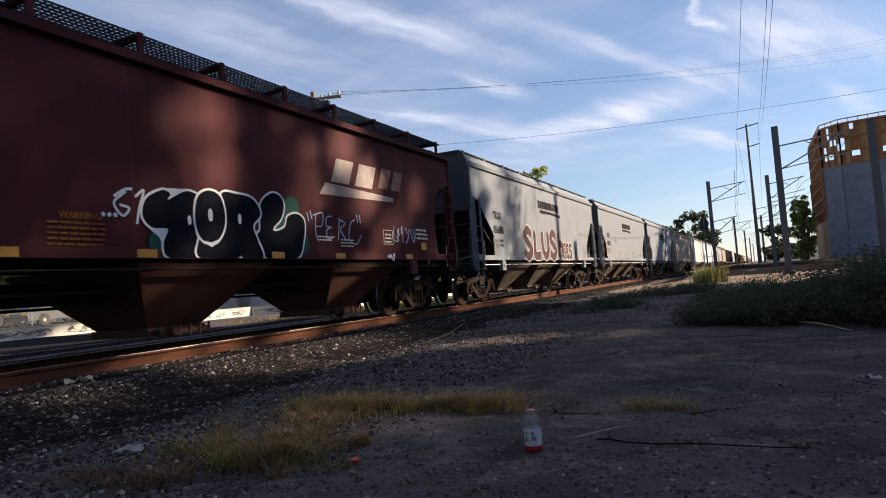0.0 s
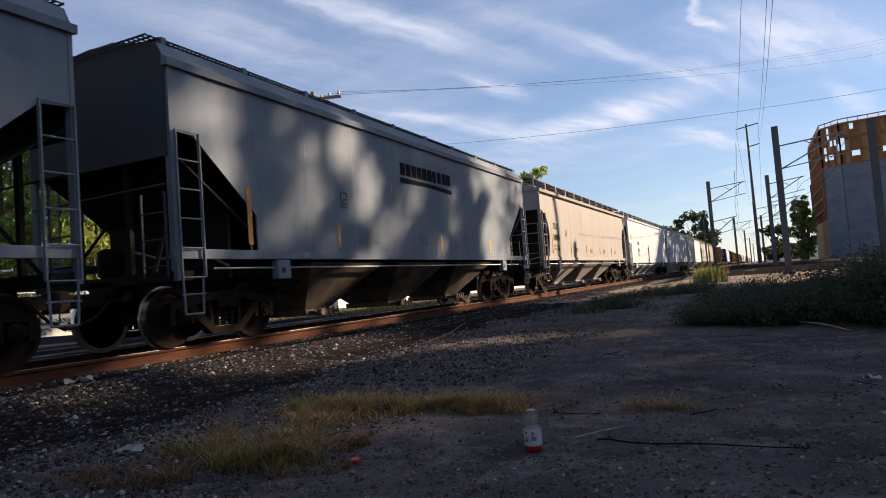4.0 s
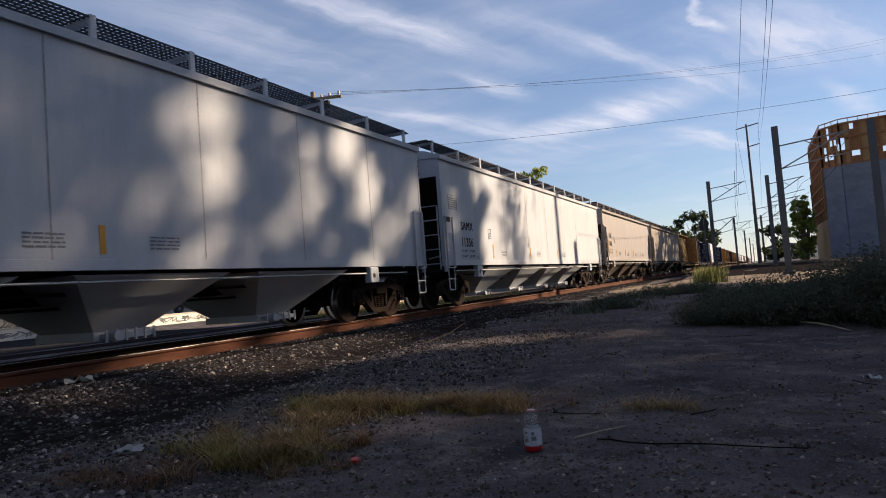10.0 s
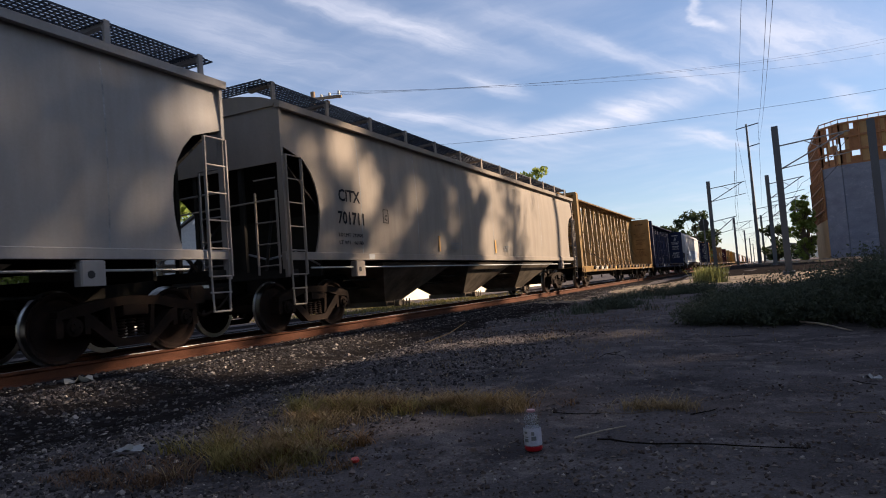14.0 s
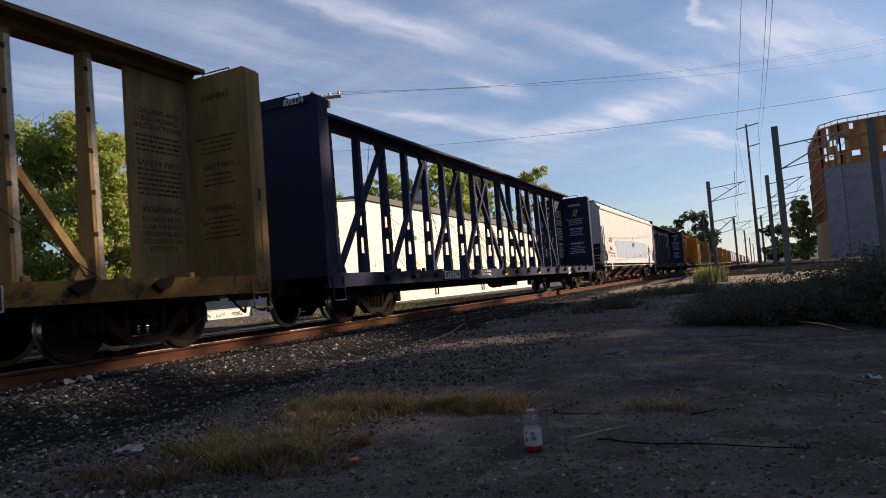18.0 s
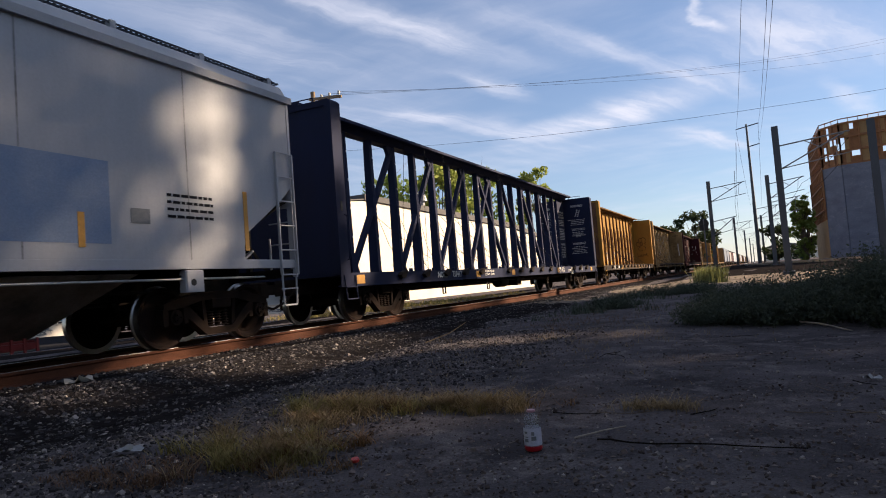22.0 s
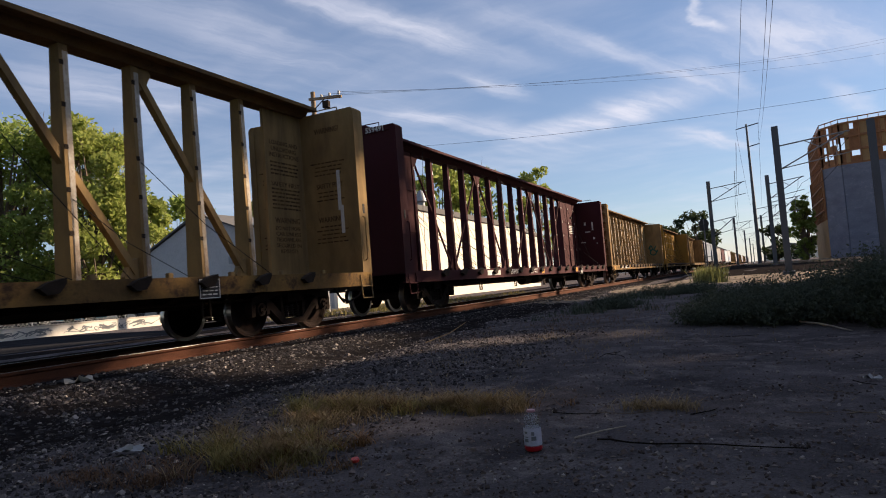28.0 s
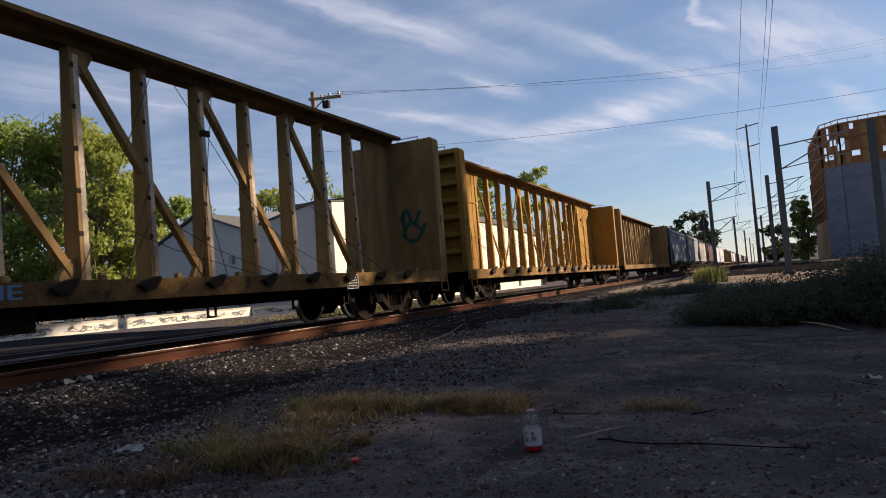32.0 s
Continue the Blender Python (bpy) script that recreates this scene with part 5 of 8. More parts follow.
MAIN = [(6.36, 2.80, .16), (6.50, 2.60, .16), (6.42, 3.05, .13), (5.98, 3.85, .15), (6.10, 3.62, .13), (6.20, 4.02, .16), (6.50, 4.02, .15), (6.85, 4.12, .13), (7.12, 4.22, .12)]
blades("dry_grass", tufts(MAIN, 85, 1.45), .15, LEAF["straw"], "tufts of dry straw-coloured grass on dirt", 1, per=90, spread=.035, curl=1.5, width=.0026)
blades("dry_grass", tufts(MAIN, 36, 1.4), .12, LEAF["rust_straw"], "matted rust-brown dry grass on dirt", 15, per=90, spread=.035, curl=1.8, width=.0028)
blades("dry_grass", tufts(MAIN[:5], 36, 1.3), .16, LEAF["green_straw"], "tufts of half-green dry grass on dirt", 2, per=90, spread=.035, curl=1.3, width=.0028)
blades("dry_grass", tufts(MAIN[5:], 26, 1.35), .12, LEAF["green_straw"], "tufts of half-green dry grass on dirt", 12, per=60, spread=.05, curl=1.8, width=.0026)
blades("dry_grass", tufts([(5.98, 2.34, .2), (6.15, 2.45, .18), (5.75, 2.3, .2)], 34, 1.2), .07, LEAF["red_straw"], "reddish dry grass on dirt", 3, per=60, spread=.06, curl=1.4, width=.0024)
blades("dry_grass", tufts([(8.05, 4.12, .1), (8.25, 4.16, .1)], 22, 1.0), .09, LEAF["straw"], "small tuft of dry straw grass", 4, per=40, spread=.04, curl=1.5, width=.0022)
blades("dry_grass", [(rg.uniform(4.3, 9.5), rg.uniform(4, 16), rg.uniform(.3, .7)) for _ in range(260)], .06, LEAF["straw"], "scattered dry stalks on the dirt", 6, per=7, spread=.14, curl=1.8, width=.004)
blades("low_weeds", [(5.5 + rg.gauss(0, .5), 15.4 + rg.gauss(0, 1.2), rg.uniform(.4, 1.1)) for _ in range(34)], .22, LEAF["bush"], "low grey-green weeds beside the ballast", 7, per=34, spread=.16, width=.008, curl=.9)
blades("low_weeds", [(5.3 + rg.gauss(0, .6), 21.5 + rg.gauss(0, 1.8), rg.uniform(.4, 1.1)) for _ in range(36)], .28, LEAF["bush"], "low grey-green weeds beside the ballast", 8, per=34, spread=.18, width=.010, curl=.9)
blades("dry_grass", [(6.6 + rg.gauss(0, .9), 8.6 + rg.gauss(0, 1.6), rg.uniform(.3, .9)) for _ in range(60)], .09, LEAF["straw"], "thin dry grass scattered on the dirt", 17, per=16, spread=.10, curl=1.6, width=.003)
blades("dry_grass", [(5.6 + rg.gauss(0, .7), 12.0 + rg.gauss(0, 1.6), rg.uniform(.3, .9)) for _ in range(60)], .12, LEAF["red_straw"], "brown dry grass at the ballast edge", 18, per=20, spread=.14, curl=1.4, width=.004)
blades("tall_grass", [(6.9 + rg.gauss(0, .25), 32 + rg.gauss(0, .4), 1.1) for _ in range(16)], .85, LEAF["pale_weed"], "sunlit pale green tuft of tall grass", 9, per=60, spread=.2, width=.014)
for (x, y, r, h, k) in ((8.35, 10.2, .75, .44, 1), (9.1, 9.9, .85, .55, 2), (9.8, 9.7, .9, .75, 3), (10.3, 8.9, .8, 1.1, 4), (9.5, 11.6, 1.1, .72, 5), (10.6, 11.4, 1.1, .98, 6), (11.5, 10.6, 1.1, 1.5, 7), (8.5, 12.6, .9, .50, 8), (11.4, 12.8, 1.2, 1.25, 9), (11.3, 9.3, .9, 1.65, 10), (12.3, 11.0, 1.0, 2.1, 11), (10.2, 10.4, .9, .85, 12)):
    weed_bush((x, y), r, h, LEAF["bush"], "shaded grey-green tumbleweed bush on dirt", k, n=11000, stems=150, size=.022)
for (x, y, r, h, k) in ((5.75, 15.3, .75, .34, 21), (6.9, 22.4, .7, .34, 22), (6.1, 21.6, .9, .42, 24), (7.0, 23.5, .8, .36, 25)):
    weed_bush((x, y), r, h, LEAF["bush"], "low dark green weed clump at the ballast edge", k, n=3200, stems=60, size=.024)

# trees beyond the track
tree((-43.5, 31.5, -.3), 16.8, 6.0, 26000, LEAF["green"], M["bark"], "tall leafy green tree behind the lot", 1, low=.12, clumps=60, size=.22, trunk_r=.4)
tree((-38.5, 35.5, -.3), 15.8, 5.0, 23000, LEAF["yellow_green"], M["bark"], "tall green tree with yellowing leaves", 2, low=.14, clumps=54, size=.22, trunk_r=.36)
tree((-49, 27, -.3), 15.0, 6.0, 18000, LEAF["green"], M["bark"], "tall leafy green tree behind the lot", 3, low=.12, clumps=50, size=.24, trunk_r=.4)
tree((-40.5, 40.5, -.3), 12.4, 3.4, 5000, LEAF["yellow_green"], M["pale_bark"], "pale-barked tree with thin yellow-green crown", 4, low=.15, clumps=26, size=.30, trunk_r=.25)
tree((-42, 47, -.3), 11.5, 3.6, 2400, LEAF["green"], M["bark"], "leafy tree behind the warehouse", 5, low=.15, clumps=24, size=.32)
tree((-33.5, 50, -.3), 11.6, 3.0, 1500, LEAF["yellow_green"], M["bark"], "half-bare tree behind the warehouse", 6, low=.4, clumps=20, size=.28)
tree((-28.8, 52, -.3), 12.6, 3.0, 700, LEAF["green"], M["pale_bark"], "nearly bare tree behind the warehouse", 7, low=.4, clumps=22, size=.26)
tree((-24.5, 58, -.3), 12.6, 4.0, 2600, LEAF["green"], M["bark"], "green tree rising behind the white warehouse", 8, low=.3, clumps=30, size=.32)
tree((-19.5, 60, -.3), 13.2, 4.2, 2800, LEAF["yellow_green"], M["bark"], "green tree rising behind the white warehouse", 9, low=.3, clumps=30, size=.32)
tree((-22, 74, -.3), 15.0, 4.6, 2600, LEAF["green"], M["bark"], "green tree rising behind the white warehouse", 10, low=.3, clumps=30, size=.36)
tree((-16, 82, -.3), 15.2, 3.2, 2000, LEAF["yellow_green"], M["bark"], "slim green tree behind the warehouse", 11, low=.3, clumps=24, size=.34)
tree((-15, 100, -.3), 12.2, 3.6, 1800, LEAF["dark"], M["bark"], "distant dark green tree", 12, low=.2, clumps=24, size=.4)
tree((-1.6, 140, 0), 11.4, 4.2, 2600, LEAF["dark"], M["bark"], "distant dark green tree by the tracks", 13, low=.2, clumps=34, size=.42)
tree((-8, 142, 0), 9.2, 3.0, 1400, LEAF["dark"], M["bark"], "distant dark green tree by the tracks", 14, low=.25, clumps=22, size=.42)
tree((13.6, 80, .2), 6.9, 1.2, 6000, LEAF["green"], M["bark"], "round leafy tree beside the tram line", 15, low=.06, clumps=70, size=.17)
tree((11.6, 110, .2), 6.0, 2.2, 1200, LEAF["dark"], M["bark"], "distant leafy tree beside the tram line", 16, low=.12, clumps=22, size=.3)

# ---- trees behind the camera's right, which shade the foreground and leave sun flecks ----
U_AX = Vector((-math.sin(radians(SUN_AZ)), math.cos(radians(SUN_AZ)), 0))
V_AX = SUN_DIR.cross(U_AX)
GAPS = [  # each gap in the leaves, seen along the sun's ray: across, up, half width, half height, openness
    (4.58, .66, .28, .44, .80), (4.50, -.16, .32, .44, .85), (4.36, -1.13, .37, .20, .42), (4.14, .64, .18, .34, .32), (5.61, .22, .30, .30, .20), (6.30, -.27, .27, .27, .42), (6.24, -.97, .32, .34, .45),
    (5.44, -1.24, .32, .26, .28), (7.25, -.20, .36, .45, .80), (7.75, -1.10, .36, .60, .70), (8.38, -2.20, .50, .30, .50), (9.06, -1.78, .22, .40, .34), (9.51, -1.77, .20, .30, .32), (10.16, -3.13, .25, .35, .42),
    (12.4, -1.95, .30, .45, .6), (2.65, -.54, .22, .20, .32), (3.64, -.32, .2, .3, .16), (11.0, -2.6, .22, .5, .25),
    (1.85, -2.12, .42, .22, .5), (2.5, -1.93, .25, .08, .6), (1.44, -2.25, .25, .08, .6), (4.3, -2.66, .9, .46, 1.0), (3.6, -3.0, .9, .44, 1.0), (4.9, -3.3, 1.0, .50, 1.0), (2.6, -3.05, .5, .16, .6),
    (3.0, -4.0, .55, .18, 1.0), (3.0, -4.27, .55, .18, 1.0), (2.95, -4.55, .45, .10, .7), (1.92, -4.74, .55, .10, .6),
    (5.6, -3.6, .9, .34, 1.0), (4.4, -3.75, .8, .24, .9), (6.3, -3.95, .5, .16, .8), (3.4, -3.5, .5, .14, .8), (-1.25, -3.22, .6, .12, .40), (-1.5, -3.57, .28, .06, .6), (-2.27, -3.77, .24, .06, .6), (-1.75, -2.93, .45, .12, .35), (-.9, -3.1, .3, .1, .3),
    (4.75, -2.36, .5, .14, .95), (5.6, -2.60, .4, .12, .9), (7.0, -3.10, .7, .15, .95), (8.7, -3.60, .6, .15, .9), (9.8, -4.0, .6, .18, .9), (7.6, -2.62, .45, .2, .75),
]


def light_through(u, v):
    """How much of the sun the leaves let pass along each ray."""
    T = np.full(len(u), .015)
    for (cu, cv, a, b, w) in GAPS:
        r = np.sqrt(((u - cu) / (a + .05)) ** 2 + ((v - cv) / (b + .05)) ** 2)
        T = np.maximum(T, w * np.clip((1.25 - r) / .55, 0, 1))
    far = 12.3 + .35 * np.sin(v * 1.7) + .25 * np.sin(v * 4.1) + np.maximum(0, -v - 4.4) * .85
    band = .62 + .38 * np.sin((u - 12.35 + .25 * np.sin(v * 1.3)) * 2.05)
    band = np.where(u > 16.6, 1.0, band)
    return np.maximum(T, band * np.clip((u - far) / .5, 0, 1))


def shade_trees():
    rng = np.random.default_rng(77)
    spans = [(-14, -6.5), (-7, 0), (-.5, 5.6), (5.2, 10.4), (9.9, 17.5), (17.2, 28.0)]
    for k, (u0, u1) in enumerate(spans):
        m = int((2650 if k < 2 else 6200) * (u1 - u0)) if k < 5 else 14000
        u, v, s = rng.uniform(u0, u1, m), rng.uniform(-10.5, 3.6, m) if k < 5 else rng.uniform(-3.4, 4.4, m), rng.uniform(40, 46, m)
        if k < 5:
            edge = 3.3 - .5 * np.sin(u * 1.3) - .4 * np.sin(u * 2.9 + 1)
            keep = (v < edge) & (rng.random(m) < -np.log(np.maximum(light_through(u, v), .015)) / 4.2)
        else:
            keep = (u < 26.6) & (v > -2.3 + (u - 19.7) * .448 + .2 * np.sin(u * 4) + .15 * np.sin(u * 9.3))
        u, v, s = u[keep], v[keep], s[keep]
        P = u[:, None] * np.array(U_AX) + v[:, None] * np.array(V_AX) + s[:, None] * np.array(SUN_DIR)
        P = P[P[:, 2] > .3]
        um = (u0 + u1) / 2 if k < 5 else 18.7
        foot = U_AX * um + V_AX * (-3) + SUN_DIR * 43
        root = base("shade_tree", pose(foot.x, foot.y, -.2), "tall leafy street tree that shades the ground", "tree", "shade trees")
        wood = Shape()
        wood.rod((0, 0, -.1), (0, 0, 9.0), .30, .20, n=10, caps=False)
        for j in range(9):
            a = rng.uniform(0, 6.28)
            wood.rod((0, 0, 4.6 + .5 * j), (math.cos(a) * 2.2, math.sin(a) * 2.2, 8.5 + .9 * j), .12, .03, n=6, caps=False)
        if k == 5:
            wood = Shape().rod((0, 0, -.1), (0, 0, 15.0), .26, .16, n=10, caps=False)
            for j in range(5):
                wood.rod((0, 0, 14 + .2 * j), tuple(U_AX * (1.2 + 1.5 * j) + Vector((0, 0, 16.5 + .7 * j))), .11, .03, n=6, caps=False)
        part("trunk", wood, M["bark"], root, smooth=True)
        part("crown", leaves_at(P - np.array((foot.x, foot.y, -.2)), .15 if 1 < k < 5 else .23, rng), LEAF["green"], root)


shade_trees()
# added trees out of view, only to hold back sky light from behind
for i, (x, y, h, r) in enumerate(((13, -34, 13, 6), (-3, -40, 12, 5.5), (40, -20, 13, 6), (-9, -17, 12, 5.5), (-17, -12, 12, 5.5), (-5, -9.5, 13, 6), (2.5, -13, 13, 6), (-13, -5, 12, 5))):
    tree((x, y, -.2), h, r, 4200, LEAF["green"], M["bark"], "unseen leafy tree added to block sky light", 60 + i, low=.2, clumps=34, size=.55, trunk_r=.3)


# low row added out of view to cut horizon light under the train
for i, (x, y, h, r) in enumerate(((27, -30, 7, 5), (28, -21, 6.5, 5), (27, -12, 7, 5), (28, -3, 6.5, 5), (27, 6, 7, 5), (28.5, 15, 6.5, 5), (29.5, 24, 7, 5), (22, -38, 7, 5))):
    tree((x, y, -.2), h, r, 2600, LEAF["dark"], M["bark"], "unseen dense dark tree added to block low sky light", 80 + i, low=.04, clumps=46, size=.75, trunk_r=.2)


# ---- far side of the track ----
def wall_run(p, q, h, t, z0, name, label):
    p, q = Vector(p), Vector(q)
    s = Shape().bar((p.x, p.y, z0 + h / 2), (q.x, q.y, z0 + h / 2), t, h)
    w = thing(name, s, M["white_wall"], label, "wall", kind="structure")
    d = (q - p)
    L = d.length
    d.normalize()
    nrm = Vector((d.y, -d.x)) if (d.y * (8.8 - p.x) - d.x * (0 - p.y)) > 0 else Vector((-d.y, d.x))
    rnd = random.Random(int(L * 10))
    tag = Shape()
    for k in range(int(L / .26)):
        u = rnd.uniform(.2, L - .6)
        o = p + d * u + nrm * (t / 2 + .006)
        cp = [(rnd.uniform(-.3, .3) + j * .09, rnd.uniform(.12, h - .08)) for j in range(5)]
        pts = curve_points(cp, 4)
        wd = rnd.choice((.012, .018, .03))
        rows = [[], []]
        for i, (a, b) in enumerate(pts):
            a0, b0 = pts[max(0, i - 1)]
            a1, b1 = pts[min(len(pts) - 1, i + 1)]
            e = Vector((a1 - a0, b1 - b0))
            e = e.normalized() if e.length > 1e-6 else Vector((1, 0))
            for r, sg in ((0, 1), (1, -1)):
                aa, bb = a - e.y * wd * sg, b + e.x * wd * sg
                rows[r].append((o.x + d.x * aa, o.y + d.y * aa, z0 + bb))
        tag.grid(rows)
    part("graffiti", tag, M["grey_letter"], w, "scrawled dark spray tags")
    cop = Shape().bar((p.x, p.y, z0 + h + .03), (q.x, q.y, z0 + h + .03), t + .06, .06)
    part("coping", cop, M["concrete"], w)


wall_run((-20.3, -30), (-17.75, 29.5), .50, .22, -.32, "low_wall_1", "low pale concrete wall covered in scrawled graffiti")
wall_run((-17.66, 29.68), (-14.4, 31.9), .50, .22, -.32, "low_wall_2", "low pale concrete wall covered in scrawled graffiti")
thing("road", Shape().box(-19.4, -8.3, -40, 18.0, -.32, -.262), M["asphalt"], "grey asphalt road beside the track", "road", kind="structure")
blades("verge_grass", [(rg.uniform(-11, -4), rg.uniform(20, 34), rg.uniform(.4, .9)) for _ in range(170)], .22, LEAF["green_straw"], "dry sunlit grass on the far verge", 21, per=24, spread=.25, width=.014)
blades("verge_grass", [(rg.uniform(-9, -3.6), rg.uniform(22, 40), rg.uniform(.4, .9)) for _ in range(110)], .24, LEAF["green_straw"], "pale green weeds on the far verge", 22, per=24, spread=.25, width=.014)

cream = material("cream_render", (0.72, 0.66, 0.55), 0.8, color2=(0.62, 0.56, 0.46), scale=0.5, stretch=(1, 1, .4), amount=0.7, grain=14, bump=0.1, third=(0.5, 0.45, 0.38), third_cut=(0.66, 0.9))
shaded_grey_render = material("shaded_grey_render", (0.46, 0.45, 0.44), 0.85, color2=(0.37, 0.365, 0.36), scale=0.5, amount=0.7, grain=14, bump=0.1)
roof_dark = material("roof_felt", (0.085, 0.08, 0.078), 0.9, color2=(0.13, 0.125, 0.12), scale=2, amount=0.6, grain=18, bump=0.2)
roof_pale = material("pale_roof", (0.40, 0.38, 0.35), 0.8, color2=(0.32, 0.30, 0.28), scale=1.5, amount=0.6, grain=18, bump=0.15)
glass = material("window_glass", (0.05, 0.06, 0.07), 0.08, color2=(0.08, 0.09, 0.10), scale=1, amount=0.4, bump=0)


def warehouses():
    w = base("warehouse", pose(0, 0, 0), "cream-walled warehouse with a dark low-pitched roof", "building")
    side = Shape().prism([(33.0, -.4), (74, -.4), (74, 5.35), (65.3, 6.0), (37.0, 6.55), (33.0, 6.13)], "x", -14.25, -14.0)
    part("wall", side, cream, w, "sunlit cream wall with faded tags")
    # gable's shade is in its colour: greyer and darker than the cream side
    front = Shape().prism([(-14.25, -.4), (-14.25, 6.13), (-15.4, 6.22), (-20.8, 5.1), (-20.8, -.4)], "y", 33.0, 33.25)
    part("wall", front, shaded_grey_render, w, "gable wall with its shade put into the grey")
    part("wall", Shape().box(-20.8, -14.25, 73.75, 74, -.4, 5.0), cream, w)
    part("roof", Shape().prism([(36.6, 6.58), (65.4, 6.03), (74.2, 5.4), (74.2, 5.75), (65.4, 6.55), (36.6, 6.95)], "x", -21.0, -13.85), roof_dark, w, "dark felt roof edge")
    part("roof", Shape().prism([(32.9, 6.15), (36.6, 6.58), (36.6, 6.66), (32.9, 6.22)], "x", -15.4, -13.92), roof_dark, w)
    part("coping", Shape().prism([(-14.0, 6.15), (-15.4, 6.24), (-20.9, 5.12), (-20.9, 5.22), (-15.4, 6.36), (-14.0, 6.26)], "y", 32.9, 33.3), roof_dark, w)
    v = Shape().lathe([(.30, 6.4), (.30, 7.4), (.52, 7.5), (.40, 7.9), (.16, 8.35), (.001, 8.45)], (-15.2, 47.3, 0), "z", 14)
    part("roof_ventilator", v, M["galvanised"], w, "pale conical roof ventilator", smooth=True)
    for y in (52.0, 55.0):
        part("flue", Shape().rod((-15.2, y, 6.2), (-15.2, y, 7.1), .09, n=8), M["galvanised"], w)
    tags = Shape()
    rnd = random.Random(9)
    for k in range(24):
        y0, z0 = rnd.choice((40.5, 41.5, 43.5, 44.5, 37.5)) + rnd.uniform(-.7, .7), rnd.uniform(.8, 2.6)
        ribbon(tags, curve_points([(y0 + rnd.uniform(-.5, .5), z0 + rnd.uniform(-.35, .35)) for _ in range(4)], 4), .035, -13.99)
    part("graffiti", tags, M["grey_letter"], w, "faded scribbled spray tags")
    part("wall_lamp", Shape().soft_box(-14.0, -13.75, 42.6, 43.3, 4.1, 4.4, .03), M["mast"], w)
    dn = Shape()
    for x in (-18.5, -18.1):
        dn.rod((x, 32.93, 1.0), (x, 32.93, 3.9), .05, n=8)
    dn.rod((-18.6, 32.93, 3.9), (-18.0, 32.93, 3.9), .06, n=8)
    part("downpipe", dn, M["white_letter"], w, "white twin downpipe")
    g = base("gabled_workshop", pose(0, 0, 0), "shaded grey workshop with a shallow gable roof", "building")
    part("wall", Shape().prism([(-20.85, -.4), (-20.85, 5.05), (-25.3, 6.6), (-30.7, 4.2), (-30.7, -.4)], "y", 33.4, 33.65), shaded_grey_render, g)
    part("wall", Shape().box(-30.7, -30.45, 33.65, 52, -.4, 4.2), shaded_grey_render, g)
    part("wall", Shape().box(-30.45, -20.85, 51.75, 52, -.4, 4.2), shaded_grey_render, g)
    part("roof", Shape().prism([(-31.1, 4.05), (-25.3, 6.68), (-20.85, 5.1), (-20.85, 5.2), (-25.3, 6.82), (-31.1, 4.18)], "y", 33.2, 52), roof_dark, g)
    part("roof", Shape().prism([(33.9, 5.2), (39.5, 7.05), (39.5, 7.15), (33.9, 5.3)], "x", -25.0, -16.6), roof_pale, g, "pale sloping roof behind the gable")
    lamp = Shape().rod((-25.0, 33.3, 6.2), (-25.0, 33.0, 6.25), .04, n=8).lathe([(.05, 6.3), (.20, 6.1), (.22, 5.95), (.05, 5.95)], (-25.0, 32.9, 0), "z", 12)
    lamp.rod((-24.5, 33.3, 6.0), (-24.5, 33.0, 5.95), .04, n=8).lathe([(.05, 6.05), (.20, 5.9), (.22, 5.75), (.05, 5.75)], (-24.5, 32.9, 0), "z", 12)
    part("flood_lamp", lamp, M["white_letter"], g, "white twin floodlight under the gable")
    part("wall_box", Shape().soft_box(-22.6, -22.25, 33.2, 33.4, 3.1, 3.6, .02), M["galvanised"], g)
    part("air_unit", Shape().soft_box(-18.9, -17.8, 32.0, 32.8, .9, 2.1, .05), M["galvanised"], w, "pale rooftop-style air unit on a stand")
    s = Shape().box(-48, -21, 31.9, 32.2, -.4, 1.85)
    thing("site_wall", s, M["concrete"], "pale block wall behind parked cars", "wall", kind="structure")


warehouses()


def car_body(at, color, label, kind="sedan"):
    c = base("parked_car", at, label, "car")
    body = paint("car_paint", color, wear=.1)
    prof = [(-2.2, .35), (-2.25, .75), (-1.5, .92), (-.95, 1.42), (.75, 1.45), (1.55, .95), (2.15, .82), (2.2, .38)]
    low = [(-2.2, .35), (-2.25, .72), (-1.6, .90), (1.6, .92), (2.15, .80), (2.2, .38)]
    part("body", Shape().prism(low, "x", -.88, .88), body, c)
    part("cabin", Shape().prism([(-1.55, .90), (-.95, 1.40), (.7, 1.43), (1.5, .92)], "x", -.76, .76), glass, c, "dark car windows")
    part("roof_panel", Shape().prism([(-.98, 1.38), (-.9, 1.46), (.68, 1.48), (.76, 1.40)], "x", -.78, .78), body, c)
    for x in (-.8, .8):
        for y in (-1.35, 1.35):
            wl = part("wheel", Shape().lathe([(.10, -.10), (.30, -.11), (.34, -.06), (.34, .06), (.30, .11), (.10, .10)], (0, 0, 0), "x", 18), M["rubber"], c, at=pose(x, y, .34), smooth=True)
            part("rim", Shape().lathe([(.001, .09), (.06, .11), (.2, .08), (.22, .115), (.22, -.115), (.2, -.08), (.06, -.11), (.001, -.09)], (0, 0, 0), "x", 14), M["galvanised"], wl)
    for x in (-.62, .62):
        part("tail_lamp", Shape().soft_box(x - .18, x + .18, -2.27, -2.2, .62, .76, .01), M["ochre_mark"], c)


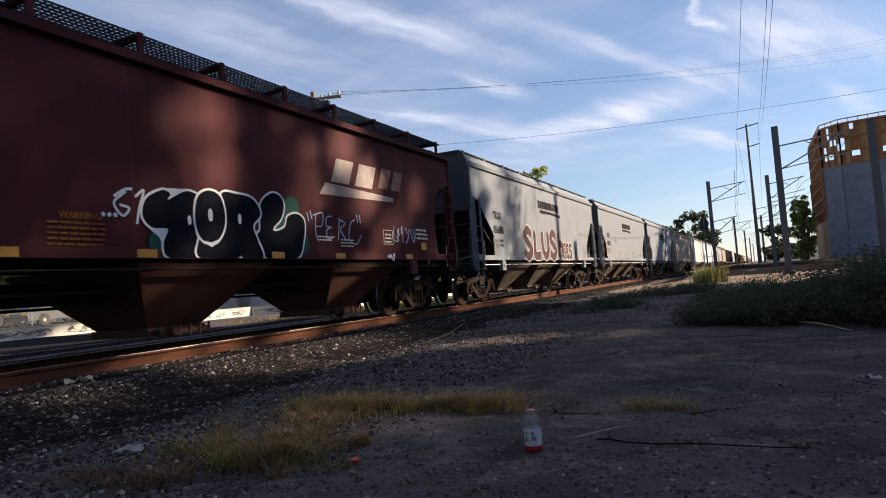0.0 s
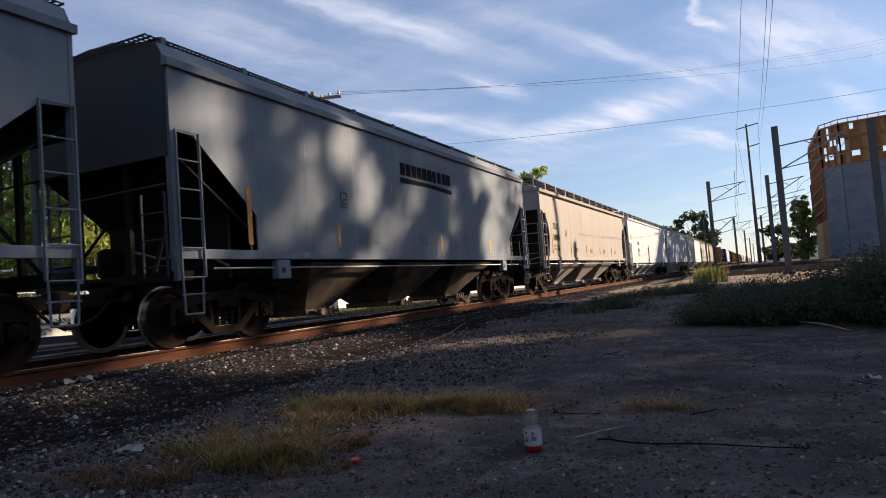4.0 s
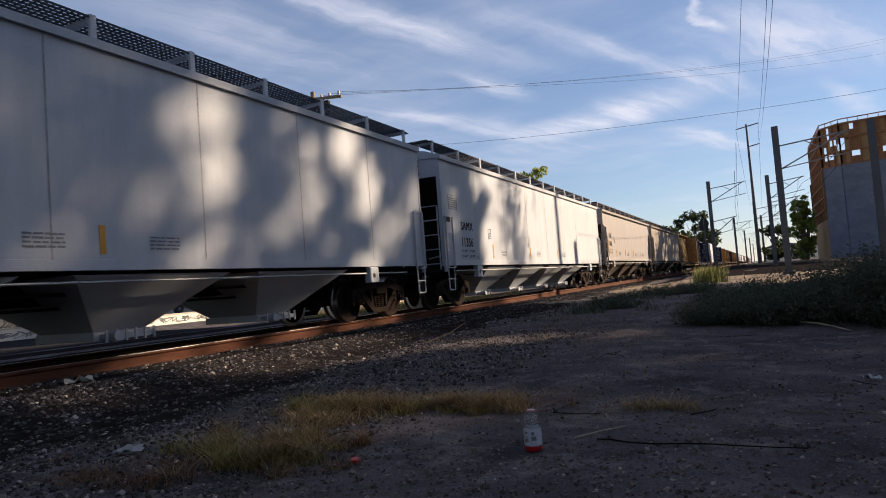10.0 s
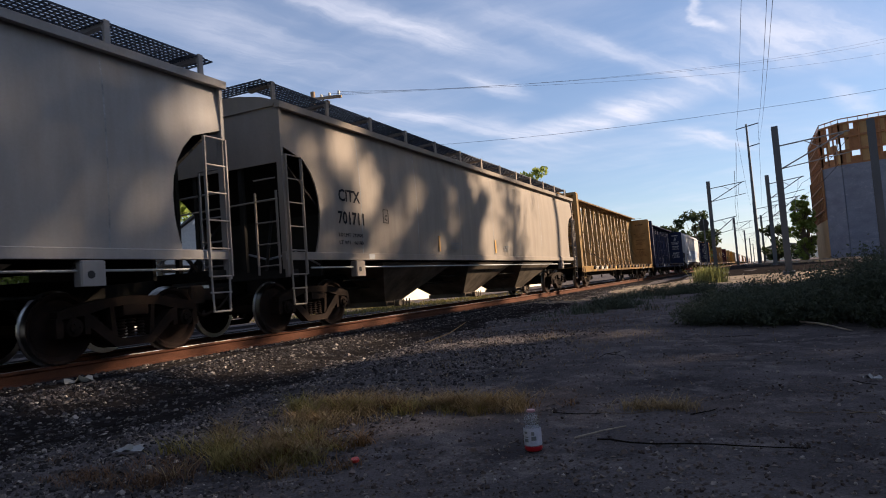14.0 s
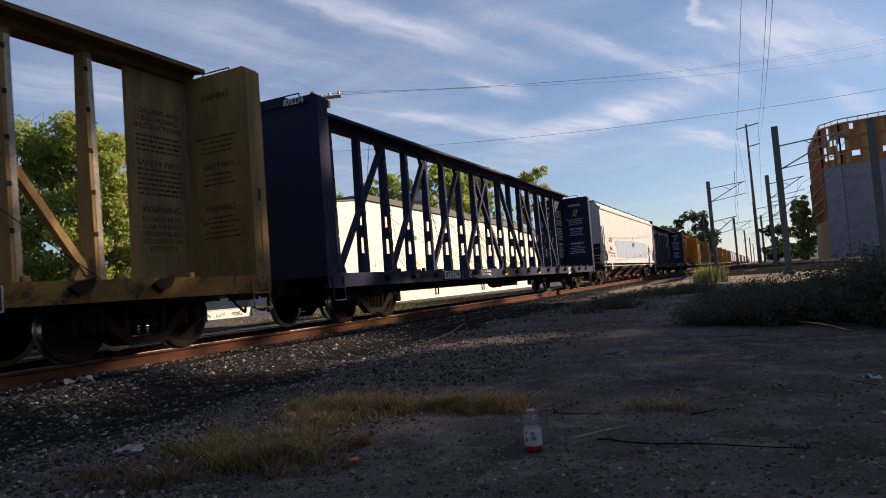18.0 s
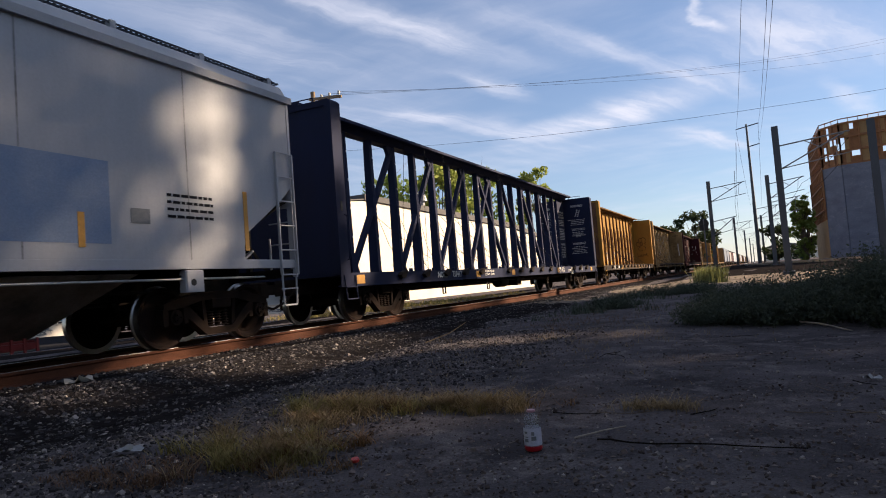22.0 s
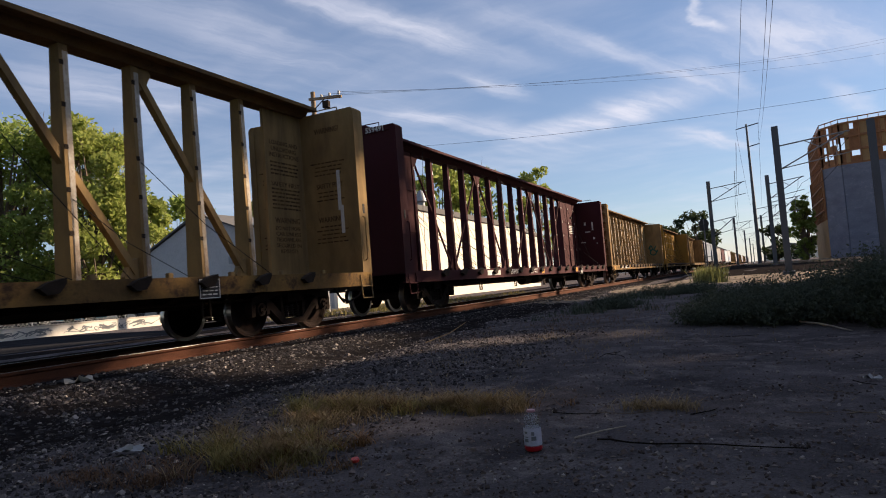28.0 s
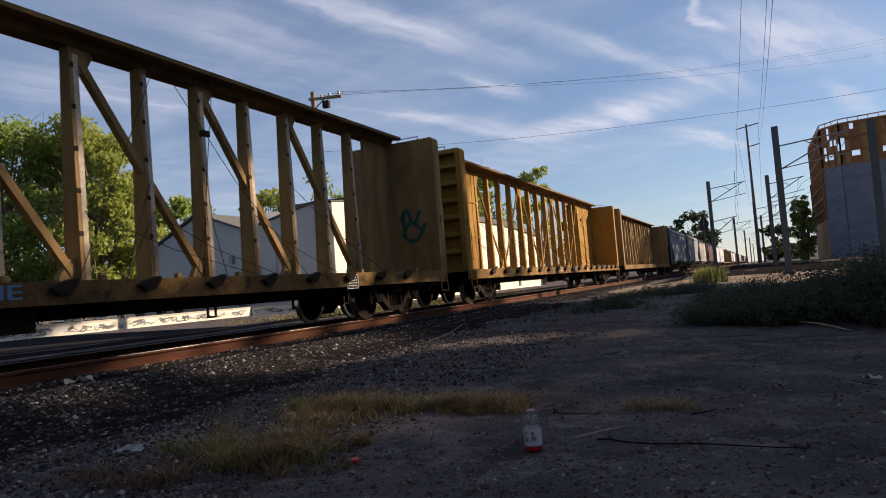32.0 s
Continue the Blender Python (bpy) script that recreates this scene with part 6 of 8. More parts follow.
thing("parking_lot", Shape().box(-46, -21.9, -30, 31.8, -.45, .08), M["asphalt"], "raised asphalt parking lot behind the low wall", "pavement", kind="structure")
car_body(pose(-24.6, 22.6, .08, 0, 0, 4), (0.10, 0.11, 0.12), "dark grey car parked behind the low wall")
car_body(pose(-24.4, 28.4, .08, 0, 0, -3), (0.34, 0.35, 0.36), "silver car parked behind the low wall")
car_body(pose(-24.8, 16.2, .08, 0, 0, 0), (0.05, 0.07, 0.12), "dark blue car parked behind the low wall")
dump = base("skip", pose(-28.2, 26.6, .08), "weathered blue-green steel skip", "skip")
part("tub", Shape().prism([(-1.2, .15), (1.2, .15), (1.6, 1.35), (-1.6, 1.35)], "y", -.8, .8), paint("skip_paint", (0.05, 0.20, 0.26)), dump)
part("rim", Shape().box(-1.66, 1.66, -.86, .86, 1.30, 1.40), M["grease"], dump)


def fence(y0, y1, x):
    f = base("chain_fence", pose(0, 0, 0), "galvanised chain-link fence with steel posts", "fence")
    n = int((y1 - y0) / 2.4)
    pm = Shape().rod((0, 0, 0), (0, 0, 1.7), .03, n=8).mesh("post", M["galvanised"])
    for i in range(n + 1):
        part("post", pm, None, f, at=pose(x, y0 + (y1 - y0) * i / n, .08))
    part("top_rail", Shape().rod((x, y0, 1.76), (x, y1, 1.76), .02, n=6), M["galvanised"], f)
    net = Shape()
    k = int((y1 - y0) / .2)
    for i in range(k):
        y = y0 + i * .2
        net.rod((x, y, .1), (x, y + 1.6, 1.74), .004, n=3, caps=False)
        net.rod((x, y + 1.6, .1), (x, y, 1.74), .004, n=3, caps=False)
    part("mesh_wire", net, M["galvanised"], f)


fence(2, 30, -22.3)


# ---- poles and wires ----
def hang(s, p, q, sag, r, n=14):
    p, q = Vector(p), Vector(q)
    pts = [p.lerp(q, i / n) - Vector((0, 0, sag * 4 * (i / n) * (1 - i / n))) for i in range(n + 1)]
    return s.path(pts, r, n=5)


def utility_pole():
    u = base("utility_pole", pose(-11.0, 27.65, -.3), "weathered timber utility pole with one crossarm", "utility pole")
    part("pole", Shape().rod((0, 0, -.2), (0, 0, 11.35), .17, .12, n=12), M["wood_pole"], u, smooth=True)
    part("conduit", Shape().rod((.2, -.08, 0), (.17, -.08, 7.0), .05, n=8), M["white_letter"], u, "white conduit up the pole")
    part("crossarm", Shape().bar((-.15, -.14, 10.95), (1.75, -.02, 10.8), .11, .13), M["wood_pole"], u)
    for x in (.55, 1.05, 1.62):
        part("insulator", Shape().lathe([(.03, 10.86), (.03, 10.95), (.075, 10.97), (.06, 11.05), (.075, 11.08), (.001, 11.13)], (x, -.05, 0), "z", 10), M["white_letter"], u)
    br = Shape().rod((0, -.15, 10.3), (.75, -.1, 10.82), .025, n=6).soft_box(.7, 1.05, -.25, .0, 10.35, 10.7, .03)
    part("cutout", br, M["grease"], u)


utility_pole()
wires = Shape()
for dx, ex, ez in ((.55, 9.0, 19.2), (1.05, 9.5, 19.0), (1.62, 10.6, 18.3)):
    p, q = Vector((-11 + dx, 27.6, 10.75)), Vector((ex, 60, ez))
    hang(wires, p, q + (q - p) * 1.8, 2.2, .007, n=30)
p, q = Vector((-22.7, 62.5, 16.5)), Vector((20.5, 69, 15.76))
hang(wires, p - (q - p) * .3, q + (q - p) * .3, 1.4, .014)
thing("overhead_wires", wires, M["wire"], "thin overhead power lines across the sky", "wire", kind="stuff")


def mast(x, y, z, h, arms, label="grey steel tram catenary mast with a bracket arm", w=.15):
    m = base("catenary_mast", pose(x, y, z), label, "mast", "catenary masts")
    col = Shape().box(-w, w, -w, -w + .03, -.6, h).box(-w, w, w - .03, w, -.6, h).box(-.02, .02, -w + .03, w - .03, -.6, h)
    part("column", col, M["mast"], m)
    part("foot_plate", Shape().soft_box(-w - .12, w + .12, -w - .12, w + .12, -.6, .04, .03), M["mast"], m)
    for (zz, reach) in arms:
        a = Shape()
        a.rod((w, 0, zz), (reach, 0, zz + .28), .035, n=6)
        a.rod((w, 0, zz - 1.15), (reach * .92, 0, zz + .22), .035, n=6)
        a.rod((reach * .38, 0, zz + .1), (reach * .62, 0, zz - .35), .022, n=6)
        a.rod((w, 0, zz - 1.15), (reach * 1.0, 0, zz - .75), .025, n=6)
        a.rod((reach * .8, 0, zz - .8), (reach * .85, 0, zz + .2), .015, n=5)
        part("bracket_arm", a, M["galvanised"], m)
    return m


MASTS = [(10.2, 37, 0, 7.3, [(6.3, 3.2)]), (5.55, 62, .35, 7.55, [(6.9, 2.9), (4.0, 2.0)]), (10.12, 59, .25, 7.2, [(6.5, 2.6), (5.0, 2.2)]), (9.05, 84, .22, 7.2, [(6.4, 2.6)]), (14.2, 36.5, .2, 6.7, []),
         (6.1, 112, .3, 7.3, [(6.4, 2.6)]), (9.9, 112, .3, 7.3, [(6.3, 2.6)]), (6.8, 160, .3, 7.3, [(6.4, 2.6)]), (9.6, 160, .3, 7.3, [(6.4, 2.6)]), (7.3, 215, .3, 7.3, [(6.4, 2.6)]), (9.3, 215, .3, 7.3, [(6.4, 2.6)]), (7.8, 290, .3, 7.3, [(6.4, 2.6)])]
for row in MASTS:
    mast(*row)
tower = base("transmission_pole", pose(9.17, 110, .2), "tall slim steel transmission pole with short crossarms", "utility pole")
part("pole", Shape().rod((0, 0, -.5), (0, 0, 21.3), .30, .14, n=12), M["mast"], tower, smooth=True)
part("crossarm", Shape().bar((-1.5, 0, 20.7), (1.7, 0, 21.2), .12, .14), M["mast"], tower)
part("crossarm", Shape().bar((0, 0, 17.8), (1.6, 0, 18.1), .12, .14), M["mast"], tower)
lines = Shape()
for (x0, z0, x1, z1) in ((7.7, 20.8, 9.14, 11.56), (10.8, 21.2, 10.06, 11.31), (10.6, 18.2, 10.26, 11.26)):
    p, q = Vector((x0, 110, z0)), Vector((x1, 30, z1))
    hang(lines, p, q + (q - p) * .3, 1.0, .010, n=24)
for (x0, z0) in ((7.7, 20.8), (10.8, 21.2)):
    hang(lines, (x0, 110, z0), (x0 + 1, 260, 20), 2.5, .02)
for (x, z) in ((13.2, 6.1), (12.7, 4.9), (8.4, 6.6), (8.2, 5.2)):
    hang(lines, (x, 36, z), (x - .6, 60, z + .5), .25, .012)
    hang(lines, (x - .6, 60, z + .5), (x - 1.6, 112, z + .6), .4, .012)
    hang(lines, (x - 1.6, 112, z + .6), (x - 2.0, 215, z + .6), .5, .014)
thing("catenary_wires", lines, M["wire"], "thin power and contact wires over the tram line", "wire", kind="stuff")
sig = base("railway_signal", pose(4.95, 61, .3), "dark railway signal with round backboard", "signal")
part("post", Shape().rod((0, 0, -.5), (0, 0, 4.3), .06, n=8), M["mast"], sig)
part("backboard", Shape().lathe([(.001, -.03), (.42, -.03), (.42, .03), (.001, .03)], (0, 0, 3.9), "y", 20).soft_box(-.35, .35, -.05, .05, 3.3, 3.9, .05), M["rubber"], sig)
part("platform", Shape().box(-.3, .3, -.3, .3, 1.0, 1.05), M["mast"], sig)


def tram_track(points):
    """Two low rails that follow a curve."""
    t = base("tram_track", pose(0, 0, 0), "polished tram rails curving across ballast", "rail")
    for off in (-.72, .72):
        s = Shape()
        pts = curve_points(points, 10)
        for a, b in zip(pts, pts[1:]):
            d = (Vector(b) - Vector(a)).normalized()
            nx = Vector((d.y, -d.x)) * off
            s.bar((a[0] + nx.x, a[1] + nx.y, ground_z(a[0], a[1]) + .10), (b[0] + nx.x, b[1] + nx.y, ground_z(b[0], b[1]) + .10), .07, .14)
        part("rail", s, M["rail_head"], t)


tram_track([(30, 52), (20, 54), (12.5, 60), (9.0, 75), (8.0, 100), (7.5, 160), (7.3, 400)])
tram_track([(32, 57), (21, 60), (14.5, 67), (11.5, 80), (10.6, 110), (10.3, 160), (10.0, 400)])


# ---- building under construction ----
def construction():
    b = base("unfinished_building", pose(0, 0, 0), "part-built timber-framed building with grey sheathing and bare studs on top", "building")
    wrap = material("grey_house_wrap", (0.17, 0.185, 0.235), 0.8, color2=(0.115, 0.127, 0.17), scale=.6, stretch=(1, 1, 2), amount=.8, grain=12, bump=.1, third=(.26, .27, .31), spec=.1)
    board = material("yellow_sheathing", (0.36, 0.22, 0.09), 0.8, color2=(0.24, 0.13, 0.06), scale=1, amount=.7, grain=20, bump=.1)
    stud = material("raw_timber", (0.27, 0.12, 0.05), 0.85, color2=(0.17, 0.075, 0.035), scale=3, amount=.7, grain=30, bump=.15)
    F = [(15.5, 90.0), (15.55, 75.6), (17.0, 73.6), (23.5, 72.4), (34.0, 73.0), (34.0, 106), (16.8, 106)]
    zt, zw = 13.2, 9.2
    n = len(F)
    for i in range(n):
        p, q = Vector(F[i]), Vector(F[(i + 1) % n])
        d = (q - p)
        L = d.length
        d.normalize()
        mat = board if i in (0, 6) else wrap
        part("wall", Shape().bar((p.x, p.y, zw / 2 - .2), (q.x, q.y, zw / 2 - .2), .2, zw + .4), mat, b)
        m = max(2, int(L / .8))
        for j in range(m + 1):
            c = p + d * (L * j / m)
            part("stud", Shape().box(c.x - .07, c.x + .07, c.y - .07, c.y + .07, zw, zt), stud, b)
        for z in (zw + .08, zw + 1.35, zw + 2.7, zt):
            part("plate", Shape().bar((p.x, p.y, z), (q.x, q.y, z), .16, .18), stud, b)
        if i != 4:
            rnd = random.Random(i)
            for j in range(2 * m):
                a, c = p + d * (L * j / m / 2), p + d * (L * (j + 1) / m / 2)
                open_at = {r for r in range(6) if rnd.random() < .13} | ({1} if j % 6 in (2, 3) and i in (1, 2, 3) else set())
                for r0, run in groupby(range(6), lambda r: r in open_at):
                    run = list(run)
                    if not r0:
                        z0, z1 = zw + .14 + run[0] * .65, zw + .11 + (run[-1] + 1) * .65
                        part("sheathing", Shape().bar((a.x, a.y + .1, (z0 + z1) / 2), (c.x, c.y + .1, (z0 + z1) / 2), .03, z1 - z0), stud if rnd.random() < .7 else board, b, "reddish timber sheathing board")
        rail = Shape()
        for z in (zt + .45,):
            rail.bar((p.x, p.y, z), (q.x, q.y, z), .05, .09)
        for j in range(m + 1):
            c = p + d * (L * j / m)
            rail.bar((c.x, c.y, zt), (c.x, c.y, zt + .45), .05, .05, (0, 1, 0))
        part("guard_rail", rail, stud, b)
    part("floor_deck", Shape().prism(F, "z", zw - .25, zw - .05), stud, b)
    # studs of the open corner below the top storey
    for i in (6, 0):
        p, q = Vector(F[i]), Vector(F[(i + 1) % n])
        for j in range(10):
            c = p.lerp(q, j / 9)
            part("stud", Shape().box(c.x - .22, c.x - .08, c.y - .2, c.y - .06, 4.2, zw), stud, b)
    for z in (5.2, 6.4, 7.6):
        part("ledger", Shape().bar((F[0][0] - .2, F[0][1] - .1, z), (F[1][0] - .2, F[1][1] - .1, z), .12, .16), stud, b)


construction()
# low far skyline along the line
far = [(-60, 420, 26, 7), (-20, 520, 20, 9), (16, 330, 8, 6), (26, 420, 18, 8), (60, 500, 40, 10), (-120, 480, 40, 8)]
for (x, y, w, h) in far:
    f = base("distant_shed", pose(x, y, 0), "pale low building far down the line", "building")
    part("wall", Shape().box(-w / 2, w / 2, 0, 20, -.5, h), cream, f)
    part("roof", Shape().prism([(-w / 2 - .4, h), (w / 2 + .4, h), (0, h + 1.6)], "y", -.4, 20.4), roof_dark, f)
for i in range(14):
    rr = random.Random(i)
    tree((rr.uniform(-90, -14) if i < 8 else rr.uniform(16, 70), rr.uniform(190, 420), 0), rr.uniform(7, 11), rr.uniform(3, 4.5), 900, LEAF["dark"], M["bark"], "far dark green tree", 40 + i, low=.1, clumps=22, size=.6)


# ---- litter on the dirt ----
def bottle():
    x, y = 7.76, 3.12
    z = ground_z(x, y)
    b = base("drink_bottle", pose(x, y, z, 0, 0, -18), "clear plastic drink bottle with red dregs and white label", "bottle")
    clear = bpy.data.materials.new("clear_plastic")
    clear.use_nodes = True
    p = clear.node_tree.nodes["Principled BSDF"]
    p.inputs["Base Color"].default_value, p.inputs["Roughness"].default_value, p.inputs["Transmission Weight"].default_value, p.inputs["IOR"].default_value = (.80, .83, .88, 1), .12, .88, 1.2
    red = material("red_drink", (0.42, 0.012, 0.02), 0.3, scale=9, amount=.3, bump=0)
    lab = material("white_label", (0.46, 0.47, 0.54), 0.6, color2=(0.38, 0.39, 0.46), scale=14, amount=.5, bump=0)
    part("body", Shape().lathe([(.001, .003), (.036, .003), (.042, .010), (.043, .03), (.0425, .118), (.036, .126), (.0345, .132), (.038, .140), (.038, .154), (.031, .170), (.022, .180), (.0200, .188)], (0, 0, 0), "z", 24), clear, b, smooth=True)
    part("drink", Shape().lathe([(.001, .002), (.0385, .003), (.0436, .010), (.0440, .026), (.001, .026)], (0, 0, 0), "z", 24), red, b, "dregs of red drink", smooth=True)
    part("label", Shape().lathe([(.0436, .030), (.0438, .032), (.0438, .112), (.0436, .114)], (0, 0, 0), "z", 24), lab, b, "white paper label with dark print", smooth=True)
    part("cap", Shape().lathe([(.0195, .186), (.0215, .187), (.0215, .195), (.019, .198), (.001, .198)], (0, 0, 0), "z", 20), material("pink_cap", (0.42, 0.22, 0.25), 0.4, scale=9, amount=.3, bump=0), b, "faded pink screw cap", smooth=True)
    bars = Shape()
    for (a, z0, w, h) in ((-100, .088, 16, .010), (-100, .070, 22, .004), (-100, .060, 22, .004), (-98, .048, 18, .012), (-52, .080, 12, .018), (-48, .056, 20, .020)):
        rows = [[], []]
        for i in range(5):
            t = radians(a + w * (i / 4 - .5) * 1.6)
            for r, zz in ((0, z0), (1, z0 + h)):
                rows[r].append((.0445 * math.cos(t), .0445 * math.sin(t), zz))
        bars.grid(rows)
    part("print", bars, M["grey_letter"], b, "blurred dark print")


bottle()
pale = material("pale_litter", (0.62, 0.62, 0.66), 0.6, color2=(0.45, 0.45, 0.48), scale=20, amount=.6, bump=.05)
x, y = 6.93, 2.80
thing("bottle_cap", Shape().lathe([(.001, 0), (.020, .0), (.022, .003), (.022, .013), (.019, .016), (.001, .016)], (0, 0, 0), "z", 18), material("red_plastic", (0.55, 0.03, 0.02), 0.4, scale=9, amount=.3, bump=0), "red plastic bottle cap on the dirt", "bottle cap", smooth=True, at=pose(x, y, ground_z(x, y) + .012, 10, 5, 0))


def scrap(x, y, w, d, label, mat, seed, turn, lift=.03, name="plastic_scrap"):
    r = np.random.default_rng(seed)
    rows = [[(w * (i / 6 - .5), d * (j / 4 - .5), abs(r.normal(0, lift))) for i in range(7)] for j in range(5)]
    thing(name, Shape().sheet(rows, (0, 0, -.002)), mat, label, "litter", smooth=True, at=pose(x, y, ground_z(x, y) + .02, 0, 0, turn))


scrap(5.50, 2.64, .16, .06, "crumpled grey plastic wrapper on gravel", M["galvanised"], 1, 20, .015)
scrap(6.22, 3.16, .05, .03, "small torn white paper in dry grass", pale, 5, 40, .02, "paper_scrap")
scrap(1.42, 5.25, .30, .14, "crumpled pale rag beside the rail", M["concrete"], 2, 60, .04, "rag")
scrap(9.45, 5.2, .12, .05, "flattened pale wrapper on the dirt", M["galvanised"], 3, 10, .012)


def stick(name, pts, r, mat, label):
    s = Shape()
    P = [Vector((x, y, ground_z(x, y) + h)) for x, y, h in pts]
    rows = []
    for i, c in enumerate(P):
        d = (P[min(i + 1, len(P) - 1)] - P[max(i - 1, 0)]).normalized()
        u = d.cross(Vector((0, 0, 1))).normalized()
        w = u.cross(d)
        k = r * (1 - .5 * i / len(P))
        rows.append([c + (u * math.cos(a * 1.0472) + w * math.sin(a * 1.0472)) * k for a in range(7)])
    s.grid(rows)
    thing(name, s, mat, label, "stick", smooth=True)


stick("stick", [(9.24, 9.5, .03), (9.42, 9.1, .04), (9.56, 8.8, .03), (9.7, 8.55, .02)], .013, M["pale_bark"], "pale dry stick lying by the weeds")
stick("twig", [(8.02, 3.36, .01), (8.1, 3.29, .02), (8.2, 3.25, .012), (8.32, 3.22, .02), (8.45, 3.235, .012), (8.58, 3.20, .018), (8.7, 3.215, .012), (8.82, 3.18, .018), (8.95, 3.2, .01)], .0045, M["tie"], "thin dark twig on the dirt")
stick("twig", [(7.9, 3.36, .01), (8.02, 3.5, .015), (8.12, 3.6, .012)], .005, M["pale_bark"], "thin pale straw stalk on the dirt")
stick("stalk", [(4.05, 9.2, .02), (4.3, 9.6, .10), (4.45, 9.9, .22)], .008, LEAF["straw"], "dry bent stalk at the ballast edge")
for i in range(26):
    r0 = random.Random(100 + i)
    x, y, a = r0.uniform(5.5, 9.6), r0.uniform(2.8, 9), r0.uniform(0, 6.28)
    l = r0.uniform(.06, .22)
    stick("twig", [(x, y, .006), (x + math.cos(a) * l, y + math.sin(a) * l, .008), (x + math.cos(a + .3) * l * 1.8, y + math.sin(a + .3) * l * 1.8, .006)], r0.uniform(.002, .004), M["bark"] if i % 2 else M["tie"], "short dry twig on the dirt")


def flakes(name, n, place, size, mat, label, seed):
    """Dry leaf flakes and chips lying flat on the dirt."""
    rng = np.random.default_rng(seed)
    V, F = [], []
    for k in range(n):
        x, y = place(rng)
        z = ground_z(x, y) + rng.uniform(.002, .010)
        a, l = rng.uniform(0, 6.283), size * rng.uniform(.4, 1.5)
        w = l * rng.uniform(.25, .6)
        c, q = math.cos(a), math.sin(a)
        o = len(V)
        V += [(x - c * l, y - q * l, z), (x + q * w, y - c * w, z + rng.uniform(0, .006)), (x + c * l, y + q * l, z + rng.uniform(0, .004)), (x - q * w, y + c * w, z + rng.uniform(0, .008))]
        F.append((o, o + 1, o + 2, o + 3))
    s = Shape()
    s.v, s.f = V, F
    thing(name, s, mat, label, "leaf litter", kind="stuff")


flakes("leaf_litter", 9000, dirt_place, .013, leaf_material("dead_leaves", (0.20, 0.165, 0.145), (0.035, 0.028, 0.027), 0.1), "small dead leaves and chips on the dirt", 31)
flakes("stone_chips", 9000, spill_place, .012, leaf_material("pale_chips", (0.26, 0.235, 0.21), (0.03, 0.026, 0.026), 0.0), "pale and dark stone chips among the ballast", 32)

# ---- lettering and marks on the train ----
SIDE_X = 1.556
SHIFT = {car.name: dy for car, dy in ((rich, -.2), (samx1, .1), (samx3, -.2), (tan1, -.42), (tan2, -.12), (cb_y1, .4), (cb_y2, .36), (cb_y3, .44), (cb_b1, .16), (cb_b2, .3), (cb_op, .32), (cb_br, .16), (cb_y4, .35))}


def mark(car, text, y0, y1, z, h, mat="black_letter", x=SIDE_X):
    """A line of lettering on the side, between y0 and y1, centred on height z."""
    return lettering(text, h, M[mat], facing_x((y0 + y1) / 2 + SHIFT.get(car.name, 0), z, x), car, width=y1 - y0)


def patch(car, y0, y1, z0, z1, mat, name="reflector", x=SIDE_X):
    dy = SHIFT.get(car.name, 0)
    return part(name, Shape().box(x - .004, x + .002, y0 + dy, y1 + dy, z0, z1), M[mat], car)


def frame_box(car, y, z, w, h, mat="black_letter", x=SIDE_X, text=""):
    s = Shape()
    t = .012
    for (a, b, c, d) in ((-w, w, h - t, h), (-w, w, -h, -h + t), (-w, -w + t, -h + t, h - t), (w - t, w, -h + t, h - t)):
        s.box(x - .003, x + .001, y + a + SHIFT.get(car.name, 0), y + b + SHIFT.get(car.name, 0), z + c, z + d)
    part("clearance_plate", s, M[mat], car)
    if text:
        mark(car, text, y - .05, y + .05, z - .04, .12, mat, x)


def bars(car, y0, y1, z0, rows, gap, h, mat="grey_letter", x=SIDE_X, seed=1, own=True):
    """Lines of small print that cannot be read."""
    dy = SHIFT.get(car.name, 0) if own else 0
    y0, y1 = y0 + dy, y1 + dy
    r = random.Random(seed)
    s = Shape()
    for i in range(rows):
        z = z0 - i * gap
        y = y0
        while y < y1 - .03:
            l = min(r.uniform(.05, .16), y1 - y)
            s.box(x - .003, x + .001, y, y + l, z, z + h)
            y += l + .025
    return part("small_print", s, M[mat], car)


def hopper_marks(car, y, code, number, load, light, z=2.68, box=None, strip=None, strips=(), w=.8, seed=1):
    if code:
        mark(car, code, y, y + w * .92, z, .24)
        mark(car, number, y - .02, y + w * (.86 if len(number) < 6 else 1.08), z - .45, .25)
    if load:
        d = .69 if code == "SAMX" else .78
        mark(car, "LD LMT  " + load, y - .05, y + w * .95, z - d, .075)
        mark(car, "LT WT   " + light, y - .05, y + w * .95, z - d - .15, .075)
    if strip:
        patch(car, strip[0], strip[0] + .10, strip[1], strip[2], "ochre_mark")
    if box:
        frame_box(car, box[0], box[1], .11, .15, text="C")
    for i, (a, b, c) in enumerate(strips):
        patch(car, a, a + .085, b, c, "ochre_mark")
        bars(car, a + .75, a + 1.25, b + .22, 4, .05, .022, seed=seed + i)
    foot = SILLS.get(car.name, 1.30)
    patch(car, y + 1.0, y + 1.22, foot + .01, foot + .11, "galvanised", "data_plate", 1.5565)


def plain_sign(car, y0, y1, z0, z1, n, mat="black_letter", lean=0.0, x=SIDE_X, seed=0):
    """A company sign, as plain blocks in its colour with a tapering band beneath."""
    r = random.Random(seed)
    w = (y1 - y0) / n
    for i in range(n):
        a = y0 + i * w + SHIFT.get(car.name, 0)
        k = r.uniform(.7, .9) * w
        part("sign_block", Shape().prism([(a, z0), (a + k, z0), (a + k + lean, z1), (a + lean, z1)], "x", x - .004, x + .002), M[mat], car)


